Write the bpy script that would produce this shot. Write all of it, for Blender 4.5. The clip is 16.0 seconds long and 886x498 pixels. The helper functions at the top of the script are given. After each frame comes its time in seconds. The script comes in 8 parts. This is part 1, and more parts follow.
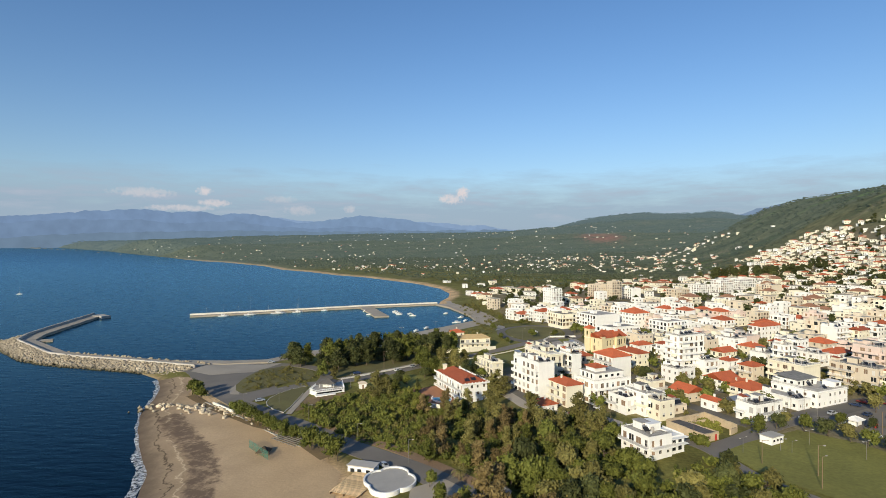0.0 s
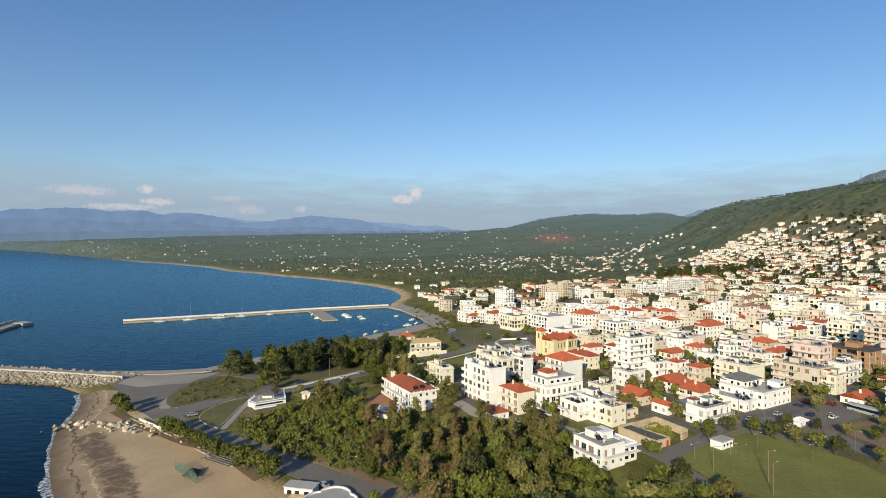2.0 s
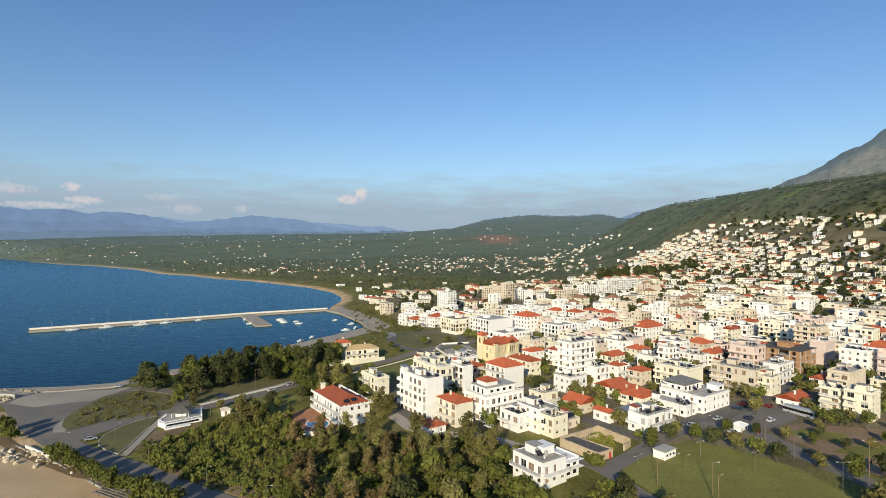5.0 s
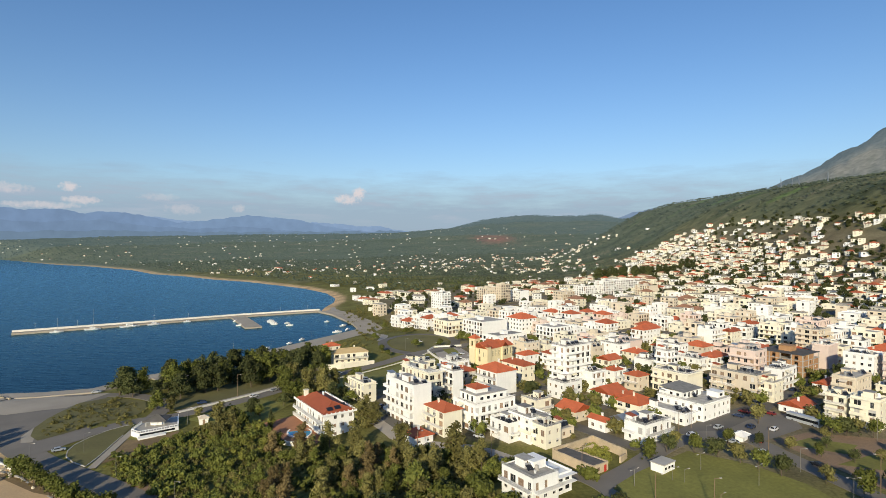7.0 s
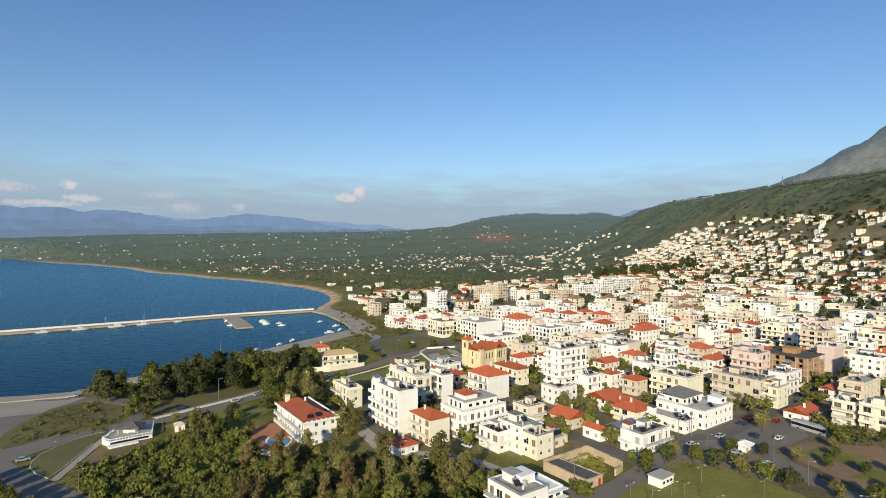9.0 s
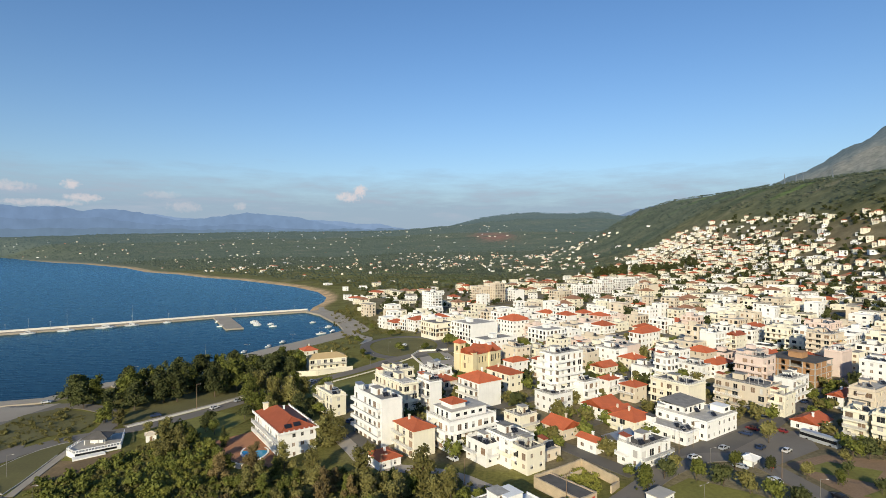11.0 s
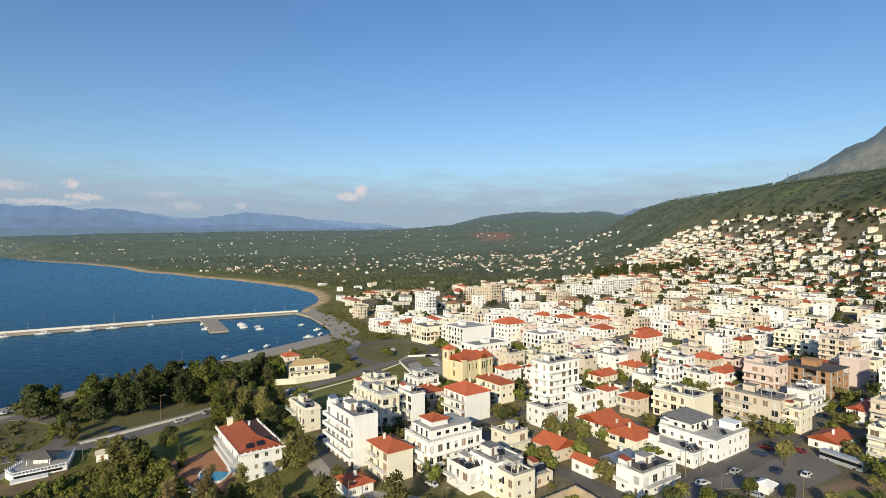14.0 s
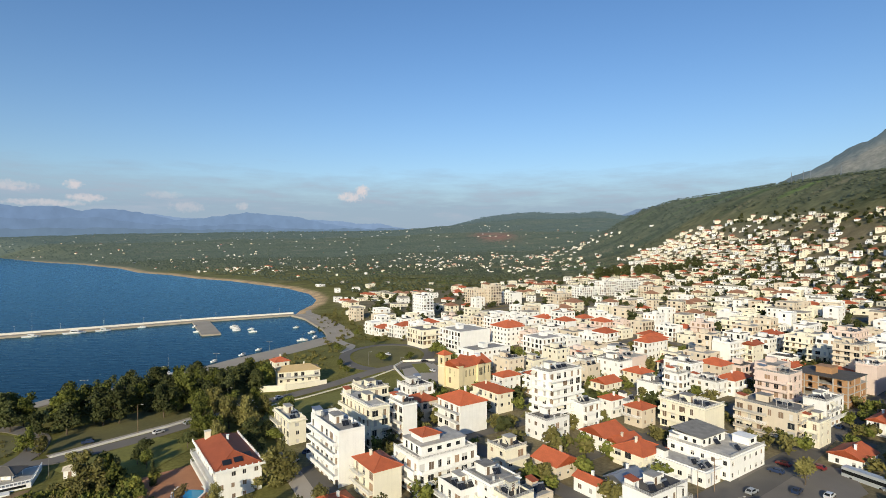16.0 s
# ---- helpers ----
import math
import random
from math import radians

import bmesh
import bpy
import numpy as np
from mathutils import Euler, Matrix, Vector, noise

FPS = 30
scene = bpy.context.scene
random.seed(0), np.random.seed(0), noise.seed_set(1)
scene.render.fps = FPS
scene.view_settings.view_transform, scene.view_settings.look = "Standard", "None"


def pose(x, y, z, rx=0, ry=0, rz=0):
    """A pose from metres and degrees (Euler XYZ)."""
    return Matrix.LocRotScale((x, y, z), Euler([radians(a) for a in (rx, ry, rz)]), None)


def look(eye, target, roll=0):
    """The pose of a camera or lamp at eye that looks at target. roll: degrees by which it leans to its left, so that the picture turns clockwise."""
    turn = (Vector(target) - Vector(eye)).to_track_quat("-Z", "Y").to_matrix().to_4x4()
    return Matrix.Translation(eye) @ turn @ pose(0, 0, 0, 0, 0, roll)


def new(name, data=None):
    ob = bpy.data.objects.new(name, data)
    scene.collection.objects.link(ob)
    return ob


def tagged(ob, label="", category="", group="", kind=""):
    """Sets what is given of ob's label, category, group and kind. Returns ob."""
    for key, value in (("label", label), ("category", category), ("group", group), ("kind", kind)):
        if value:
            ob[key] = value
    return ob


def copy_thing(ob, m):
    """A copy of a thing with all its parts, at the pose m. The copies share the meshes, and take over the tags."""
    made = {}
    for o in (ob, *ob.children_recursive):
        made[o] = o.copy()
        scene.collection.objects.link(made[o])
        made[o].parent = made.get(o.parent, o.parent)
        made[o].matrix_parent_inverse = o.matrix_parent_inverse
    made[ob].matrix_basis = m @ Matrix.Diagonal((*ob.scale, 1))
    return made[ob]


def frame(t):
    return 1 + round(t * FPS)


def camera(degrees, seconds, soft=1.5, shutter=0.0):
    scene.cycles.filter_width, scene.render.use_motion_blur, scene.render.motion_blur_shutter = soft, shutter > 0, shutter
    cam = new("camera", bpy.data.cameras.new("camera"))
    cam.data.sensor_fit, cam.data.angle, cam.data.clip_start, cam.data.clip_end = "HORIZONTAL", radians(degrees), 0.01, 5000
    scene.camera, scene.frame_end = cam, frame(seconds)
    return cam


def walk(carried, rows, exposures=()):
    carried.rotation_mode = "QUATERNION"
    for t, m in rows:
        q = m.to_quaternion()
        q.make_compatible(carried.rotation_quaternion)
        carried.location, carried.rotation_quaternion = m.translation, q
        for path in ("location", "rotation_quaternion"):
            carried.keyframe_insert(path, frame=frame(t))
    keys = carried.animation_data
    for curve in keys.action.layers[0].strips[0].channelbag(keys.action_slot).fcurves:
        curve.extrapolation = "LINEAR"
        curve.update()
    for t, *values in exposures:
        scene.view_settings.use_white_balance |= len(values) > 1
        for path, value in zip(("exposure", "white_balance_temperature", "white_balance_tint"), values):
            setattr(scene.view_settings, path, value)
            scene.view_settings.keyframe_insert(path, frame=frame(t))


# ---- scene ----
cam = camera(78.0, 16.0, soft=0.8)
PATH = [
    (0.0, look((0.00, 0.00, 75.62), (-1.51, 99.98, 74.60))),
    (0.5, look((0.51, 2.68, 75.85), (-1.16, 102.66, 74.82))),
    (1.0, look((1.06, 5.29, 76.06), (-0.55, 105.27, 75.01))),
    (1.3, look((1.43, 6.81, 76.16), (1.61, 106.81, 75.11))),
    (1.5, look((1.69, 7.80, 76.22), (4.05, 107.77, 75.21))),
    (1.7, look((1.97, 8.77, 76.27), (6.18, 108.68, 75.42))),
    (2.0, look((2.41, 10.23, 76.33), (9.39, 109.98, 75.38))),
    (2.5, look((3.18, 12.68, 76.42), (13.58, 112.14, 75.54))),
    (3.0, look((4.01, 15.15, 76.50), (16.00, 114.42, 75.64))),
    (3.5, look((4.93, 17.60, 76.57), (19.45, 116.54, 75.75))),
    (4.0, look((6.01, 20.01, 76.62), (21.78, 118.75, 75.81))),
    (6.5, look((12.40, 31.72, 76.79), (29.64, 130.22, 75.96))),
    (7.0, look((13.87, 34.10, 76.83), (31.10, 132.61, 76.00))),
    (7.5, look((15.49, 36.50, 76.85), (32.69, 135.01, 75.95))),
    (8.0, look((17.18, 38.91, 76.86), (34.34, 137.43, 75.91))),
    (8.5, look((18.91, 41.35, 76.84), (36.03, 139.86, 75.85))),
    (9.0, look((20.66, 43.85, 76.83), (37.77, 142.37, 75.70))),
    (11.5, look((29.49, 57.61, 76.74), (46.45, 156.15, 75.44))),
    (12.0, look((31.19, 60.46, 76.72), (48.14, 159.01, 75.37))),
    (12.5, look((32.84, 63.37, 76.70), (49.75, 161.92, 75.34))),
    (13.0, look((34.42, 66.31, 76.67), (51.32, 164.86, 75.31))),
    (13.5, look((35.94, 69.25, 76.64), (52.81, 167.81, 75.28))),
    (14.0, look((37.37, 72.21, 76.61), (54.20, 170.78, 75.26))),
    (14.5, look((38.70, 75.18, 76.59), (55.49, 173.75, 75.28))),
    (15.0, look((39.91, 78.14, 76.58), (56.70, 176.71, 75.29))),
    (15.5, look((41.03, 81.08, 76.60), (57.77, 179.66, 75.28))),
    (16.0, look((42.08, 84.00, 76.63), (58.72, 182.60, 75.36))),
]
walk(cam, PATH)

# ---- light: low sun behind the camera, clear sky ----
SUN_AZ, SUN_EL = 205.0, 20.0
world = bpy.data.worlds.new("sky")
scene.world = world
world.use_nodes = True
wn, wl = world.node_tree.nodes, world.node_tree.links
sky = wn.new("ShaderNodeTexSky")
sky.sky_type, sky.sun_disc = "NISHITA", False
sky.sun_elevation, sky.sun_rotation = radians(SUN_EL), radians(SUN_AZ)
sky.altitude, sky.air_density, sky.dust_density, sky.ozone_density = 50, 1.0, 0.4, 3.0
vivid = wn.new("ShaderNodeHueSaturation")
vivid.inputs["Saturation"].default_value = 1.15
vivid.inputs["Hue"].default_value = 0.505
wl.new(sky.outputs[0], vivid.inputs["Color"])
wn["Background"].inputs["Strength"].default_value = 0.136


def wmath(op, a, b=None, c=None, clamp=False):
    q = wn.new("ShaderNodeMath")
    q.operation, q.use_clamp = op, clamp
    for i, v in enumerate((a, b, c)):
        if v is None:
            continue
        if isinstance(v, (int, float)):
            q.inputs[i].default_value = v
        else:
            wl.new(v, q.inputs[i])
    return q.outputs[0]


def wmix(fac, a, colour):
    q = wn.new("ShaderNodeMix")
    q.data_type = "RGBA"
    wl.new(fac, q.inputs["Factor"]), wl.new(a, q.inputs["A"])
    q.inputs["B"].default_value = (*colour, 1)
    return q.outputs["Result"]


# pale horizon haze, a low bank of thin cloud and two small cumulus
way = wn.new("ShaderNodeTexCoord").outputs["Generated"]
xyz = wn.new("ShaderNodeSeparateXYZ")
wl.new(way, xyz.inputs[0])
rise = wmath("MAXIMUM", xyz.outputs["Z"], 0.0)
haze = wmath("MULTIPLY", wmath("POWER", 2.718, wmath("MULTIPLY", rise, -9.0)), 0.85)
shade = wmix(haze, vivid.outputs[0], (2.32, 3.12, 3.95))
stretch = wn.new("ShaderNodeMapping")
stretch.inputs["Scale"].default_value = (7, 7, 46)
wl.new(way, stretch.inputs["Vector"])
puffs = wn.new("ShaderNodeTexNoise")
puffs.inputs["Scale"].default_value, puffs.inputs["Detail"].default_value, puffs.inputs["Roughness"].default_value = 1.3, 7, 0.62
wl.new(stretch.outputs[0], puffs.inputs["Vector"])
# the grey-blue bank lies up to about six degrees, its top edge ragged
edge = wmath("SUBTRACT", wmath("ADD", 0.085, wmath("MULTIPLY", puffs.outputs["Fac"], 0.090)), rise)
bank = wmath("MULTIPLY", wmath("MULTIPLY", edge, 15.0, clamp=True), 0.85)
shade = wmix(bank, shade, (2.34, 3.06, 3.92))
band = wmath("MULTIPLY", wmath("SMOOTH_MIN", wmath("DIVIDE", wmath("SUBTRACT", rise, 0.030), 0.022), wmath("DIVIDE", wmath("SUBTRACT", 0.120, rise), 0.045), 0.2), 1.0, clamp=True)
cover_ = wmath("MULTIPLY", wmath("SUBTRACT", puffs.outputs["Fac"], 0.50), 4.5, clamp=True)
shade = wmix(wmath("MULTIPLY", wmath("MULTIPLY", cover_, band), 0.5), shade, (3.6, 3.85, 4.5))
fine = wn.new("ShaderNodeTexNoise")
fine.inputs["Scale"].default_value, fine.inputs["Detail"].default_value, fine.inputs["Roughness"].default_value = 150, 8, 0.6
wl.new(way, fine.inputs["Vector"])
for az_, el_, wx, wz, amount in ((0.0, 4.65, 0.026, 0.010, 0.75), (1.2, 5.3, 0.013, 0.013, 0.85), (-24.4, 5.0, 0.013, 0.008, 0.72), (-23.6, 3.9, 0.026, 0.007, 0.62), (-29.5, 4.7, 0.045, 0.009, 0.42), (-26.5, 3.35, 0.05, 0.006, 0.5), (-15.5, 3.3, 0.03, 0.010, 0.3), (-10.5, 3.5, 0.012, 0.008, 0.35), (-17.5, 4.4, 0.03, 0.007, 0.25)):
    dx = wmath("DIVIDE", wmath("SUBTRACT", xyz.outputs["X"], math.sin(radians(az_)) * math.cos(radians(el_))), wx)
    dz = wmath("DIVIDE", wmath("SUBTRACT", xyz.outputs["Z"], math.sin(radians(el_))), wz)
    dist = wmath("ADD", wmath("MULTIPLY", dx, dx), wmath("MULTIPLY", dz, dz))
    m_ = wmath("SUBTRACT", wmath("ADD", -0.35, wmath("MULTIPLY", fine.outputs["Fac"], 2.6)), dist)
    front = wmath("GREATER_THAN", xyz.outputs["Y"], 0.0)
    shade = wmix(wmath("MULTIPLY", wmath("MULTIPLY", wmath("MULTIPLY", m_, 1.1, clamp=True), front), amount), shade, (5.6, 5.0, 4.95))
wl.new(shade, wn["Background"].inputs["Color"])
sun_data = bpy.data.lights.new("sun", "SUN")
sun_data.energy, sun_data.angle, sun_data.color = 4.75, radians(0.5), (1.0, 0.885, 0.65)
sun = new("sun", sun_data)
sun.matrix_world = look((0, 0, 300), (math.sin(radians(SUN_AZ + 180)) * 100, math.cos(radians(SUN_AZ + 180)) * 100, 300 - 100 * math.tan(radians(SUN_EL))))
scene.view_settings.exposure = 0.0

# ---- materials ----
def material(name, rough=0.8, metal=0.0):
    m = bpy.data.materials.new(name)
    m.use_nodes = True
    b = m.node_tree.nodes["Principled BSDF"]
    b.inputs["Roughness"].default_value, b.inputs["Metallic"].default_value = rough, metal
    return m, m.node_tree.nodes, m.node_tree.links, b


def plain(name, colour, rough=0.8, metal=0.0, big=0.15, fine=0.12, scale=0.35, fine_scale=6.0, vary=0.0, bump=0.0, streak=0.0):
    """A surface with stains at a large scale, grain at a small one, and a change from piece to piece."""
    m, n, l, b = material(name, rough, metal)
    geo = n.new("ShaderNodeTexCoord")
    src = geo.outputs["Object"]
    a = n.new("ShaderNodeTexNoise")
    a.inputs["Scale"].default_value, a.inputs["Detail"].default_value = scale, 5
    c = n.new("ShaderNodeTexNoise")
    c.inputs["Scale"].default_value, c.inputs["Detail"].default_value = fine_scale, 3
    l.new(src, a.inputs["Vector"]), l.new(src, c.inputs["Vector"])
    v = n.new("ShaderNodeMath"); v.operation = "MULTIPLY_ADD"
    l.new(a.outputs["Fac"], v.inputs[0]); v.inputs[1].default_value = 2 * big; v.inputs[2].default_value = 1 - big
    w = n.new("ShaderNodeMath"); w.operation = "MULTIPLY_ADD"
    l.new(c.outputs["Fac"], w.inputs[0]); w.inputs[1].default_value = 2 * fine; w.inputs[2].default_value = 1 - fine
    x = n.new("ShaderNodeMath"); x.operation = "MULTIPLY"
    l.new(v.outputs[0], x.inputs[0]), l.new(w.outputs[0], x.inputs[1])
    out = x.outputs[0]
    if streak:
        long_, run, cut_, wet = n.new("ShaderNodeMapping"), n.new("ShaderNodeTexNoise"), n.new("ShaderNodeMapRange"), n.new("ShaderNodeMath")
        long_.inputs["Scale"].default_value = (1.6, 1.6, 0.16)
        run.inputs["Scale"].default_value, run.inputs["Detail"].default_value = 1.0, 5
        cut_.inputs["From Min"].default_value, cut_.inputs["From Max"].default_value, cut_.inputs["To Min"].default_value, cut_.inputs["To Max"].default_value = 0.48, 0.72, 1.0, 1 - streak
        wet.operation = "MULTIPLY"
        l.new(src, long_.inputs["Vector"]), l.new(long_.outputs[0], run.inputs["Vector"]), l.new(run.outputs["Fac"], cut_.inputs["Value"])
        l.new(out, wet.inputs[0]), l.new(cut_.outputs[0], wet.inputs[1])
        out = wet.outputs[0]
    if vary:
        info = n.new("ShaderNodeObjectInfo")
        y = n.new("ShaderNodeMath"); y.operation = "MULTIPLY_ADD"
        l.new(info.outputs["Random"], y.inputs[0]); y.inputs[1].default_value = 2 * vary; y.inputs[2].default_value = 1 - vary
        z = n.new("ShaderNodeMath"); z.operation = "MULTIPLY"
        l.new(out, z.inputs[0]), l.new(y.outputs[0], z.inputs[1])
        out = z.outputs[0]
    mix = n.new("ShaderNodeMix"); mix.data_type = "RGBA"; mix.blend_type = "MULTIPLY"
    mix.inputs["Factor"].default_value = 1
    mix.inputs["A"].default_value = (*colour, 1)
    l.new(out, mix.inputs["B"])
    l.new(mix.outputs["Result"], b.inputs["Base Color"])
    if bump:
        bp = n.new("ShaderNodeBump"); bp.inputs["Strength"].default_value = bump; bp.inputs["Distance"].default_value = 0.05
        l.new(c.outputs["Fac"], bp.inputs["Height"]), l.new(bp.outputs[0], b.inputs["Normal"])
    return m


M_WHITE = plain("white_plaster", (0.85, 0.84, 0.80), 0.85, big=0.10, vary=0.06, streak=0.05)
M_CREAM = plain("cream_plaster", (0.80, 0.75, 0.60), 0.85, big=0.10, vary=0.06, streak=0.05)
M_BEIGE = plain("beige_plaster", (0.68, 0.59, 0.46), 0.85, big=0.10, vary=0.08, streak=0.05)
M_PINK = plain("pink_plaster", (0.74, 0.60, 0.52), 0.85, big=0.08, vary=0.05, streak=0.05)
M_YELLOW = plain("ochre_plaster", (0.77, 0.66, 0.41), 0.85, big=0.08, streak=0.05)
M_TILE = plain("clay_tiles", (0.46, 0.112, 0.042), 0.75, big=0.25, fine=0.25, vary=0.28, bump=0.4)
M_OLDTILE = plain("weathered_clay_tiles", (0.34, 0.175, 0.10), 0.8, big=0.3, fine=0.25, vary=0.25, bump=0.4)
M_FLATROOF = plain("roof_screed", (0.34, 0.32, 0.285), 0.9, big=0.5, fine=0.2, scale=0.5, vary=0.45)
M_DARKROOF = plain("dark_roof_felt", (0.115, 0.105, 0.092), 0.9, big=0.45, fine=0.2, scale=0.5, vary=0.3)
M_CONC = plain("concrete", (0.45, 0.42, 0.37), 0.9, big=0.18, vary=0.1)
M_BRICK = plain("hollow_brick", (0.40, 0.225, 0.11), 0.9, big=0.2, fine=0.3)
M_GLASS = plain("window_glass", (0.024, 0.026, 0.028), 0.18, big=0.1, vary=0.4)
M_GLASS.node_tree.nodes["Principled BSDF"].inputs["Specular IOR Level"].default_value = 0.3
M_SHUT = plain("shutter_wood", (0.24, 0.16, 0.10), 0.6, vary=0.6)
M_METAL = plain("galvanised_steel", (0.42, 0.43, 0.44), 0.45, 0.7)
M_DARK = plain("dark_steel", (0.05, 0.05, 0.055), 0.5, 0.3)
M_ASPHALT = plain("asphalt", (0.128, 0.117, 0.100), 0.9, big=0.3, scale=0.08, fine=0.15)
M_TARMAC = plain("sun_bleached_tarmac", (0.185, 0.164, 0.136), 0.9, big=0.3, scale=0.08, fine=0.15)
M_PAVE = plain("paving", (0.36, 0.32, 0.27), 0.9, big=0.2, scale=0.1)
M_ROCK = plain("boulder_stone", (0.50, 0.42, 0.30), 0.9, big=0.3, vary=0.3, bump=0.6)
rn, rl_ = M_ROCK.node_tree.nodes, M_ROCK.node_tree.links
where_, part_z, tide, weedy = rn.new("ShaderNodeNewGeometry"), rn.new("ShaderNodeSeparateXYZ"), rn.new("ShaderNodeMapRange"), rn.new("ShaderNodeMix")
weedy.data_type = "RGBA"
weedy.inputs["A"].default_value = (0.085, 0.070, 0.034, 1)
tide.inputs["From Min"].default_value, tide.inputs["From Max"].default_value = 0.25, 1.15
old_ = rn["Principled BSDF"].inputs["Base Color"].links[0].from_socket
rl_.new(where_.outputs["Position"], part_z.inputs[0]), rl_.new(part_z.outputs["Z"], tide.inputs["Value"]), rl_.new(tide.outputs[0], weedy.inputs["Factor"])
rl_.new(old_, weedy.inputs["B"]), rl_.new(weedy.outputs["Result"], rn["Principled BSDF"].inputs["Base Color"])
M_AWN = plain("awning_cloth", (0.62, 0.40, 0.16), 0.9, vary=0.3)
M_WOOD = plain("weathered_wood", (0.22, 0.15, 0.09), 0.85)
M_DECK = plain("deck_timber", (0.60, 0.44, 0.25), 0.85, vary=0.3)
M_POST = plain("weathered_post", (0.20, 0.185, 0.16), 0.7)
M_OLDWALL = plain("crumbling_plaster", (0.52, 0.41, 0.27), 0.95, big=0.4, fine=0.25)
M_BARK = plain("bark", (0.10, 0.075, 0.05), 0.95, bump=0.5)
M_RED = plain("red_paint", (0.50, 0.04, 0.025), 0.5)
M_PANEL = plain("solar_glass", (0.018, 0.020, 0.026), 0.4)


# far belts of the basin, the bay's haze put in as glow: from, to, share of the land's own colour, glow
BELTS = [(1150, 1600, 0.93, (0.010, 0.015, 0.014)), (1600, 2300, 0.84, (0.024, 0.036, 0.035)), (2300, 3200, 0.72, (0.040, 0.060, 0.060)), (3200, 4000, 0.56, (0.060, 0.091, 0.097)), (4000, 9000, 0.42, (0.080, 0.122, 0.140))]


def paint_haze(n, l, b, out, keep, glow):
    """Mutes a far surface and adds a glow that imitates distance haze."""
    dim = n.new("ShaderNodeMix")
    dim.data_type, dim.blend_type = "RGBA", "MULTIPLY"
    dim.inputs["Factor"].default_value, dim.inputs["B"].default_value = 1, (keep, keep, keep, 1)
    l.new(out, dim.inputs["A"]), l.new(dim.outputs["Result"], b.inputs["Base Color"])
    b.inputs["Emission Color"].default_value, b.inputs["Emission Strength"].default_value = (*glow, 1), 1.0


def foliage(name, dark, light, keep=1.0, glow=None):
    m, n, l, b = material(name, 0.65)
    g, info = n.new("ShaderNodeNewGeometry"), n.new("ShaderNodeObjectInfo")
    mx = n.new("ShaderNodeMix"); mx.data_type = "RGBA"
    mx.inputs["A"].default_value, mx.inputs["B"].default_value = (*dark, 1), (*light, 1)
    l.new(g.outputs["Random Per Island"], mx.inputs["Factor"])
    hs = n.new("ShaderNodeHueSaturation")
    mr = n.new("ShaderNodeMapRange"); mr.inputs["To Min"].default_value, mr.inputs["To Max"].default_value = 0.7, 1.35
    l.new(info.outputs["Random"], mr.inputs["Value"]), l.new(mr.outputs[0], hs.inputs["Value"])
    l.new(mx.outputs["Result"], hs.inputs["Color"]), l.new(hs.outputs[0], b.inputs["Base Color"])
    b.inputs["Specular IOR Level"].default_value = 0.1
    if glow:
        paint_haze(n, l, b, hs.outputs[0], keep, glow)
    return m


M_LEAF = foliage("leaf_green", (0.068, 0.078, 0.017), (0.140, 0.150, 0.034))
M_LEAF_OLIVE = foliage("leaf_olive", (0.112, 0.104, 0.034), (0.195, 0.175, 0.058))
M_LEAF_BROWN = foliage("leaf_brown", (0.112, 0.082, 0.035), (0.190, 0.142, 0.060))
M_LEAF_DARK = foliage("leaf_dark", (0.042, 0.050, 0.018), (0.086, 0.094, 0.034))
M_LEAF_LIGHT = foliage("leaf_light", (0.118, 0.124, 0.025), (0.190, 0.186, 0.042))
M_SHUTW = plain("white_shutter", (0.55, 0.53, 0.50), 0.6, vary=0.3)

# ---- lie of the land ----
SHORE = [(-60, -400), (-62, -100), (-70, 60), (-94, 161), (-101, 177), (-118, 201), (-136, 234), (-143, 255), (-152, 280), (-164, 300), (-190, 320),
         (-190, 346), (-139, 342), (-117, 346), (-100, 372), (-78, 388), (-58, 410), (-33, 450), (-6, 485), (24, 527), (19, 562), (-2, 635),
         (-18, 664), (-15, 712), (-5, 770), (-4, 823), (-20, 912), (-66, 1022), (-193, 1212), (-282, 1305), (-374, 1440), (-482, 1554),
         (-620, 1800), (-890, 2147), (-1352, 2590), (-2168, 3300), (-3300, 4050), (-4600, 4500), (-5600, 4700)]
SH = np.array(SHORE, float)


def shore_distance(x, y):
    """Metres inland from the waterline; negative over the sea. Arrays."""
    x, y = np.asarray(x, float), np.asarray(y, float)
    best = np.full(x.shape, 1e9)
    inside = np.zeros(x.shape, bool)
    ring = np.vstack([SH, [(6000, 4700), (6000, -400)]])
    for i in range(len(ring)):
        (ax, ay), (bx, by) = ring[i], ring[(i + 1) % len(ring)]
        if i < len(SH) - 1:
            t = np.clip(((x - ax) * (bx - ax) + (y - ay) * (by - ay)) / ((bx - ax) ** 2 + (by - ay) ** 2), 0, 1)
            best = np.minimum(best, np.hypot(x - ax - t * (bx - ax), y - ay - t * (by - ay)))
        hit = (ay > y) != (by > y)
        with np.errstate(divide="ignore", invalid="ignore"):
            inside ^= hit & (x < ax + (y - ay) / ((by - ay) or 1e-9) * (bx - ax))
    return np.where(inside | (y < -400) & (x > -60), best, -best)


def bumps(x, y, size, seed):
    """Smooth waves of mixed direction, about -1 to 1."""
    rng = np.random.RandomState(seed)
    s = 0
    for k in range(7):
        a, ph = rng.uniform(0, math.pi), rng.uniform(0, 6.28)
        f = 6.283 / size * rng.uniform(0.6, 1.9)
        s = s + np.sin((x * math.cos(a) + y * math.sin(a)) * f + ph) / 3.2
    return s


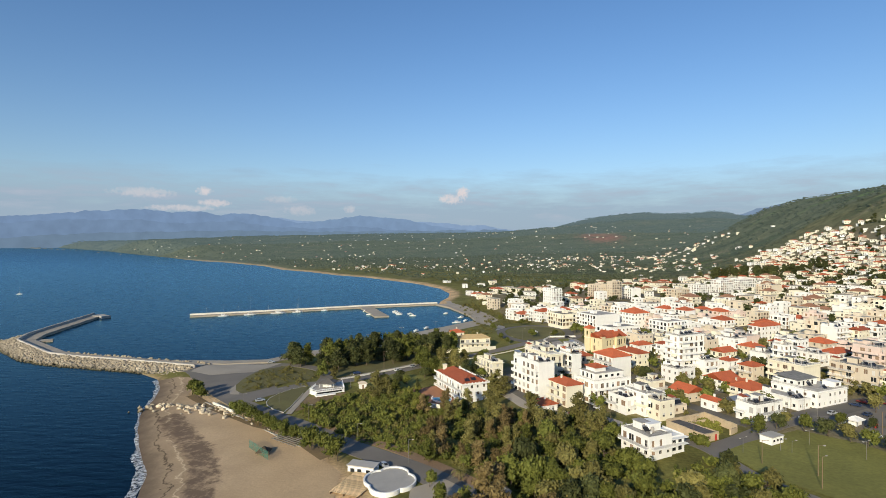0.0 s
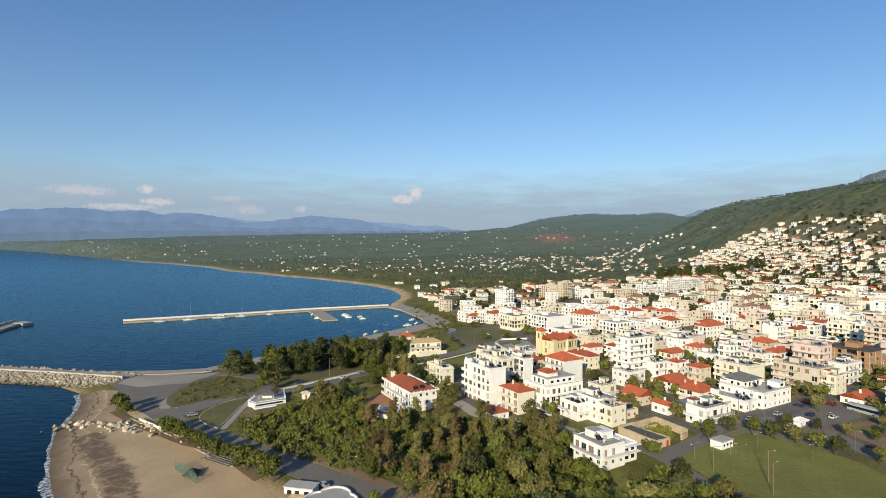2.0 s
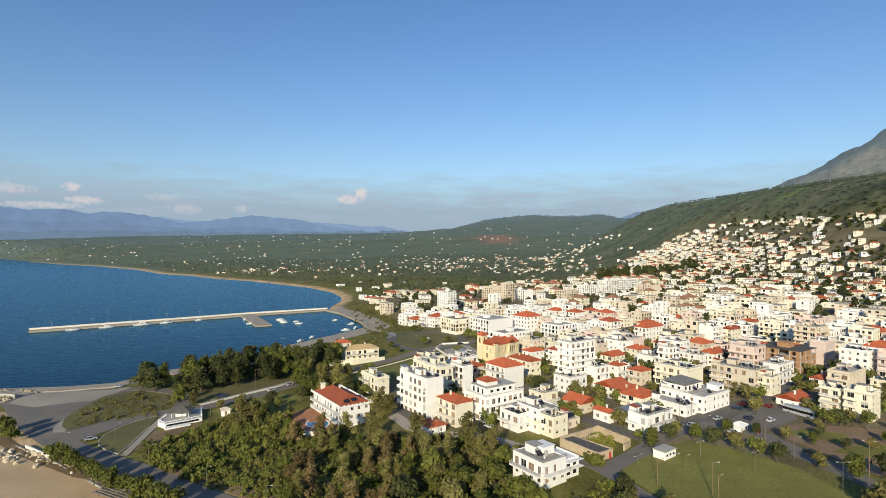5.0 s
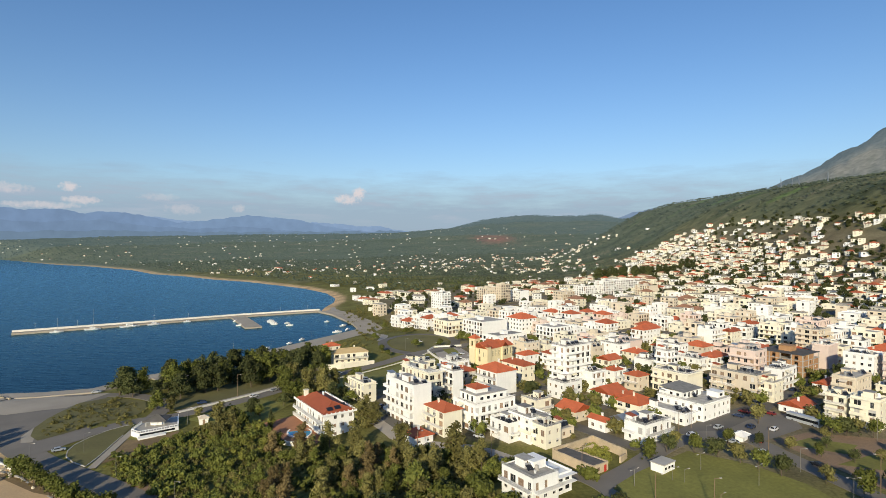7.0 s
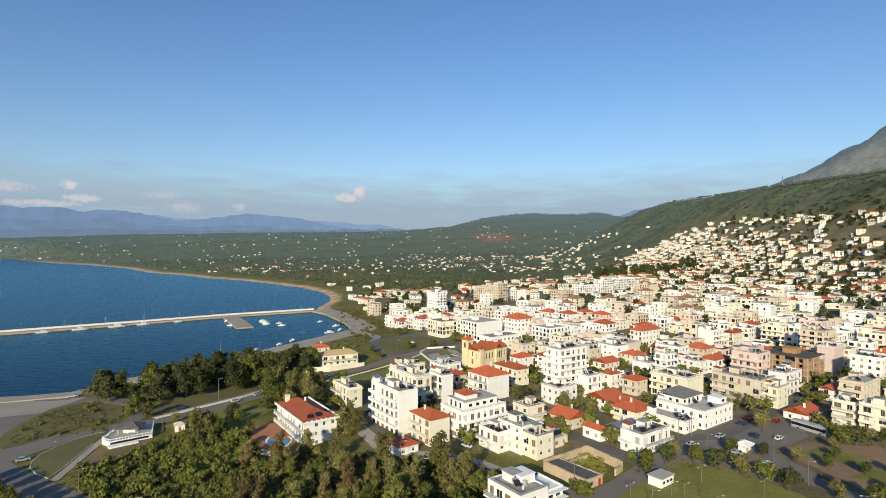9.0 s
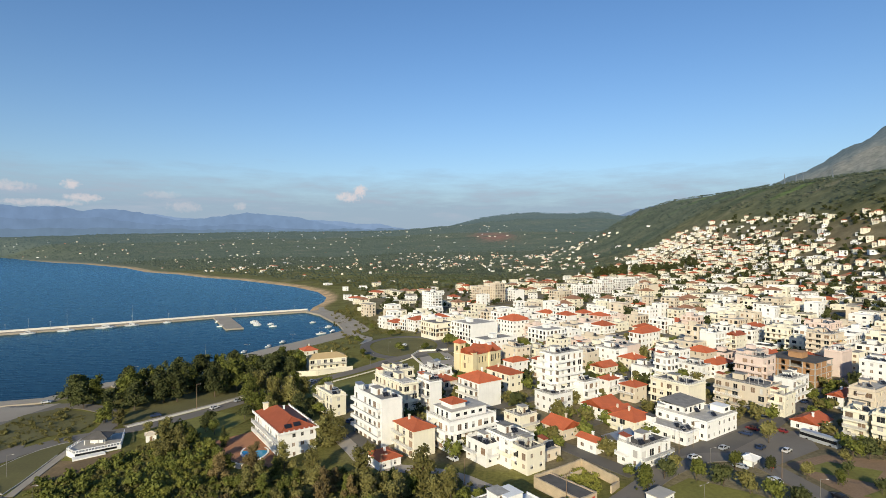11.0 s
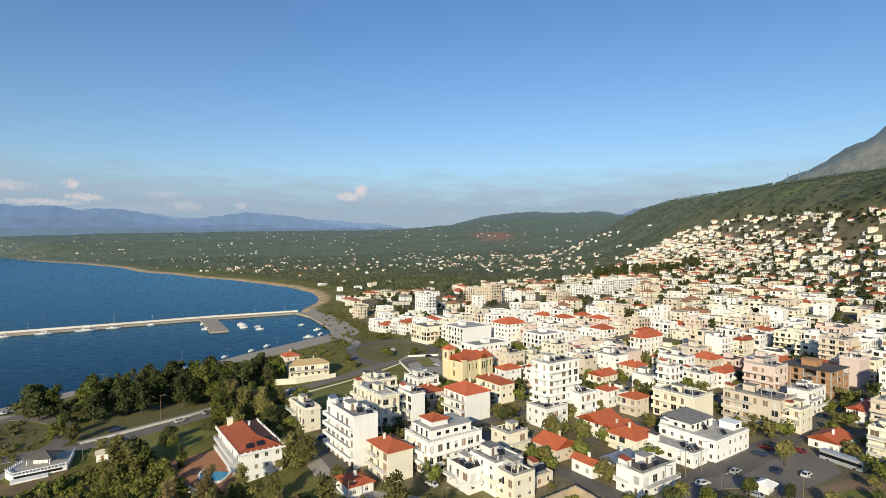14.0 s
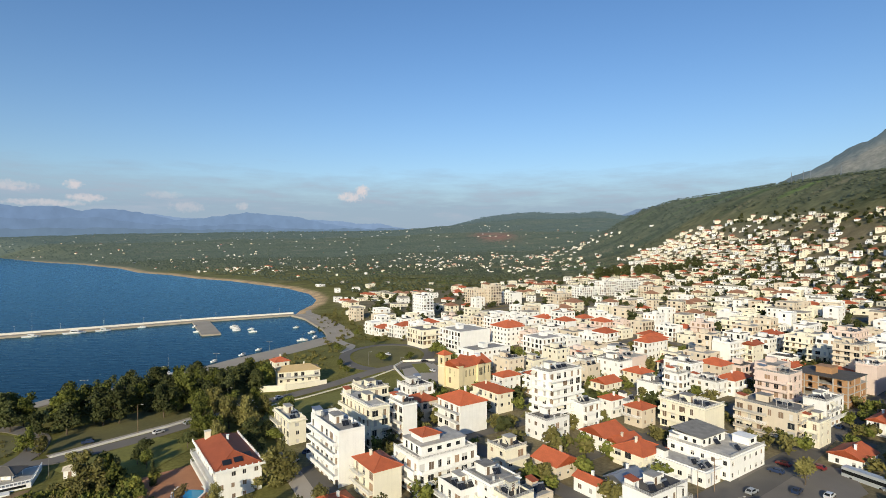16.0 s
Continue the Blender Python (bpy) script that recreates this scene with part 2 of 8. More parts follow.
def smooth(a, lo, hi):
    t = np.clip((a - lo) / (hi - lo), 0, 1)
    return t * t * (3 - 2 * t)


HILL_U = [-400, 0, 120, 200, 285, 360, 440, 530, 720, 950, 5000]
HILL_Z = [0, 0, 7, 22, 54, 96, 142, 174, 196, 215, 235]
# heights of the far skyline, degrees above the eye for each bearing
FAR_AZ = [-80, -45, -35, -30, -20, -10, -3, 5, 8, 10.5, 14, 17.6, 20, 22, 24.5, 26.6, 28, 30, 34, 80]
FAR_EL = [0.0, 0.0, 0.05, 0.2, 0.55, 0.75, 0.85, 1.0, 1.2, 1.5, 2.5, 2.95, 2.98, 2.85, 2.95, 2.9, 2.5, 2.5, 2.6, 2.6]
ROCK_AZ = [34, 37, 38.5, 40, 41.5, 44, 46.4, 48.9, 54, 62, 80]
ROCK_EL = [0, 2.5, 4.2, 4.9, 5.5, 6.75, 8.15, 9.4, 11.5, 12, 8]


def rock_height(x, y):
    """The bare mountain that stands behind the green shoulder."""
    r, az = np.hypot(x, y), np.degrees(np.arctan2(x, y))
    up = np.clip((r - 2250) / 1150, 0, 1) ** 0.9
    return (76 + 3400 * np.tan(np.radians(np.interp(az, ROCK_AZ, ROCK_EL)))) * up * (1 + 0.02 * bumps(x, y, 380, 12) + 0.012 * bumps(x, y, 120, 13)) * (az > 30)


def height(x, y):
    x, y = np.asarray(x, float), np.asarray(y, float)
    d = shore_distance(x, y)
    z = np.interp(d, [-60, -8, 0, 14, 60, 110, 160, 200, 300, 600, 1000, 2000, 3000, 4500], [-9, -1.6, -0.15, 1.7, 3.0, 4.2, 7.4, 8.4, 9.8, 13.5, 27, 62, 95, 120])
    z = z + 4.0 * smooth(y, 350, 440) * smooth(d, 30, 75) * (1 - smooth(y, 700, 900))
    z = z - 1.6 * np.exp(-(((x - 3) / 20) ** 2) - ((y - 248) / 22) ** 2)
    r, az = np.hypot(x, y), np.degrees(np.arctan2(x, y))
    u, v = (x - 150) * 0.940 - y * 0.342, x * 0.342 + y * 0.940
    far = np.clip((r - 600) / 1500, 0, 1)
    hill = np.interp(u + np.clip(v - 650, 0, 1500) * 0.16 + far * 26 * bumps(x, y, 900, 3), HILL_U, HILL_Z)
    z = z + hill * np.clip((y + 200) / 500, 0.15, 1) * (1 - smooth(v, 1900, 3000))
    z = z + np.clip((d - 300) / 1500, 0, 1) * far * 9 * bumps(x, y, 700, 5)
    # the far basin is drawn in towards the viewer, so it climbs to the distant skyline
    el = np.interp(az, FAR_AZ, FAR_EL)
    low = np.minimum(el, 1.35)
    s = smooth(r, 2300, 3900) * smooth(d, 0, 250)
    z = z * (1 - s) + s * (76 + 4300 * np.tan(np.radians(low)) + 5 * bumps(x, y, 420, 8))
    z = z + smooth(r, 3500, 4450) * smooth(d, 0, 250) * 4300 * np.tan(np.radians(el - low)) * (1 + 0.05 * bumps(x, y, 330, 9))
    rock = rock_height(x, y)
    z = np.where((rock > z) & (az > 30) & (r > 2250) & (d > 0), rock, z)
    return np.where(d > 0, z, z + np.clip((r - 2600) / 2200, 0, 1) ** 1.3 * 52)


def hz(x, y):
    return float(height(np.array([x]), np.array([y]))[0])


def land_colours(keep=1.0, glow=None):
    m, n, l, b = material("land", 0.95)
    col = n.new("ShaderNodeVertexColor"); col.layer_name = "cover"
    geo = n.new("ShaderNodeNewGeometry")
    a = n.new("ShaderNodeTexNoise"); a.inputs["Scale"].default_value = 0.05; a.inputs["Detail"].default_value = 6
    c = n.new("ShaderNodeTexNoise"); c.inputs["Scale"].default_value = 0.9; c.inputs["Detail"].default_value = 4
    l.new(geo.outputs["Position"], a.inputs["Vector"]), l.new(geo.outputs["Position"], c.inputs["Vector"])
    s = n.new("ShaderNodeMath"); s.operation = "MULTIPLY"
    ra, rc = n.new("ShaderNodeMapRange"), n.new("ShaderNodeMapRange")
    for r, lo, hi in ((ra, 0.7, 1.3), (rc, 0.75, 1.25)):
        r.inputs["From Min"].default_value, r.inputs["From Max"].default_value = 0.3, 0.7
        r.inputs["To Min"].default_value, r.inputs["To Max"].default_value = lo, hi
    l.new(a.outputs["Fac"], ra.inputs["Value"]), l.new(c.outputs["Fac"], rc.inputs["Value"])
    l.new(ra.outputs[0], s.inputs[0]), l.new(rc.outputs[0], s.inputs[1])
    mix = n.new("ShaderNodeMix"); mix.data_type = "RGBA"; mix.blend_type = "MULTIPLY"; mix.inputs["Factor"].default_value = 1
    l.new(col.outputs[0], mix.inputs["A"]), l.new(s.outputs[0], mix.inputs["B"])
    l.new(mix.outputs["Result"], b.inputs["Base Color"])
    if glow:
        paint_haze(n, l, b, mix.outputs["Result"], keep, glow)
    bp = n.new("ShaderNodeBump"); bp.inputs["Strength"].default_value = 0.5; bp.inputs["Distance"].default_value = 0.3
    l.new(c.outputs["Fac"], bp.inputs["Height"]), l.new(bp.outputs[0], b.inputs["Normal"])
    b.inputs["Specular IOR Level"].default_value = 0.1
    return m


def cover(x, y, z):
    """Land cover colour: sand, scrub, built-up ground, groves, rock."""
    d, u, r = shore_distance(x, y), (x - 150) * 0.940 - y * 0.342, np.hypot(x, y)
    def lay(base, colour, amount):
        return base * (1 - amount[:, None]) + np.array(colour) * amount[:, None]
    c = np.tile(np.array([0.165, 0.155, 0.045]), (len(x), 1))
    c = lay(c, (0.20, 0.165, 0.105), in_town(x, y) * 0.85)
    c = lay(c, (0.125, 0.130, 0.068), smooth(d, 250, 420) * (1 - in_town(x, y)))
    c = lay(c, (0.20, 0.18, 0.08), np.clip(bumps(x, y, 160, 21) - 0.45, 0, 1) * smooth(r, 500, 800) * (1 - in_town(x, y)))
    # far grove colour, made paler and bluer with distance haze mixed in
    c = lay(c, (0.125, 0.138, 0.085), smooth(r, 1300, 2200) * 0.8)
    near_beach = (y < 300) & (x < -20)
    sandw = np.where(near_beach, np.interp(y, [-200, 150, 200, 240, 280, 300], [120, 72, 55, 42, 22, 12]), np.where(y > 640, 11 + 0.007 * r, 4))
    c = lay(c, (0.56, 0.390, 0.215), 1 - smooth(d, sandw - 6, sandw + 4))
    c = lay(c, (0.19, 0.138, 0.088), (1 - smooth(d, 5, 19)) * 0.8 * near_beach)
    c = lay(c, (0.13, 0.10, 0.065), np.clip(bumps(d * 2.6, y, 17, 31) * 1.6 - 0.25, 0, 0.65) * near_beach * smooth(d, 6, 12) * (1 - smooth(d, 14, 36)))
    c = lay(c, (0.30, 0.125, 0.08), np.minimum(1, 1.6 * np.exp(-(((x - 790) / 85) ** 2) - ((y - 2900) / 170) ** 2)))
    # fields, tracks and cut banks of the plain
    plain_ = smooth(d, 120, 300) * (1 - in_town(x, y)) * smooth(r, 650, 900)
    c = lay(c, (0.23, 0.20, 0.12), np.clip(bumps(x * 0.45, y * 1.5, 170, 23) * 2.2 - 1.3, 0, 1) * plain_ * 0.7)
    c = lay(c, (0.13, 0.19, 0.05), np.clip(bumps(x * 0.5, y * 1.4, 210, 24) * 2.2 - 1.2, 0, 1) * plain_ * 0.8 * (1 - smooth(r, 1500, 2600)))
    c = lay(c, (0.060, 0.078, 0.040), np.clip(bumps(x * 0.4, y * 1.6, 240, 25) * 2.2 - 1.0, 0, 1) * plain_ * 0.7)
    # pale outcrops on the green shoulder
    c = lay(c, (0.42, 0.37, 0.30), np.clip(bumps(x, y, 95, 44) * 1.8 - 1.25, 0, 1) * smooth(u, 430, 520) * smooth(r, 1150, 1350) * 0.9)
    # the bare mountain: scrub below, a pale rocky flank, a dark crest tinted blue for haze
    rk = rock_height(x, y)
    on = (rk > z - 1.5) & (r > 2260) & (rk > 0)
    up = np.clip((r - 2250) / 1150, 0, 1) + 0.09 * bumps(x, y, 300, 45) + 0.08 * bumps(x, y, 110, 46)
    c = lay(c, (0.098, 0.115, 0.085), on * 1.0)
    c = lay(c, (0.30, 0.275, 0.245), smooth(up, 0.50, 0.66) * on * 0.85)
    c = lay(c, (0.120, 0.132, 0.150), smooth(up, 0.84, 0.93) * on * 0.9)
    return np.clip(c, 0, 1)


def in_town(x, y):
    """1 inside the built-up area, falling off at its edge."""
    u = (x - 150) * 0.940 - y * 0.342
    left = np.interp(y, [150, 200, 235, 300, 330, 420, 520, 800, 860, 1000, 1200], [140, 110, 28, 20, 66, 90, 60, 20, 200, 430, 660])
    top = np.interp(y, [150, 300, 600, 900, 1200], [318, 322, 326, 300, 240])
    return smooth(x, left - 8, left + 8) * (1 - smooth(u, top - 50, top + 60)) * (1 - smooth(y, 1150, 1400)) * smooth(y, 150, 190)


def build_ground():
    radii = [12.0]
    while radii[-1] < 4930:
        q = radii[-1]
        radii.append(q + max(4.0, q * 0.014))
    radii[-1] = 4950
    fine = np.arange(-62, 72.01, 0.42)
    coarse = np.arange(72 + 6, 360 - 62 - 3, 6.0)
    az = np.radians(np.concatenate([fine, coarse]))
    R, A = np.meshgrid(radii, az, indexing="ij")
    x, y = (R * np.sin(A)).ravel(), (R * np.cos(A)).ravel()
    z = height(x, y)
    na, nr = len(az), len(radii)
    idx = np.arange(nr * na).reshape(nr, na)
    q = np.stack([idx[:-1], np.roll(idx, -1, 1)[:-1], np.roll(idx, -1, 1)[1:], idx[1:]], -1).reshape(-1, 4)
    verts = np.column_stack([x, y, z])
    verts = np.vstack([verts, [0, 0, hz(0, 0)]])
    c = len(verts) - 1
    tris = [(c, int(idx[0, (k + 1) % na]), int(idx[0, k])) for k in range(na)]
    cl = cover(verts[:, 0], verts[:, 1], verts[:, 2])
    cl = np.column_stack([cl, np.ones(len(cl))])
    cr, ca = np.hypot(x, y)[q].mean(1), np.degrees(np.arctan2(x, y))[q].mean(1)
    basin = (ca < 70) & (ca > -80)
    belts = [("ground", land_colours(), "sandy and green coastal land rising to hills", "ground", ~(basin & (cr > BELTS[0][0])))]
    # beyond the first belt the land glows with painted haze
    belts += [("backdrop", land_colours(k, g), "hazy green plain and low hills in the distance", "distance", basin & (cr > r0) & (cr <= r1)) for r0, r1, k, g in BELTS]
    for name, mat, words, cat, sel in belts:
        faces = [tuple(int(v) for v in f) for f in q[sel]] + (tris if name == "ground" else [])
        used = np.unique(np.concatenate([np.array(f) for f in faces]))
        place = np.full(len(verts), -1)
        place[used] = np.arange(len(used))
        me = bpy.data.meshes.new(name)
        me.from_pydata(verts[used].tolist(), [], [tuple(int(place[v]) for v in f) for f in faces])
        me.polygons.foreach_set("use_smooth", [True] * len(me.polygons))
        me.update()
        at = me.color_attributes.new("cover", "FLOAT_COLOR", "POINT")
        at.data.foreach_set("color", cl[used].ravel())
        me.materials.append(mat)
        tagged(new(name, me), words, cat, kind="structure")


build_ground()


def build_sea():
    m, n, l, b = material("sea_water", 0.25)
    geo = n.new("ShaderNodeNewGeometry")
    big = n.new("ShaderNodeTexNoise"); big.inputs["Scale"].default_value = 0.006; big.inputs["Detail"].default_value = 4
    mp = n.new("ShaderNodeMapping"); mp.inputs["Scale"].default_value = (0.25, 1, 1)
    l.new(geo.outputs["Position"], mp.inputs["Vector"]), l.new(mp.outputs[0], big.inputs["Vector"])
    cr = n.new("ShaderNodeValToRGB")
    cr.color_ramp.elements[0].color, cr.color_ramp.elements[1].color = (0.0007, 0.0042, 0.0066, 1), (0.0014, 0.0085, 0.0145, 1)
    cr.color_ramp.elements[0].position, cr.color_ramp.elements[1].position = 0.35, 0.65
    l.new(big.outputs["Fac"], cr.inputs[0])
    ml = n.new("ShaderNodeMapping"); ml.inputs["Scale"].default_value, ml.inputs["Rotation"].default_value = (0.45, 1.3, 1), (0, 0, radians(28))
    w1 = n.new("ShaderNodeTexNoise"); w1.inputs["Scale"].default_value = 0.22; w1.inputs["Detail"].default_value = 7
    l.new(geo.outputs["Position"], ml.inputs["Vector"]), l.new(ml.outputs[0], w1.inputs["Vector"])
    mr = n.new("ShaderNodeMapRange")
    mr.inputs["From Min"].default_value, mr.inputs["From Max"].default_value, mr.inputs["To Min"].default_value, mr.inputs["To Max"].default_value = 0.38, 0.62, 0.3, 1.8
    l.new(w1.outputs["Fac"], mr.inputs["Value"])
    # ripple contrast from the wave noise is put into the body colour
    mx = n.new("ShaderNodeMix"); mx.data_type, mx.blend_type = "RGBA", "MULTIPLY"
    mx.inputs["Factor"].default_value = 1
    l.new(cr.outputs[0], mx.inputs["A"]), l.new(mr.outputs[0], mx.inputs["B"])
    bp = n.new("ShaderNodeBump"); bp.inputs["Strength"].default_value = 0.26; bp.inputs["Distance"].default_value = 1.0
    l.new(w1.outputs["Fac"], bp.inputs["Height"])
    # blue water with a blue-tinted gloss that grows towards the horizon
    body, gloss, fres, both = n.new("ShaderNodeBsdfDiffuse"), n.new("ShaderNodeBsdfGlossy"), n.new("ShaderNodeFresnel"), n.new("ShaderNodeMixShader")
    gloss.inputs["Color"].default_value, gloss.inputs["Roughness"].default_value = (0.38, 0.66, 0.80, 1), 0.22
    fres.inputs["IOR"].default_value = 1.25
    l.new(mx.outputs["Result"], body.inputs["Color"])
    mg = n.new("ShaderNodeMapRange")
    mg.inputs["From Min"].default_value, mg.inputs["From Max"].default_value, mg.inputs["To Min"].default_value, mg.inputs["To Max"].default_value = 0.36, 0.64, 0.14, 0.30
    l.new(w1.outputs["Fac"], mg.inputs["Value"]), l.new(mg.outputs[0], gloss.inputs["Roughness"])
    for q in (body, gloss, fres):
        l.new(bp.outputs[0], q.inputs["Normal"])
    l.new(fres.outputs[0], both.inputs[0]), l.new(body.outputs[0], both.inputs[1]), l.new(gloss.outputs[0], both.inputs[2])
    l.new(both.outputs[0], n["Material Output"].inputs["Surface"])
    n.remove(b)
    radii = [5.0 * 1.12 ** k for k in range(62)]
    radii = [r for r in radii if r < 4900] + [4950]
    az = np.radians(np.arange(-180, 180, 3.0))
    R, A = np.meshgrid(radii, az, indexing="ij")
    x, y = (R * np.sin(A)).ravel(), (R * np.cos(A)).ravel()
    z = np.clip((np.hypot(x, y) - 2600) / 2200, 0, 1) ** 1.3 * 46
    na, nr = len(az), len(radii)
    idx = np.arange(nr * na).reshape(nr, na)
    q = np.stack([idx[:-1], np.roll(idx, -1, 1)[:-1], np.roll(idx, -1, 1)[1:], idx[1:]], -1).reshape(-1, 4)
    me = bpy.data.meshes.new("sea")
    me.from_pydata(np.column_stack([x, y, z]).tolist(), [], [tuple(int(v) for v in f) for f in q])
    me.polygons.foreach_set("use_smooth", [True] * len(me.polygons))
    me.materials.append(m)
    return tagged(new("water", me), "calm deep blue sea in the bay", "sea", kind="structure")


sea = build_sea()


def build_backdrop():
    """Blue mountain chains beyond the bay, far behind everything else, their haze painted as glow."""
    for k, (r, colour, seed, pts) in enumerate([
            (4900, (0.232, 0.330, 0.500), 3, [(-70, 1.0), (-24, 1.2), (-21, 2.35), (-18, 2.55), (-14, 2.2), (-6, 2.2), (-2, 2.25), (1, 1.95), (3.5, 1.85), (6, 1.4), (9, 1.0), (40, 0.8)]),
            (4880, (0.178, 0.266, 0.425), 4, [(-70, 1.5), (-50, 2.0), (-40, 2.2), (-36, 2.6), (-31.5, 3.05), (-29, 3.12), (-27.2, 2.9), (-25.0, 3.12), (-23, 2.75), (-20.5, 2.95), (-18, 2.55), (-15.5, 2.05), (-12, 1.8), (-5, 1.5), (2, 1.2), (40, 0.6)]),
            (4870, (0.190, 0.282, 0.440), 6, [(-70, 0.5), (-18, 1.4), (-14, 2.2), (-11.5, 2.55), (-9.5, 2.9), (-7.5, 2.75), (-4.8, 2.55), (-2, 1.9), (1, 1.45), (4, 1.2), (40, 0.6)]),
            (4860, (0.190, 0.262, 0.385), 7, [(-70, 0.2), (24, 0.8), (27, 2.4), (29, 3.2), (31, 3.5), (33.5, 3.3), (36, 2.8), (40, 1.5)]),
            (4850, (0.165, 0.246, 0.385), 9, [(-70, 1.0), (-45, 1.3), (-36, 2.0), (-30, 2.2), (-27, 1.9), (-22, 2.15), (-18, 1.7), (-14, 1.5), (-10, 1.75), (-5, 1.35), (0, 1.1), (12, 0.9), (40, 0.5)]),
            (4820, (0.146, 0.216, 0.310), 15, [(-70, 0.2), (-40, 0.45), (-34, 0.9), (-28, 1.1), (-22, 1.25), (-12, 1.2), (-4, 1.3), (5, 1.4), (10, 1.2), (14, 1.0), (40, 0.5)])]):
        az = np.arange(-72, 40, 0.12)
        el = np.interp(az, [p[0] for p in pts], [p[1] for p in pts])
        el = el + 0.06 * bumps(az, az * 0, 2.2, seed) + 0.03 * bumps(az, az * 0, 0.7, seed + 1)
        top = 76 + r * np.tan(np.radians(el))
        ca = np.radians(az)
        rows = []
        for f, rr in ((0, r - 20), (0.35, r - 15), (0.7, r - 8), (1, r), (0.9, r + 15)):
            rows.append(np.column_stack([rr * np.sin(ca), rr * np.cos(ca), 20 + (top - 20) * f]))
        v = np.vstack(rows)
        n_ = len(az)
        faces = [(j * n_ + i, j * n_ + i + 1, (j + 1) * n_ + i + 1, (j + 1) * n_ + i) for j in range(4) for i in range(n_ - 1)]
        me = bpy.data.meshes.new("backdrop")
        me.from_pydata(v.tolist(), [], faces)
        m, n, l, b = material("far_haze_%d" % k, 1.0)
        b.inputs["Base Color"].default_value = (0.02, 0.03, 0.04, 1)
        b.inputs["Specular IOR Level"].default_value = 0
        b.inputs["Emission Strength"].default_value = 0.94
        # faint noise in the glow stands in for relief of spurs and valleys
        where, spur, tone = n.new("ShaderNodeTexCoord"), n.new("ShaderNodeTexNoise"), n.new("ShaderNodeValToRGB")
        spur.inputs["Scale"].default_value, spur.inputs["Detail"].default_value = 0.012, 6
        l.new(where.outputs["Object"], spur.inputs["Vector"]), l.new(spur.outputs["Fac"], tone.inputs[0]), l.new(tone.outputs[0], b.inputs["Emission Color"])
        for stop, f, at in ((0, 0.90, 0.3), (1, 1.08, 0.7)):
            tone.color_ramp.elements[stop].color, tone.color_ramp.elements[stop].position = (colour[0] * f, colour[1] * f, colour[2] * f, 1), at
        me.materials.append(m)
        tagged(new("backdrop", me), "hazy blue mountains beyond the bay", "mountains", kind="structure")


build_backdrop()

# ---- building blocks ----
def mesh_of(bm, *mats):
    me = bpy.data.meshes.new("part")
    bm.to_mesh(me)
    bm.free()
    for m in mats:
        me.materials.append(m)
    return me


def part(name, bm, mats, parent, label="", at=None):
    """Links a bmesh (or a mesh) as one object under a thing or a part."""
    mats = mats if isinstance(mats, (tuple, list)) else (mats,)
    me = bm if isinstance(bm, bpy.types.Mesh) else mesh_of(bm, *mats)
    ob = new(name, me)
    ob.parent = parent
    if at is not None:
        ob.matrix_basis = at
    if label:
        ob["label"] = label
    return ob


def thing(name, m, label, category, group="", kind=""):
    ob = new(name)
    ob.empty_display_size = 0.5
    ob.matrix_basis = m
    return tagged(ob, label, category, group, kind)


def box(bm, x0, y0, z0, x1, y1, z1, mat=0):
    v = [bm.verts.new(p) for p in ((x0, y0, z0), (x1, y0, z0), (x1, y1, z0), (x0, y1, z0), (x0, y0, z1), (x1, y0, z1), (x1, y1, z1), (x0, y1, z1))]
    for f in ((3, 2, 1, 0), (4, 5, 6, 7), (0, 1, 5, 4), (1, 2, 6, 5), (2, 3, 7, 6), (3, 0, 4, 7)):
        bm.faces.new([v[i] for i in f]).material_index = mat
    return v


def boxes(*dims):
    bm = bmesh.new()
    for d in dims:
        box(bm, *d)
    return bm


def rod(bm, a, b, r, n=6, r2=None):
    """A round bar from a to b, tapering to r2."""
    a, b = Vector(a), Vector(b)
    q = (b - a).to_track_quat("Z", "Y")
    r2 = r if r2 is None else r2
    lo = [bm.verts.new(a + q @ Vector((math.cos(i * 6.2832 / n) * r, math.sin(i * 6.2832 / n) * r, 0))) for i in range(n)]
    hi = [bm.verts.new(b + q @ Vector((math.cos(i * 6.2832 / n) * r2, math.sin(i * 6.2832 / n) * r2, 0))) for i in range(n)]
    for i in range(n):
        bm.faces.new((lo[i], lo[(i + 1) % n], hi[(i + 1) % n], hi[i]))
    bm.faces.new(lo[::-1]), bm.faces.new(hi)


def facade(bm, o, u, nrm, length, z0, z1, holes, deep=0.22):
    """A wall face with real openings: quads between them and reveals going in."""
    o, u, nrm = Vector(o), Vector(u), Vector(nrm)
    us = sorted({0.0, length, *[h[0] for h in holes], *[h[1] for h in holes]})
    zs = sorted({z0, z1, *[h[2] for h in holes], *[h[3] for h in holes]})
    cache = {}

    def P(a, z, k=0):
        key = (round(a, 3), round(z, 3), k)
        if key not in cache:
            cache[key] = bm.verts.new(o + u * a + Vector((0, 0, z)) - nrm * (deep if k else 0))
        return cache[key]
    for i in range(len(us) - 1):
        for j in range(len(zs) - 1):
            a, b, c, d = us[i], us[i + 1], zs[j], zs[j + 1]
            m, n_ = (a + b) / 2, (c + d) / 2
            if any(h[0] < m < h[1] and h[2] < n_ < h[3] for h in holes):
                continue
            bm.faces.new((P(a, c), P(b, c), P(b, d), P(a, d)))
    for a, b, c, d in holes:
        for p, q in (((a, c), (b, c)), ((b, c), (b, d)), ((b, d), (a, d)), ((a, d), (a, c))):
            try:
                bm.faces.new((P(*p), P(*p, 1), P(*q, 1), P(*q)))
            except ValueError:
                pass


WINDOWS = {}


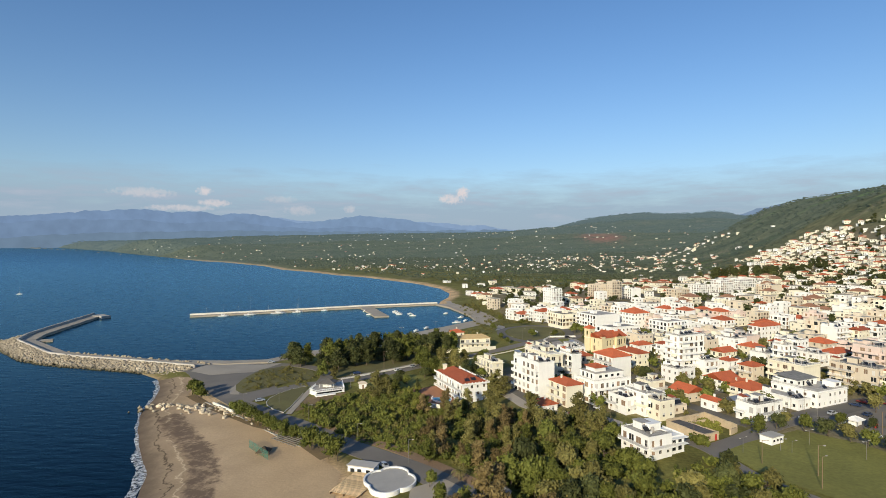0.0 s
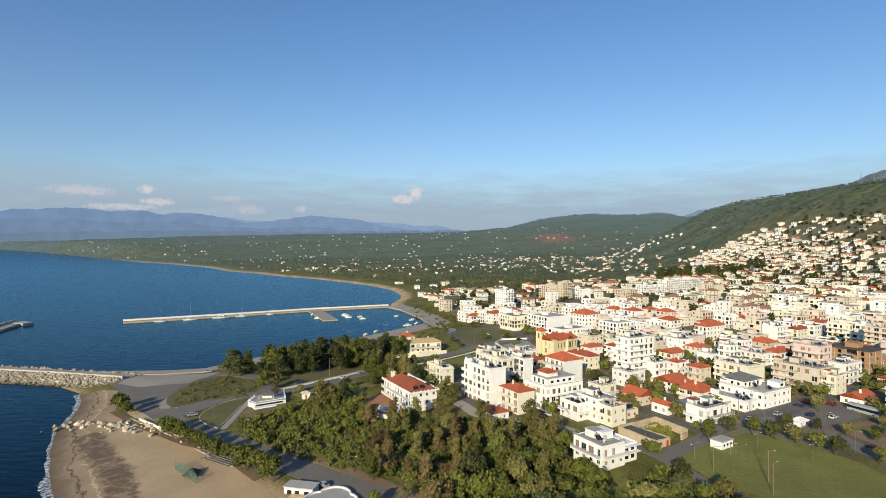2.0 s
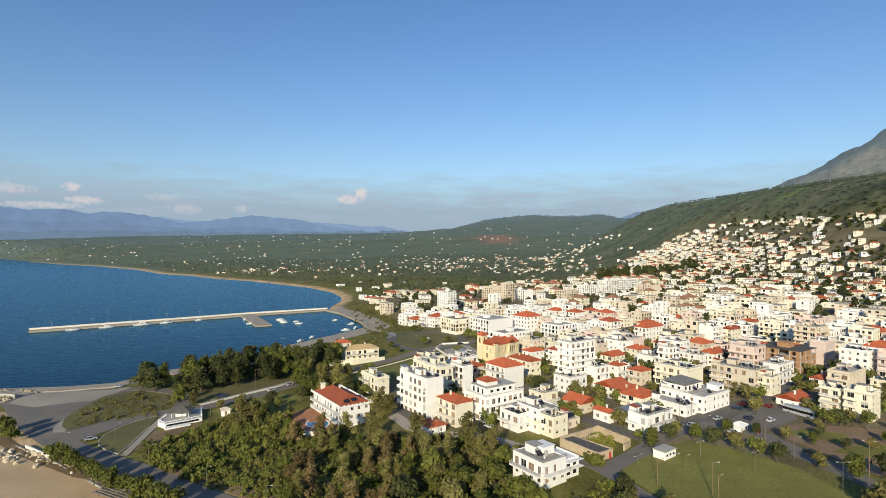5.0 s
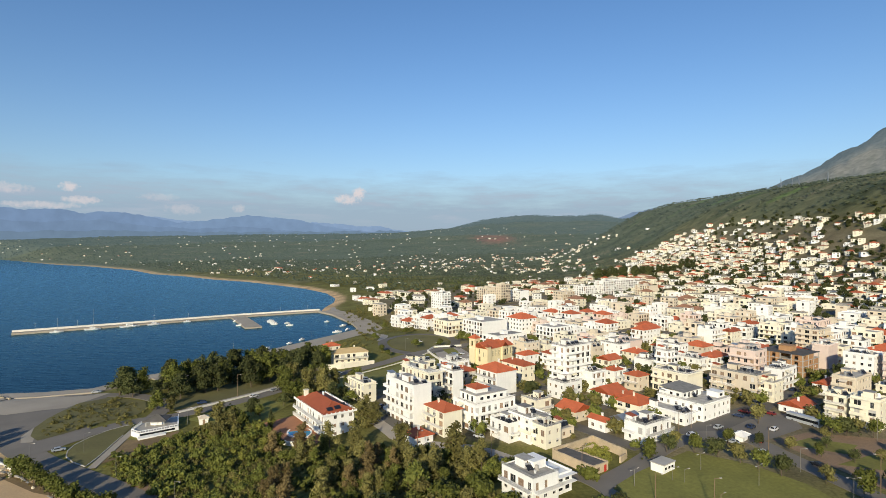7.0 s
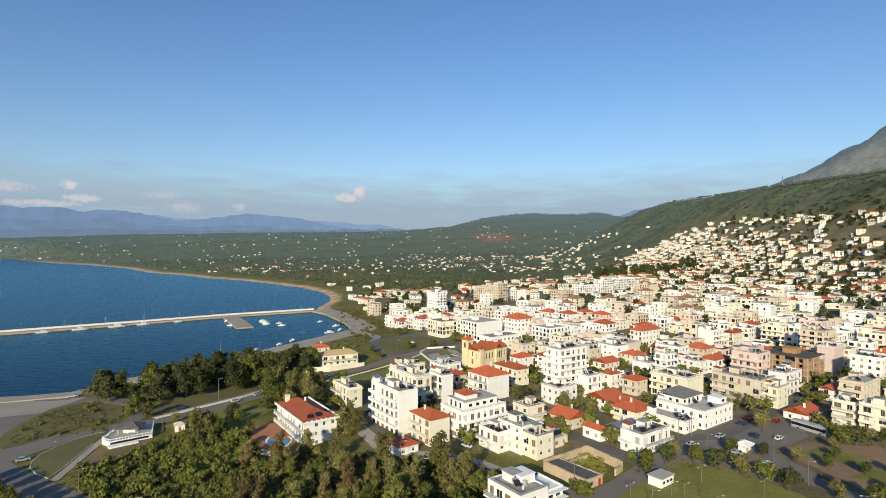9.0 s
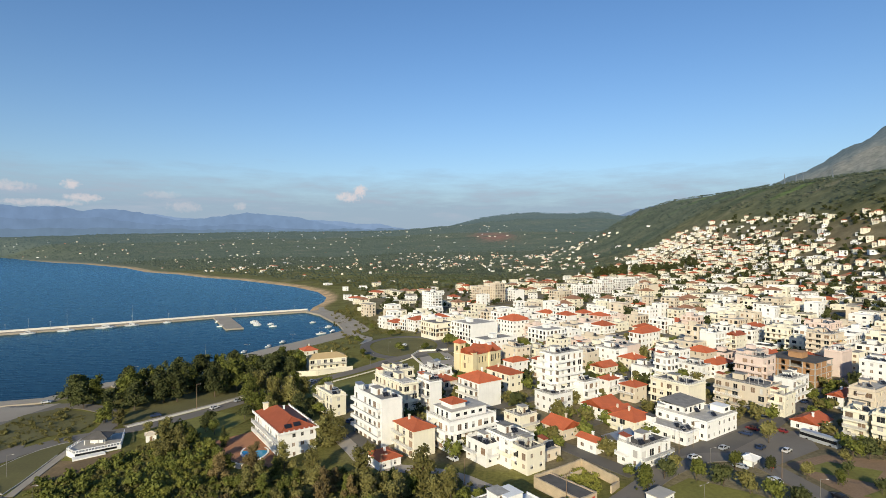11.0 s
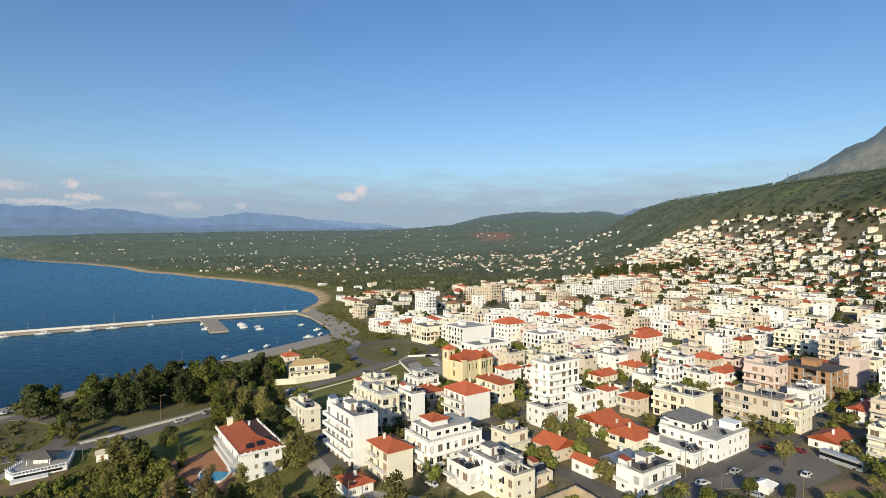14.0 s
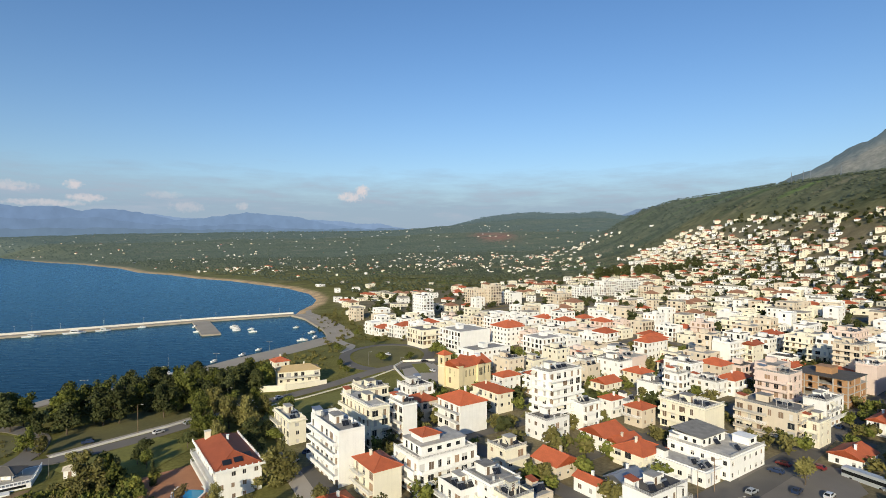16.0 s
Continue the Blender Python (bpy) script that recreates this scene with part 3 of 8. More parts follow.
def window_mesh(w, h, kind):
    """A window as meshes: the frame with its mullion in one piece, the pane, and shutters where they are closed; in the plane y = 0, looking to -y."""
    key = (round(w, 1), round(h, 1), kind)
    if key not in WINDOWS:
        w, h = key[:2]
        t = 0.08
        fb = bmesh.new()
        xs, zs = (0, t, w / 2 - t / 2, w / 2 + t / 2, w - t, w), (0, t, h - t, h)
        vs = [[fb.verts.new((x, -0.05, z)) for z in zs] for x in xs]
        for i in range(5):
            for j in range(3):
                if i in (1, 3) and j == 1:
                    continue
                fb.faces.new((vs[i][j], vs[i + 1][j], vs[i + 1][j + 1], vs[i][j + 1]))
        ret = bmesh.ops.extrude_face_region(fb, geom=fb.faces[:])
        bmesh.ops.translate(fb, vec=(0, 0.09, 0), verts=[e for e in ret["geom"] if isinstance(e, bmesh.types.BMVert)])
        bmesh.ops.recalc_face_normals(fb, faces=fb.faces[:])
        z0 = h * 0.52 if kind == "half" else t
        WINDOWS[key] = (mesh_of(fb, M_FRAME), mesh_of(boxes((t, -0.02, t, w - t, 0.02, h - t)), M_GLASS),
                        mesh_of(boxes((t, -0.045, z0, w - t, -0.024, h - t)), M_SHUTW if kind in ("white", "half") else M_SHUT) if kind != "pane" else None)
    return WINDOWS[key]


GLAZED = {}


def glazed(w, h):
    """A whole window in one mesh, for houses farther back."""
    key = (round(w, 1), round(h, 1))
    if key not in GLAZED:
        bm = bmesh.new()
        bm.from_mesh(window_mesh(w, h, "pane")[0])
        box(bm, 0.08, -0.02, 0.08, key[0] - 0.08, 0.02, key[1] - 0.08, 1)
        GLAZED[key] = mesh_of(bm, M_FRAME, M_GLASS)
    return GLAZED[key]


def put_window(t, w, h, kind, at, close=True):
    fr, pane, shut = window_mesh(w, h, kind)
    o = part("window", fr if close else glazed(w, h), None, t, at=at)
    if close:
        part("pane", pane, None, o)
    if shut:
        part("shutter", shut, None, o)


M_FRAME = plain("window_frame", (0.55, 0.52, 0.47), 0.6, vary=0.3)
M_RAIL = plain("painted_rail", (0.62, 0.60, 0.56), 0.5, vary=0.4)
WALLS = {"white": M_WHITE, "cream": M_CREAM, "beige": M_BEIGE, "pink": M_PINK, "pinkb": M_BEIGE, "ochre": M_YELLOW, "brick": M_BRICK}
WORDS = {"white": "white", "cream": "cream", "beige": "beige", "pink": "pale pink", "pinkb": "pinkish beige", "ochre": "ochre", "brick": "bare brick"}


def hip_roof(w, d, o=0.45, rise=None, gable=False, along=None):
    """A tiled roof with thickness over 0..w by 0..d, its eaves at z = 0."""
    bm = bmesh.new()
    rise = rise or min(w, d) * 0.24
    x0, x1, y0, y1 = -o, w + o, -o, d + o
    along = along or ("x" if w > d else "y")
    if along == "x":
        k = 0 if gable else (y1 - y0) / 2
        ra, rb = (x0 + k, (y0 + y1) / 2), (x1 - k, (y0 + y1) / 2)
        if rb[0] <= ra[0]:
            ra = rb = ((x0 + x1) / 2, (y0 + y1) / 2)
    else:
        k = 0 if gable else (x1 - x0) / 2
        ra, rb = ((x0 + x1) / 2, y0 + k), ((x0 + x1) / 2, y1 - k)
        if rb[1] <= ra[1]:
            ra = rb = ((x0 + x1) / 2, (y0 + y1) / 2)
    for dz, flip in ((0.0, False), (-0.16, True)):
        e = [bm.verts.new((*p, dz)) for p in ((x0, y0), (x1, y0), (x1, y1), (x0, y1))]
        r = [bm.verts.new((*ra, rise + dz)), bm.verts.new((*rb, rise + dz))]
        fs = [(e[0], e[1], r[1], r[0]), (e[1], e[2], r[1]), (e[2], e[3], r[0], r[1]), (e[3], e[0], r[0])] if along == "x" else \
             [(e[1], e[2], r[1], r[0]), (e[2], e[3], r[1]), (e[3], e[0], r[0], r[1]), (e[0], e[1], r[0])]
        for f in fs:
            bm.faces.new(f[::-1] if flip else f)
        if not flip:
            top = e
        else:
            for i in range(4):
                bm.faces.new((e[i], e[(i + 1) % 4], top[(i + 1) % 4], top[i]))
    # ridge and hip cappings
    rr = [Vector((*ra, rise + 0.02)), Vector((*rb, rise + 0.02))]
    if (rr[1] - rr[0]).length > 0.3:
        rod(bm, rr[0], rr[1], 0.13, 5)
    if not gable:
        cs = [Vector((x0, y0, 0.03)), Vector((x1, y0, 0.03)), Vector((x1, y1, 0.03)), Vector((x0, y1, 0.03))]
        pick = (0, 1, 1, 0) if along == "x" else (0, 0, 1, 1)
        for c, q in zip(cs, pick):
            rod(bm, c, rr[q], 0.11, 5)
    return bm


HEATERS = []


def solar_heater(parent, x, y, z, rz):
    """A roof water heater: tilted panel, tank and legs."""
    if not HEATERS:
        a = bmesh.new(); box(a, -0.95, -0.05, 0, -0.04, 0.05, 1.7), box(a, 0.04, -0.05, 0, 0.95, 0.05, 1.7)
        b = bmesh.new(); rod(b, (-0.85, 0, 0), (0.85, 0, 0), 0.27, 10)
        c = bmesh.new()
        for sx in (-0.9, 0.9):
            rod(c, (sx, 1.5, 0), (sx, 1.5, 1.45), 0.04, 4)
            rod(c, (sx, 0, 0.25), (sx, 1.5, 0.02), 0.04, 4)
        box(c, -0.95, 1.45, 1.2, 0.95, 1.55, 1.28)
        HEATERS.extend([mesh_of(a, M_PANEL), mesh_of(b, M_METAL), mesh_of(c, M_METAL)])
    h = part("solar_heater", HEATERS[2], None, parent, "rooftop solar water heater on a steel stand", pose(x, y, z, 0, 0, rz))
    part("panel", HEATERS[0], None, h, at=pose(0, 0, 0.25, -50, 0, 0))
    part("tank", HEATERS[1], None, h, at=pose(0, 1.5, 1.5))


def rail_bm(length, h=0.95):
    bm = bmesh.new()
    for z in (0.12, 0.34, 0.56, 0.76, h):
        box(bm, 0, -0.03, z - 0.045, length, 0.03, z + 0.045)
    k = max(2, int(length / 1.3))
    for i in range(k + 1):
        x = i * length / k
        box(bm, x - 0.03, -0.03, 0, x + 0.03, 0.03, h)
    return bm


def roof_clutter(t, w, d, h, rng, wall):
    """What gathers on a flat roof: a lean-to, a tank on blocks, a pergola, vent stacks, a dish."""
    if rng.random() < 0.45:
        x0, y0, lw, ld = rng.choice((0.25, w - 3.2)), d - 3.0, rng.uniform(2.0, 2.9), 2.6
        shed = part("roof_shed", boxes((x0, y0, h, x0 + lw, y0 + ld, h + 2.0)), wall, t)
        rb = bmesh.new()
        v = box(rb, x0 - 0.2, y0 - 0.3, h + 2.004, x0 + lw + 0.2, y0 + ld + 0.2, h + 2.12)
        for q in (v[2], v[3], v[6], v[7]):
            q.co.z += 0.45
        part("shed_roof", rb, rng.choice((M_TILE, M_TILE, M_METAL, M_DARKROOF)), shed)
    if rng.random() < 0.35:
        cx, cy = rng.uniform(1.2, w - 1.2), rng.uniform(1.2, d - 1.2)
        b = boxes((cx - 0.5, cy - 0.5, h, cx - 0.3, cy + 0.5, h + 0.4), (cx + 0.3, cy - 0.5, h, cx + 0.5, cy + 0.5, h + 0.4))
        rod(b, (cx, cy, h + 0.4), (cx, cy, h + 1.55), 0.55, 12)
        rod(b, (cx, cy, h + 1.55), (cx, cy, h + 1.72), 0.55, 12, 0.2)
        part("water_tank", b, rng.choice((M_WHITE, M_CONC, M_METAL)), t)
    if rng.random() < 0.3:
        x0, y0, lw, ld = rng.uniform(0.4, w * 0.3), rng.uniform(0.4, d * 0.3), min(4.2, w * 0.5), min(3.4, d * 0.4)
        b = bmesh.new()
        for px in (x0, x0 + lw):
            for py in (y0, y0 + ld):
                box(b, px - 0.06, py - 0.06, h, px + 0.06, py + 0.06, h + 2.2)
        for i in range(7):
            xx = x0 + lw * i / 6
            box(b, xx - 0.04, y0 - 0.3, h + 2.2, xx + 0.04, y0 + ld + 0.3, h + 2.3)
        part("pergola", b, M_RAIL, t)["kind"] = "stuff"
    for k in range(rng.choice((1, 1, 2))):
        cx, cy, hh = rng.uniform(0.5, w - 0.5), rng.uniform(0.5, d - 0.5), rng.uniform(0.6, 1.5)
        part("flue", boxes((cx - 0.2, cy - 0.2, h, cx + 0.2, cy + 0.2, h + hh), (cx - 0.06, cy - 0.06, h + hh, cx + 0.06, cy + 0.06, h + hh + 0.12), (cx - 0.28, cy - 0.28, h + hh + 0.12, cx + 0.28, cy + 0.28, h + hh + 0.2)), wall, t)


FOOT = []
ROT = 25.0
EX, EY = (math.cos(radians(ROT)), math.sin(radians(ROT))), (-math.sin(radians(ROT)), math.cos(radians(ROT)))


def house(x, y, z, w, d, h, storeys, roof="flat", wall="white", seed=0, near=True, rot=ROT, name="apartment_house", south="", west="", bay=3.1, group="town houses", extra=""):
    """A plastered house whose near corner stands at x, y: walls with openings, windows, balconies, and what stands on its roof."""
    rng = random.Random(seed * 7 + 3)
    c, s = math.cos(radians(rot)), math.sin(radians(rot))
    FOOT.append((x + c * w / 2 - s * d / 2, y + s * w / 2 + c * d / 2, w / 2, d / 2))
    kinds = {"flat": "flat-roofed", "dark": "flat dark-roofed", "hip": "hipped red-tiled", "gable": "gabled red-tiled", "zinc": "metal-roofed"}
    floors = {1: "one", 2: "two", 3: "three", 4: "four", 5: "five", 6: "six", 7: "seven"}
    t = thing(name, pose(x, y, z, 0, 0, rot), "%s plastered %s-storey %s house in the town" % (WORDS[wall], floors[min(7, storeys)], kinds[roof]), "building", group)
    M = WALLS[wall]
    close = math.hypot(x - 40, y - 84) < 185
    body = bmesh.new()
    fh = h / storeys
    opens = []
    sides = [("s", (0, 0, 0), (1, 0, 0), (0, -1, 0), w, south or rng.choice(("balcony", "balcony", "windows", "blank" if storeys > 2 and rng.random() < 0.35 else "windows"))),
             ("w", (0, d, 0), (0, -1, 0), (-1, 0, 0), d, west or rng.choice(("balcony", "balcony", "windows"))),
             ("e", (w, 0, 0), (0, 1, 0), (1, 0, 0), d, "windows"),
             ("n", (w, d, 0), (-1, 0, 0), (0, 1, 0), w, "windows")]
    for side, o, u, nv, length, style in sides:
        holes = []
        if style != "blank":
            k = max(1, int(length / bay))
            for f in range(storeys):
                for i in range(k):
                    cx = (i + 0.5) * length / k + rng.uniform(-0.15, 0.15)
                    door = style == "balcony" and f > 0
                    ww = rng.choice((1.0, 1.2, 1.4)) if not door else rng.choice((1.2, 1.7, 2.3))
                    ww = min(ww, length / k * 0.74)
                    zb = f * fh + (0.12 if door else 0.95)
                    zt = f * fh + min(fh - 0.35, 2.3)
                    if f == 0 and style == "balcony" and storeys > 2:
                        ww, zb, zt = min(2.3, length / k * 0.8), 0.15, min(fh - 0.3, 2.5)
                    if rng.random() < 0.08 or zt - zb < 0.6:
                        continue
                    holes.append((round(cx - ww / 2, 2), round(cx + ww / 2, 2), round(zb, 2), round(zt, 2)))
        holes = [q for q in holes if q[0] > 0.15 and q[1] < length - 0.15]
        facade(body, o, u, nv, length, -5.0, h, holes)
        opens.append((side, Vector(o), Vector(u), Vector(nv), length, style, holes))
    part("wall", body, M, t)
    joined = bmesh.new()
    for side, o, u, nv, length, style, holes in opens:
        spin = math.degrees(math.atan2(u.y, u.x))
        for a, b, zb, zt in holes:
            kind = rng.choice(("pane", "pane", "pane", "half", "shut", "shut", "shut", "white"))
            p = o + u * a - nv * 0.2
            m = pose(p.x, p.y, zb, 0, 0, spin)
            if near and side in "sw":
                put_window(t, b - a, zt - zb, kind, m @ Matrix.Diagonal(((b - a) / round(b - a, 1), 1, (zt - zb) / round(zt - zb, 1), 1)), close)
            else:
                n0 = len(joined.verts)
                for v in box(joined, 0, -0.03, 0, b - a, 0.03, zt - zb, {"shut": 1, "white": 2}.get(kind, 0)):
                    v.co = m @ v.co
        if style == "balcony" and storeys > 1:
            for f in range(1, storeys):
                a0, a1 = (0.2, length - 0.2) if rng.random() < 0.6 else (0.2, length * 0.55)
                deep = 1.6
                sl = bmesh.new()
                box(sl, 0, -deep, -0.24, a1 - a0, 0, 0.0)
                box(sl, -0.03, -deep - 0.03, -0.34, a1 - a0 + 0.03, -deep + 0.12, 0.06)
                p = o + u * a0
                m = pose(p.x, p.y, f * fh, 0, 0, spin)
                if near:
                    bal = part("balcony", sl, M, t, at=m)
                    solid = seed % 2 == 0
                    rb = bmesh.new()
                    L = a1 - a0
                    if solid:
                        box(rb, 0, -deep, 0, L, -deep + 0.1, 0.85)
                        box(rb, 0, -deep + 0.1, 0, 0.1, 0, 0.85)
                        box(rb, L - 0.1, -deep + 0.1, 0, L, 0, 0.85)
                        part("parapet", rb, M, bal)
                    else:
                        r1 = rail_bm(L)
                        for v in r1.verts:
                            v.co.y -= deep - 0.05
                        for sx in (0.03, L - 0.03):
                            for zz in (0.12, 0.38, 0.64, 0.95):
                                box(r1, sx - 0.025, -deep + 0.08, zz - 0.03, sx + 0.025, 0, zz + 0.03)
                        part("railing", r1, M_RAIL, bal)
                    if rng.random() < 0.16:
                        aw = bmesh.new()
                        la = min(3.2, L * 0.5)
                        a_ = rng.uniform(0.1, L - la - 0.1)
                        q = [aw.verts.new(v) for v in ((a_, -0.02, fh - 0.25), (a_ + la, -0.02, fh - 0.25), (a_ + la, -1.6, fh - 1.3), (a_, -1.6, fh - 1.3))]
                        aw.faces.new(q)
                        ret = bmesh.ops.extrude_face_region(aw, geom=aw.faces[:])
                        bmesh.ops.translate(aw, vec=(0, 0, 0.05), verts=[e for e in ret["geom"] if isinstance(e, bmesh.types.BMVert)])
                        part("awning", aw, rng.choice((M_AWN, M_CREAM, M_CREAM, M_BEIGE)), bal, "sun awning let down over the balcony")
                else:
                    bb = bmesh.new()
                    box(bb, 0, -deep, -0.24, a1 - a0, 0, 0.0)
                    box(bb, 0, -deep, 0, a1 - a0, -deep + 0.1, 0.8)
                    sl.free()
                    part("balcony", bb, M, t, at=m)
    if len(joined.verts):
        wo = part("window_set", joined, (M_GLASS, M_SHUT, M_SHUTW), t)
        wo["kind"] = "stuff"
    else:
        joined.free()
    # roof
    if roof in ("flat", "dark"):
        part("roof", boxes((0.15, 0.15, h - 0.2, w - 0.15, d - 0.15, h + 0.04)), M_DARKROOF if roof == "dark" else M_FLATROOF, t, "flat screed roof")
        over = rng.choice((0.0, 0.35, 0.5))
        if over and near:
            part("cornice", boxes((-over, -over, h - 0.19, w + over, d + over, h - 0.005)), M, t)
        ph = rng.choice((0.35, 0.5, 0.9))
        ring = ((0, 0, h, w, 0.18, h + ph), (0, d - 0.18, h, w, d, h + ph), (0, 0.18, h, 0.18, d - 0.18, h + ph), (w - 0.18, 0.18, h, w, d - 0.18, h + ph))
        part("parapet", boxes(*ring), M, t)
        if near and ph < 0.6 and storeys > 1:
            rl = rail_bm(w, 0.75)
            r2 = rail_bm(d, 0.75)
            for v in r2.verts:
                v.co = Vector((v.co.y, v.co.x, v.co.z))
            tmp = bpy.data.meshes.new("rail")
            r2.to_mesh(tmp), r2.free(), rl.from_mesh(tmp)
            bpy.data.meshes.remove(tmp)
            for v in rl.verts:
                v.co += Vector((0.09, 0.09, h + ph))
            part("roof_railing", rl, M_RAIL, t)
        if storeys > 1 and w > 5 and d > 5:
            bx, by = rng.uniform(0.25, 0.5) * w, rng.uniform(0.3, 0.6) * d
            bw, bd = min(3.4, w * 0.35), min(4.2, d * 0.35)
            sh = part("stair_head", boxes((bx, by, h, bx + bw, by + bd, h + 2.3)), M, t)
            if near:
                part("stair_roof", boxes((bx - 0.25, by - 0.25, h + 2.302, bx + bw + 0.25, by + bd + 0.25, h + 2.46)), M_FLATROOF, sh)
                part("door", boxes((bx + 0.6, by - 0.04, h + 0.05, bx + 1.5, by + 0.02, h + 2.0)), M_SHUT, sh)
        if near and w > 5 and d > 6:
            roof_clutter(t, w, d, h + 0.04, rng, M)
        for k in range(rng.choice((1, 2, 2, 3, 4)) if near else rng.choice((0, 1))):
            if w > 4 and d > 5:
                solar_heater(t, rng.uniform(1.5, max(1.6, w - 1.5)), rng.uniform(0.6, max(0.7, d * 0.6)), h + 0.04, rng.uniform(-25, 5))
        if near and rng.random() < 0.6:
            cx, cy = rng.uniform(0.6, w - 0.9), rng.uniform(d * 0.6, d - 0.9)
            part("chimney", boxes((cx, cy, h, cx + 0.5, cy + 0.5, h + 1.3), (cx - 0.1, cy - 0.1, h + 1.3, cx + 0.6, cy + 0.6, h + 1.4)), M, t)
            an = bmesh.new()
            rod(an, (cx + 1, cy, h), (cx + 1, cy, h + 3.2), 0.03, 4)
            for q in range(4):
                rod(an, (cx + 0.5, cy, h + 2.3 + q * 0.28), (cx + 1.5, cy, h + 2.3 + q * 0.28), 0.02, 4)
            part("antenna", an, M_METAL, t)
    else:
        g = roof in ("gable", "zinc")
        al = "x" if (w > d) != (extra == "turn") else "y"
        rf = part("roof", hip_roof(w, d, gable=g, along=al), M_METAL if roof == "zinc" else M_TILE, t, "grey sheet-metal roof" if roof == "zinc" else "red clay-tiled roof", pose(0, 0, h))
        if g:
            rise = min(w, d) * 0.24
            gb = bmesh.new()
            if al == "x":
                tri = [((xx, 0, h), (xx, d, h), (xx, d / 2, h + rise - 0.2)) for xx in (0.02, w - 0.02)]
            else:
                tri = [((0, yy, h), (w, yy, h), (w / 2, yy, h + rise - 0.2)) for yy in (0.02, d - 0.02)]
            for q in tri:
                gb.faces.new([gb.verts.new(v) for v in q])
            part("gable_wall", gb, M, t)
        if near or rng.random() < 0.4:
            cx, cy = w * rng.uniform(0.25, 0.7), d * rng.uniform(0.25, 0.7)
            part("chimney", boxes((cx, cy, h, cx + 0.6, cy + 0.6, h + min(w, d) * 0.24 + 0.9), (cx - 0.1, cy - 0.1, h + min(w, d) * 0.24 + 0.9, cx + 0.7, cy + 0.7, h + min(w, d) * 0.24 + 1.02)), M, t)
    return t

# ---- roads, lawns, quays ----
from mathutils.geometry import delaunay_2d_cdt


def resample(pts, step):
    out = []
    for (ax, ay), (bx, by) in zip(pts, pts[1:]):
        n = max(1, int(math.hypot(bx - ax, by - ay) / step))
        out += [(ax + (bx - ax) * i / n, ay + (by - ay) * i / n) for i in range(n)]
    return out + [pts[-1]]


def rounded(pts, n=2):
    for _ in range(n):
        q = [pts[0]]
        for (ax, ay), (bx, by) in zip(pts, pts[1:]):
            q += [(ax * 0.75 + bx * 0.25, ay * 0.75 + by * 0.25), (ax * 0.25 + bx * 0.75, ay * 0.25 + by * 0.75)]
        pts = q + [pts[-1]]
    return pts


def offsets(pts, dist):
    out = []
    for i, (x, y) in enumerate(pts):
        ax, ay = pts[max(0, i - 1)]
        bx, by = pts[min(len(pts) - 1, i + 1)]
        l = math.hypot(bx - ax, by - ay) or 1
        out.append((x - (by - ay) / l * dist, y + (bx - ax) / l * dist))
    return out


def road(pts, width, mat, lift=0.15, name="road", label="grey asphalt road", skirt=0.4, curve=True):
    """A strip that follows the lie of the land, with edges going into it."""
    pts = resample(rounded(pts) if curve else pts, 3.0)
    k = 4
    rows = [offsets(pts, width * (i / k - 0.5)) for i in range(k + 1)]
    bm = bmesh.new()
    zs = [height(np.array([p[0] for p in r]), np.array([p[1] for p in r])) for r in rows]
    mid = zs[k // 2]
    v = [[bm.verts.new((p[0], p[1], max(zs[j][i], mid[i] - 0.3) + lift)) for i, p in enumerate(r)] for j, r in enumerate(rows)]
    lo = [[bm.verts.new((p[0], p[1], zs[j][i] - skirt)) for i, p in enumerate(rows[j])] for j in (0, k)]
    for i in range(len(pts) - 1):
        for j in range(k):
            bm.faces.new((v[j][i], v[j][i + 1], v[j + 1][i + 1], v[j + 1][i])[::-1])
        bm.faces.new((v[0][i], v[0][i + 1], lo[0][i + 1], lo[0][i]))
        bm.faces.new((v[k][i + 1], v[k][i], lo[1][i], lo[1][i + 1]))
    bmesh.ops.recalc_face_normals(bm, faces=bm.faces[:])
    return tagged(new(name, mesh_of(bm, mat)), label, name, kind="structure")


def patch(poly, mat, lift=0.12, name="pavement", label="", step=4.0, flat=None, soft=True):
    """A sheet of ground cover with the given outline."""
    poly = [p for p in resample(poly + [poly[0]], step)[:-1]]
    n = len(poly)
    xs, ys = [p[0] for p in poly], [p[1] for p in poly]
    pts = list(poly)
    for gx in np.arange(min(xs), max(xs), step):
        for gy in np.arange(min(ys), max(ys), step):
            if inside(gx, gy, poly) and min(math.hypot(gx - a, gy - b) for a, b in poly) > step * 0.5:
                pts.append((float(gx), float(gy)))
    vs, _, fs = delaunay_2d_cdt([Vector(p) for p in pts], [(i, (i + 1) % n) for i in range(n)], [], 1, 1e-4)[:3]
    me = bpy.data.meshes.new(name)
    ax, ay = np.array([v.x for v in vs]), np.array([v.y for v in vs])
    z = height(ax, ay) + lift if flat is None else np.full(len(vs), flat)
    me.from_pydata(np.column_stack([ax, ay, z]).tolist(), [], [tuple(f) for f in fs])
    me.update()
    me.materials.append(mat)
    if me.polygons and me.polygons[0].normal.z < 0:
        me.flip_normals()
    return tagged(new(name, me), label, name, kind="structure")


def inside(px, py, poly):
    c = False
    for i in range(len(poly)):
        (ax, ay), (bx, by) = poly[i], poly[i - 1]
        if (ay > py) != (by > py) and px < ax + (py - ay) / (by - ay) * (bx - ax):
            c = not c
    return c


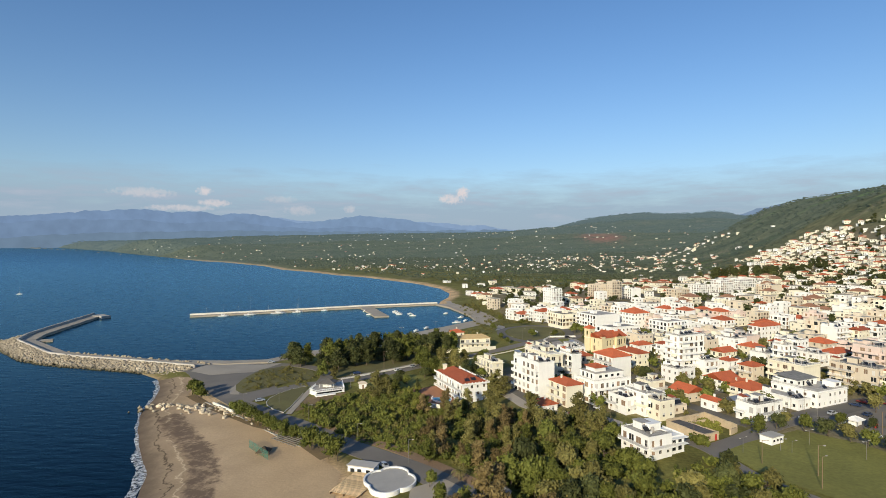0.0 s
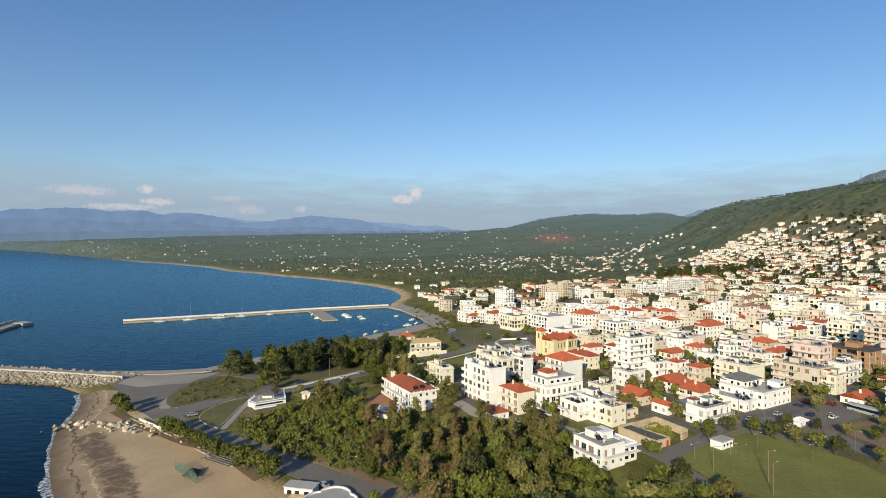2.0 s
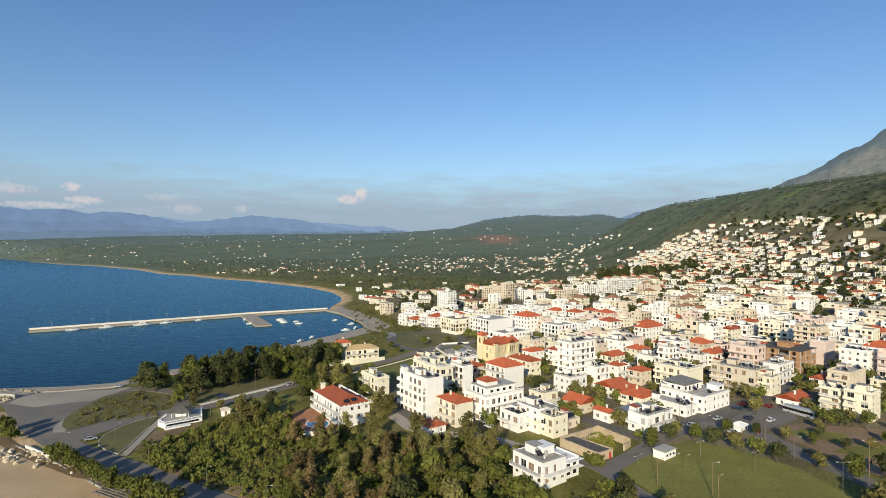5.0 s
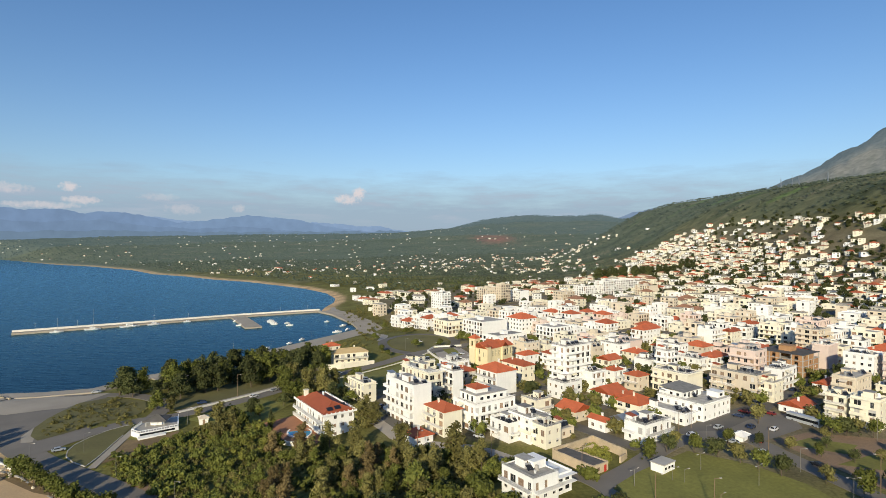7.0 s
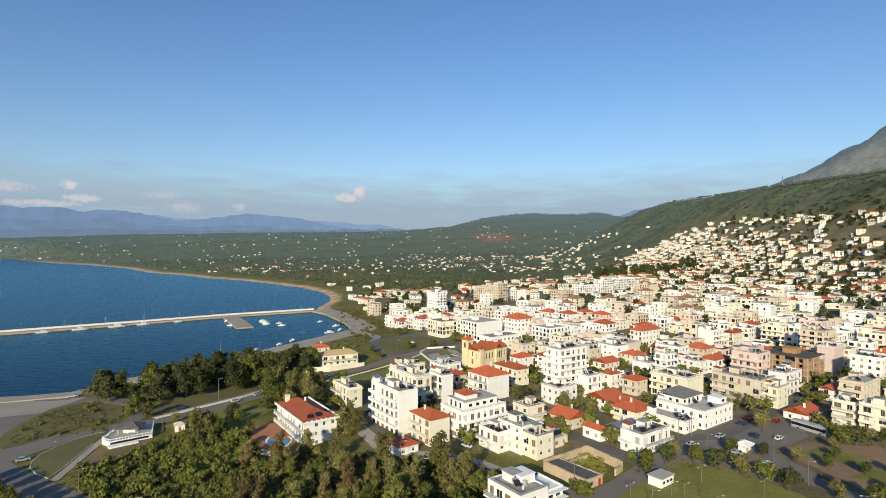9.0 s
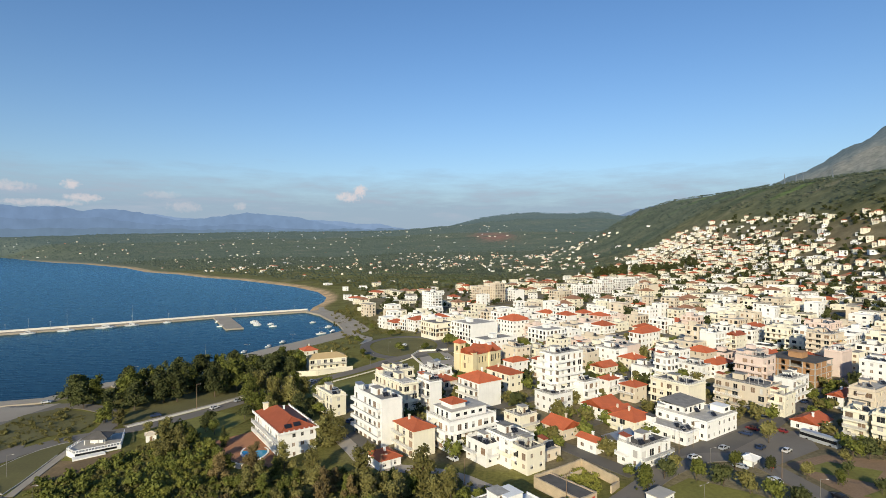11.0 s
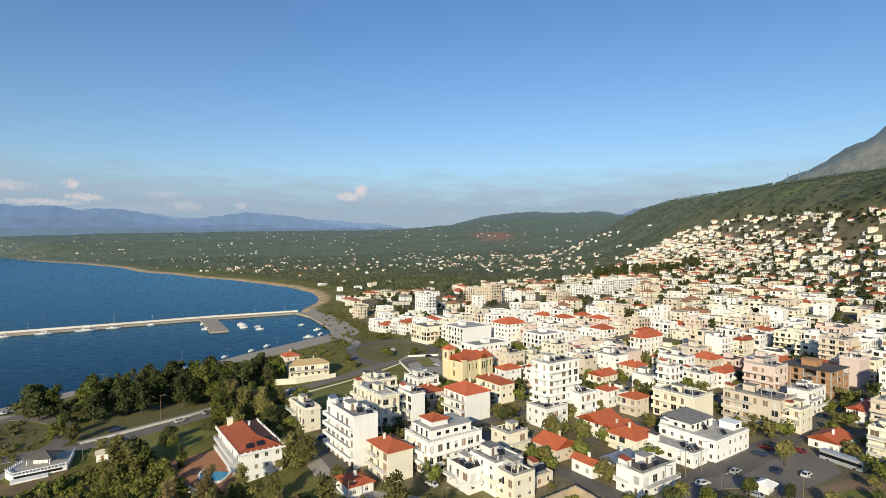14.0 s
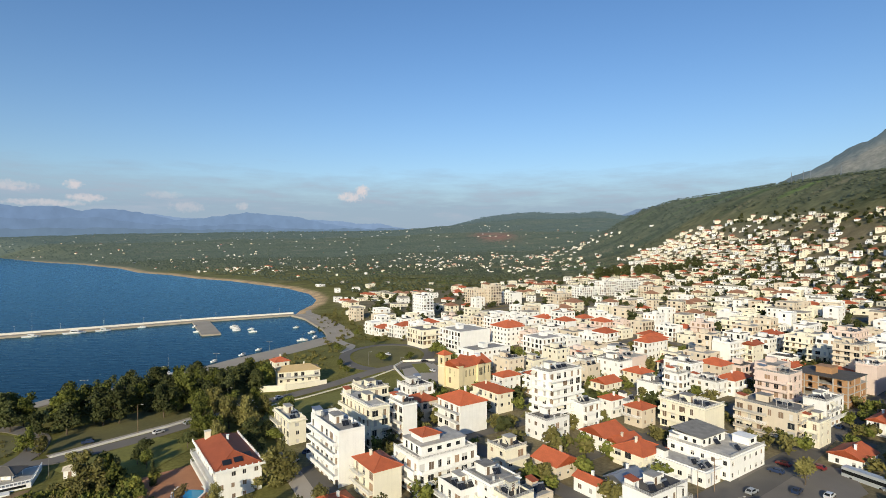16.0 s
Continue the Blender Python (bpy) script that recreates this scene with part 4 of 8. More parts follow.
def kerb(pts, a, b, z0, z1, mat, name, label, category="", kind="structure", parent=None, closed=False):
    """A solid run of wall, kerb or quay along a line, between two offsets, from z0 to z1."""
    l, r = offsets(pts, b), offsets(pts, a)
    bm = bmesh.new()
    f = (lambda i: z1) if not callable(z1) else (lambda i: z1(*pts[i]))
    g = (lambda i: z0) if not callable(z0) else (lambda i: z0(*pts[i]))
    q = [[bm.verts.new((*p[i], z)) for p, z in ((r, g(i)), (l, g(i)), (l, f(i)), (r, f(i)))] for i in range(len(pts))]
    for s, e in zip(q, q[1:]):
        for j in range(4):
            bm.faces.new((s[j], s[(j + 1) % 4], e[(j + 1) % 4], e[j]))
    bm.faces.new(q[0]), bm.faces.new(q[-1][::-1])
    bmesh.ops.recalc_face_normals(bm, faces=bm.faces[:])
    if parent:
        return part(name, bm, mat, parent, label)
    return tagged(new(name, mesh_of(bm, mat)), label, category or name, kind=kind)


M_GRASS = plain("mown_grass", (0.190, 0.182, 0.036), 0.95, big=0.5, scale=0.07, fine=0.35, fine_scale=0.9)
M_DRYGRASS = plain("dry_grass", (0.135, 0.122, 0.038), 0.95, big=0.45, scale=0.07, fine=0.3, fine_scale=1.2)
M_QUAY = plain("quay_concrete", (0.37, 0.32, 0.25), 0.9, big=0.22, scale=0.06)
M_PIERWHITE = plain("white_pier_wall", (0.74, 0.70, 0.62), 0.85, big=0.15)
M_DIRT = plain("bare_earth", (0.26, 0.17, 0.10), 0.95, big=0.35, scale=0.08, fine=0.25, fine_scale=1.5)
M_EARTH = plain("brown_bank", (0.20, 0.135, 0.062), 0.95, big=0.55, scale=0.12, fine=0.35, fine_scale=1.1)
M_TERRA = plain("terracotta_paving", (0.36, 0.17, 0.09), 0.9, big=0.2)
M_POOL = plain("pool_water", (0.03, 0.30, 0.52), 0.08, big=0.05)
M_FOAM = plain("sea_foam", (0.72, 0.74, 0.74), 0.7, big=0.3, scale=0.6, fine=0.3)
fn, fl = M_FOAM.node_tree.nodes, M_FOAM.node_tree.links
lace, cut = fn.new("ShaderNodeTexNoise"), fn.new("ShaderNodeMapRange")
lace.inputs["Scale"].default_value, lace.inputs["Detail"].default_value, lace.inputs["Roughness"].default_value = 0.8, 8, 0.75
cut.inputs["From Min"].default_value, cut.inputs["From Max"].default_value = 0.42, 0.60
fl.new(fn["Texture Coordinate"].outputs["Object"], lace.inputs["Vector"]), fl.new(lace.outputs["Fac"], cut.inputs["Value"]), fl.new(cut.outputs[0], fn["Principled BSDF"].inputs["Alpha"])

road([(-178, 330), (-150, 318), (-132, 290), (-117, 271), (-104, 256), (-90, 241), (-76, 229), (-61, 217), (-46, 203), (-33, 191), (-19, 180), (-5, 167), (10, 148), (26, 122), (40, 90)], 10.0, M_TARMAC, label="grey asphalt road along the beach")
road([(-100, 248), (-93, 256), (-88, 265), (-82, 272.5), (-75, 278.5), (-66, 281), (-56, 284), (-44, 293), (-30, 305), (-6, 334), (15, 352), (36, 369), (54, 386), (74, 396), (98, 402), (140, 420)], 7.5, M_TARMAC, 0.19, label="asphalt road through the park")
road([(-67, 282), (-67, 296), (-74, 314), (-96, 330), (-128, 332)], 7.0, M_TARMAC, 0.17)
road([(64 + 26 * math.cos(a * 0.2618), 420 + 33 * math.sin(a * 0.2618)) for a in range(25)], 6.5, M_ASPHALT, 0.17, label="asphalt loop road round the green")
road([(38, 434), (44, 470), (34, 500), (14, 560), (2, 640), (-4, 700)], 6.0, M_PAVE, 0.16, label="pale harbour road")
road([(58, 207), (70, 200), (78, 192), (84, 182.5), (86, 173), (88.3, 158), (96.5, 144), (108, 126), (120, 100)], 4.6, M_TARMAC, 0.17, label="narrow asphalt lane beside the playing field")
road([(85, 180), (92, 184), (102, 190), (120, 203), (138, 211), (152, 205), (152, 185), (153, 165), (155, 140), (160, 110)], 7.0, M_TARMAC, 0.18, label="asphalt avenue")
road([(138, 211), (160, 222), (180, 232), (200, 246), (230, 262), (300, 296)], 8.0, M_ASPHALT, 0.17)
road([(16, 276), (28, 246), (33, 228), (58, 215), (66, 203)], 5.0, M_PAVE, 0.17, label="pale lane past the apartment houses")


def street(pts, width, lift):
    """A town street, kept to the built-up ground."""
    pts = resample(pts, 6.0)
    ok = in_town(np.array([p[0] for p in pts]), np.array([p[1] for p in pts])) > 0.6
    run = []
    for p, good in zip(pts + [None], list(ok) + [False]):
        if good:
            run.append(p)
        else:
            if len(run) > 3:
                road([run[0], run[-1]], width, M_ASPHALT, lift, label="town street of patched asphalt", curve=False)
            run = []


for k in range(-2, 9):
    a = 52 * k - 11
    street([(100 + a * EX[0] + b * EY[0], 250 + a * EX[1] + b * EY[1]) for b in (-60, 330)], 6.0, 0.13 + 0.004 * (k % 3))
for k in range(-1, 10):
    b = 36.5 * k - 10.5
    street([(100 + a * EX[0] + b * EY[0], 250 + a * EX[1] + b * EY[1]) for a in (-90, 420)], 5.0, 0.142 + 0.004 * (k % 2))
patch([(-150, 312), (-128, 284), (-110, 264), (-94, 250), (-84, 262), (-96, 300), (-104, 334), (-150, 335)], M_TARMAC, 0.13, "pavement", "wide asphalt forecourt by the harbour")
patch([(-150, 312), (-134, 302), (-112, 308), (-104, 334), (-150, 335)], M_QUAY, 0.2, "pavement", "pale concrete apron of the quay")
patch([(-111, 280), (-107, 269.5), (-101.6, 263.5), (-95.5, 269), (-90, 276), (-85, 282.5), (-76, 287), (-74, 296), (-80, 312), (-100, 324), (-110, 316), (-112, 292)], M_DRYGRASS, 0.24, "lawn", "dry grass park by the harbour")
ISLAND = [(-84.7, 249), (-85.2, 254.6), (-83.4, 261.7), (-79.5, 269), (-75, 273.3), (-71.6, 274.5), (-71.3, 262), (-71.3, 240), (-72, 233), (-77.8, 237.7), (-82.6, 243.6)]
patch(ISLAND, M_DRYGRASS, 0.27, "lawn", "grassy traffic island", 2.5)
kerb(resample([*ISLAND[6:], *ISLAND[:6]], 2), -0.15, 0.15, lambda x, y: hz(x, y) - 0.2, lambda x, y: hz(x, y) + 0.33, M_CONC, "kerb", "pale concrete kerb round the traffic island", "kerb")
patch([(-68, 234), (-67.6, 256.5), (-63.5, 255.5), (-59, 258.5), (-51, 262.5), (-50, 254), (-58, 244)], M_EARTH, 0.16, "pavement", "brown earth and dry grass below the terrace", 3)
patch([(-110.5, 270), (-106.8, 262.5), (-102.5, 262), (-104, 266), (-107.5, 270.5), (-111.5, 281)], M_QUAY, 0.2, "pavement", "worn sandy corner of the forecourt", 3)
EARTH_LOW = [(-128, 261), (-116, 248.5), (-104, 237), (-91, 226), (-79, 216), (-68, 210), (-54, 194.5), (-44, 182)]
EARTH_TOP = [(-40, 187), (-50, 200), (-66, 214), (-82, 222.5), (-93.6, 231), (-107, 245), (-118, 257), (-124, 264)]
patch(EARTH_LOW + EARTH_TOP, M_EARTH, 0.14, "bank", "brown grassy bank above the sand", 2.5)
road([(-69.2, 230.5), (-69.5, 276)], 2.6, M_QUAY, 0.30, "pavement", "straight concrete footpath", curve=False)
patch([(-52, 276), (-29, 302), (-10, 290), (-20, 268), (-40, 266)], M_GRASS, 0.2, "lawn", "mown green lawn")
patch([(-62, 292), (-28, 316), (-6, 342), (-10, 362), (-36, 352), (-68, 318)], M_DRYGRASS, 0.12, "lawn", "thin grass under the pines")
patch([(-6, 326), (46, 360), (60, 372), (56, 352), (50, 340), (26, 320), (10, 308)], M_GRASS, 0.13, "lawn", "green verge beside the road")
patch([(64 + 21 * math.cos(a * 0.35), 420 + 28 * math.sin(a * 0.35)) for a in range(18)], M_DRYGRASS, 0.15, "lawn", "rough green inside the loop road")
patch([(89, 178.5), (100, 185.5), (124, 197), (136, 184), (142, 168), (141, 148), (128, 128), (116, 126), (101, 146), (91.6, 159), (89, 172)], M_GRASS, 0.24, "lawn", "mown grass playing field")
patch([(158, 200), (176, 204), (202, 190), (214, 172), (200, 158), (160, 160)], M_DIRT, 0.12, "pavement", "bare earth of the little square")
patch([(160, 196), (172, 199), (182, 190), (172, 184)], M_GRASS, 0.2, "lawn", "grass bed in the square")
patch([(162, 178), (178, 182), (196, 176), (180, 166)], M_GRASS, 0.2, "lawn", "grass bed in the square")
patch([(140, 210), (152, 224), (172, 232), (186, 222), (178, 208), (156, 200)], M_TARMAC, 0.15, "pavement", "asphalt car park")
patch([(-24, 262), (-12, 268), (-4, 272), (6, 246), (2, 238), (-8, 242), (-18, 252)], M_TERRA, 0.2, "pavement", "terracotta terrace by the pool")
patch([(-12, 160), (-2, 166), (10, 152), (18, 138), (4, 136), (-12, 150)], M_QUAY, 0.2, "pavement", "pale forecourt of the beach bar")
patch([(70, 400), (88, 398), (92, 365), (84, 350), (70, 366)], M_PAVE, 0.14, "pavement", "paved church square")
patch([(76, 394), (84, 393), (86, 372), (78, 374)], M_GRASS, 0.2, "lawn", "clipped garden before the church")
road(offsets([(-58, 213), (-38, 196), (-21, 182), (-6, 167), (10, 148)], 7.5), 4.5, M_DIRT, 0.14, "pavement", "bare earth verge beside the beach road")
kerb(resample([(-109, 247.5), (-98, 237.6), (-91.5, 231.6)], 2), 0, 0.5, lambda x, y: hz(x, y) - 1, lambda x, y: hz(x, y) + 1.1, M_PIERWHITE, "roadside_wall", "low whitewashed wall above the beach", "wall")
# pale shoulders and the white edging of the promenade
walk_line = resample([(-58, 287), (-28, 314), (-6, 340)], 4)
kerb(walk_line, 0, 0.5, lambda x, y: hz(x, y) - 0.3, lambda x, y: hz(x, y) + 0.75, M_PIERWHITE, "garden_wall", "low white wall along the promenade", "wall")
road([(-60, 289), (-30, 316), (-8, 342)], 2.4, M_QUAY, 0.24, "pavement", "pale promenade walk", curve=False)
kerb(resample([(-122, 258), (-104, 241), (-88, 227), (-66, 205), (-54, 194)], 4), 0, 0.5, lambda x, y: hz(x, y) - 1, lambda x, y: hz(x, y) + 0.12 + 0.4 * math.sin(x * 1.7), M_CONC, "beach_wall", "broken low wall above the beach", "wall")
kerb(resample([(-12, 322), (20, 344), (52, 372), (66, 386)], 4), 0, 0.3, lambda x, y: hz(x, y) - 0.3, lambda x, y: hz(x, y) + 0.6, M_CREAM, "roadside_wall", "low cream wall along the road", "wall")
kerb(resample([(70, 362), (66, 390), (72, 400), (90, 397)], 3), 0, 0.4, lambda x, y: hz(x, y) - 0.3, lambda x, y: hz(x, y) + 1.3, M_PIERWHITE, "garden_wall", "white wall round the church garden", "wall")

# harbour quay and piers
QUAY = [(-192, 344), (-139, 342), (-117, 346), (-100, 372), (-78, 388), (-58, 410), (-33, 450), (-6, 485), (24, 527), (19, 562), (-2, 635), (-18, 664)]
kerb(QUAY, -9, 0.3, -3, 1.75, M_QUAY, "quay", "concrete harbour quay", "quay")
kerb(offsets(QUAY[3:], -14), -10, 5, -2, 1.9, M_QUAY, "quay", "sandy quay apron", "quay")
pier = thing("pier", pose(0, 0, 0), "long concrete pier with a white sea wall", "pier")
kerb([(-16, 672), (-100, 640), (-175, 601), (-268, 556)], -4.5, 4.5, -3, 1.5, M_QUAY, "deck", "", parent=pier)
kerb([(-16, 672), (-100, 640), (-175, 601), (-268, 556)], -4.6, -3.4, 0.8, 3.1, M_PIERWHITE, "sea_wall", "white sea wall", parent=pier)
kerb([(-99, 634), (-71, 556)], -7, 8, -2, 1.3, M_QUAY, "jetty", "", parent=pier)
for k in range(9):
    x, y = -30 - k * 28, 664 - k * 12.5
    b = bmesh.new()
    rod(b, (x, y, 1.4), (x, y, 8.5), 0.09, 6, 0.05)
    box(b, x - 0.6, y - 0.1, 8.4, x + 0.6, y + 0.1, 8.55)
    tagged(new("street_lamp", mesh_of(b, M_METAL)), "slim grey steel lamp post on the pier", "lamp", "pier lamps")

mole = thing("breakwater", pose(0, 0, 0), "rubble breakwater with a concrete crest and road", "breakwater")
ARM1 = [(-150, 326), (-195, 340), (-240, 352), (-264, 362), (-322, 409)]
ARM2 = [(-322, 409), (-334, 434), (-343, 470), (-364, 560)]
kerb(ARM1, -5, 5, -3, 2.2, M_QUAY, "deck", "", parent=mole)
kerb(offsets(ARM1, 5), -0.3, 0.9, -1, 4.0, M_CONC, "crest_wall", "pale concrete crest wall", parent=mole)
kerb(ARM2, -6, 6, -3, 2.2, M_QUAY, "deck", "", parent=mole)
kerb(offsets(ARM2, 5.2), -0.6, 0.8, -1, 4.0, M_CONC, "crest_wall", "", parent=mole)
kerb([(-362, 552), (-348, 546)], -5, 5, -3, 2.6, M_CONC, "pier_head", "", parent=mole)
kerb([(-322, 409), (-308, 418)], -4, 5, -3, 1.3, M_QUAY, "landing", "", parent=mole)
rng = random.Random(4)
ROCKS = []
for k in range(6):
    b = bmesh.new()
    bmesh.ops.create_icosphere(b, subdivisions=1, radius=1)
    for v in b.verts:
        v.co = Vector((v.co.x * rng.uniform(0.75, 1.3), v.co.y * rng.uniform(0.7, 1.1), v.co.z * rng.uniform(0.55, 0.95)))
    ROCKS.append(mesh_of(b, M_ROCK))
rest = bmesh.new()


def rock(x, y, z, s, single, name="boulder", label="pale quarried boulder", group="loose boulders"):
    m = pose(x, y, z, rng.uniform(0, 360), rng.uniform(0, 40), rng.uniform(0, 360)) @ Matrix.Diagonal((s, s, s, 1))
    me = rng.choice(ROCKS)
    if single == "part":
        part("boulder", me, None, mole, at=m)
    elif single == "thing":
        ob = new(name, me)
        ob.matrix_basis = m
        tagged(ob, label, "boulder", group)
    else:
        n0 = len(rest.verts)
        rest.from_mesh(me)
        rest.verts.ensure_lookup_table()
        for i in range(n0, len(rest.verts)):
            rest.verts[i].co = m @ rest.verts[i].co


def rubble(line, side, wide, n, ones):
    pts = resample(line, 1.0)
    far_, near_ = offsets(pts, side * wide), offsets(pts, side * 0.6)
    for k in range(n):
        i = rng.randrange(len(pts))
        t = rng.random()
        x, y = near_[i][0] * (1 - t) + far_[i][0] * t + rng.uniform(-0.5, 0.5), near_[i][1] * (1 - t) + far_[i][1] * t
        rock(x, y, 3.0 * (1 - t) - 0.4 + rng.uniform(-0.35, 0.35), rng.uniform(0.7, 1.4), "part" if k < ones else "")


rubble(offsets(ARM1, 5.8), 1, 15, 2600, 240)
rubble(offsets(ARM2, 6.0), 1, 8, 700, 0)
rubble(offsets(ARM1, -5)[:4], -1, 3, 160, 0)
rubble([(-326, 402), (-338, 424)], 1, 12, 330, 0)
ro = part("rubble", rest, M_ROCK, mole)
ro["kind"] = "stuff"
for k in range(90):
    t = rng.random()
    x, y = (-141 + 45 * t, 250 - 16 * t) if k < 75 else (-96 + 38 * (t), 234 - 34 * t)
    rock(x + rng.gauss(0, 3.2 if k < 75 else 1.2), y + rng.gauss(0, 3.0 if k < 75 else 1.2), hz(x, y) + 0.2, rng.uniform(0.5, 1.6) * (1 if k < 75 else 0.6), "thing", label="pale boulder lying on the beach")

# surf along the beach
surf = resample([(-70, 60), (-94, 161), (-101, 177), (-118, 201), (-136, 234), (-143, 255), (-152, 280), (-163, 298)], 1.2)
b = bmesh.new()
prev = None
for i, ((x, y), (ox, oy)) in enumerate(zip(surf, offsets(surf, 1.0))):
    nx, ny = ox - x, oy - y
    k = -0.9 + 0.7 * math.sin(i * 0.09) + 0.5 * math.sin(i * 0.23 + 1) + rng.uniform(-0.12, 0.12)
    wide = max(0.4, 1.5 + 0.9 * math.sin(i * 0.06 + 2) + 0.4 * math.sin(i * 0.4) + rng.uniform(-0.2, 0.2)) * (1.3 if y < 215 else 1.0)
    q = [b.verts.new((x + nx * (k - 0.3), y + ny * (k - 0.3), 0.10)), b.verts.new((x + nx * (k + wide * 0.5), y + ny * (k + wide * 0.5), 0.16)), b.verts.new((x + nx * (k + wide), y + ny * (k + wide), 0.05))]
    if prev:
        b.faces.new((prev[0], prev[1], q[1], q[0])), b.faces.new((prev[1], prev[2], q[2], q[1]))
    prev = q
bmesh.ops.recalc_face_normals(b, faces=b.faces[:])
tagged(new("surf", mesh_of(b, M_FOAM)), "white foam of small breaking waves", "foam", kind="structure")


def build_beach():
    """The sand as a sheet of its own: wet edge, wrack lines left by the waves, and mats of dry seaweed."""
    rim = [(-84, 130), (-92, 150), (-97, 161), (-104, 177), (-121, 201), (-139, 234), (-146, 255), (-155, 280), (-166, 296), (-152, 301), (-141, 297), (-133, 278), (-127.5, 262)]
    ob = patch(rim + [(x + 0.6, y + 0.6) for x, y in EARTH_LOW] + [(-35, 172), (-33, 150), (-30, 130)], None, 0.09, "beach", "tan sand with wrack lines and dark seaweed mats", 2.0)
    me = ob.data
    co = np.array([v.co[:] for v in me.vertices])
    inland = shore_distance(co[:, 0], co[:, 1])
    mat_line, far_ = [(-119, 230), (-108, 214), (-95, 199), (-86, 187), (-78, 170), (-74, 157), (-70, 146)], np.full(len(co), 99.0)
    for (ax, ay), (bx, by) in zip(mat_line, mat_line[1:]):
        q = np.clip(((co[:, 0] - ax) * (bx - ax) + (co[:, 1] - ay) * (by - ay)) / ((bx - ax) ** 2 + (by - ay) ** 2), 0, 1)
        far_ = np.minimum(far_, np.hypot(co[:, 0] - ax - q * (bx - ax), co[:, 1] - ay - q * (by - ay)))
    for key, val in (("inland", inland), ("weed", 1 - smooth(far_, 2.5, 10.0))):
        me.attributes.new(key, "FLOAT", "POINT").data.foreach_set("value", val.astype(np.float32))
    m, n, l, b = material("beach_sand", 0.95)
    b.inputs["Specular IOR Level"].default_value = 0.15
    geo = n.new("ShaderNodeNewGeometry")

    def grain(scale, detail, rough=0.55):
        q = n.new("ShaderNodeTexNoise")
        q.inputs["Scale"].default_value, q.inputs["Detail"].default_value, q.inputs["Roughness"].default_value = scale, detail, rough
        l.new(geo.outputs["Position"], q.inputs["Vector"])
        return q.outputs["Fac"]

    def calc(op, *args):
        q = n.new("ShaderNodeMath")
        q.operation = op
        for i, v in enumerate(args):
            if isinstance(v, (int, float)):
                q.inputs[i].default_value = v
            else:
                l.new(v, q.inputs[i])
        return q.outputs[0]

    def attr(key):
        q = n.new("ShaderNodeAttribute")
        q.attribute_name = key
        return q.outputs["Fac"]
    warp = calc("ADD", attr("inland"), calc("ADD", calc("MULTIPLY", calc("SUBTRACT", grain(0.16, 3), 0.5), 9.0), calc("MULTIPLY", calc("SUBTRACT", grain(0.9, 4), 0.5), 2.0)))
    ramp = n.new("ShaderNodeValToRGB")
    l.new(calc("DIVIDE", warp, 40.0), ramp.inputs[0])
    stops = [(0.0, (0.155, 0.112, 0.074)), (0.10, (0.215, 0.158, 0.104)), (0.150, (0.28, 0.208, 0.135)), (0.185, (0.33, 0.245, 0.155)), (0.195, (0.085, 0.060, 0.038)), (0.212, (0.34, 0.25, 0.16)), (0.29, (0.38, 0.28, 0.175)),
             (0.300, (0.60, 0.47, 0.31)), (0.315, (0.33, 0.24, 0.15)), (0.42, (0.45, 0.325, 0.20)), (0.60, (0.52, 0.375, 0.225)), (1.0, (0.53, 0.375, 0.215))]
    for i, (at, c) in enumerate(stops):
        e = ramp.color_ramp.elements[i] if i < 2 else ramp.color_ramp.elements.new(at)
        e.position, e.color = at, (*c, 1)
    ramp.color_ramp.elements[1].position = stops[1][0]
    weed = calc("MULTIPLY", attr("weed"), 0.36)
    thick = n.new("ShaderNodeMapRange")
    thick.inputs["From Min"].default_value, thick.inputs["From Max"].default_value, thick.inputs["To Max"].default_value = 0.60, 0.74, 0.85
    l.new(calc("ADD", weed, calc("MULTIPLY", grain(0.28, 8, 0.65), 0.72)), thick.inputs["Value"])
    dark = n.new("ShaderNodeMix"); dark.data_type = "RGBA"
    dark.inputs["B"].default_value = (0.135, 0.092, 0.064, 1)
    l.new(thick.outputs[0], dark.inputs["Factor"]), l.new(ramp.outputs[0], dark.inputs["A"])
    both = n.new("ShaderNodeMix"); both.data_type, both.blend_type = "RGBA", "MULTIPLY"
    both.inputs["Factor"].default_value = 1
    l.new(dark.outputs["Result"], both.inputs["A"])
    l.new(calc("MULTIPLY", calc("MULTIPLY_ADD", grain(0.07, 5), 0.5, 0.75), calc("MULTIPLY_ADD", grain(1.6, 4), 0.4, 0.8)), both.inputs["B"])
    l.new(both.outputs["Result"], b.inputs["Base Color"])
    bp = n.new("ShaderNodeBump"); bp.inputs["Strength"].default_value, bp.inputs["Distance"].default_value = 0.35, 0.25
    l.new(grain(0.8, 6, 0.6), bp.inputs["Height"]), l.new(bp.outputs[0], b.inputs["Normal"])
    me.materials.clear()
    me.materials.append(m)


build_beach()

# ---- the town's nearer houses ----
house(21.1, 277.5, 6.0, 6.0, 17.0, 8.7, 3, "flat", "cream", 1)
house(38.6, 240.7, 6.5, 8.2, 21.2, 15.8, 5, "flat", "white", 2, south="blank", west="balcony")
house(48.0, 227.6, 7.5, 8.3, 12.3, 8.9, 3, "hip", "cream", 3, west="balcony", south="blank")
house(37.0, 222.3, 6.5, 7.5, 8.3, 3.2, 1, "hip", "white", 4, name="house")
house(48.3, 267.2, 8.0, 7.5, 22.7, 13.0, 4, "flat", "cream", 6, west="balcony", south="balcony")
house(59.6, 270.2, 8.5, 5.7, 9.9, 12.0, 4, "flat", "white", 7, south="blank")
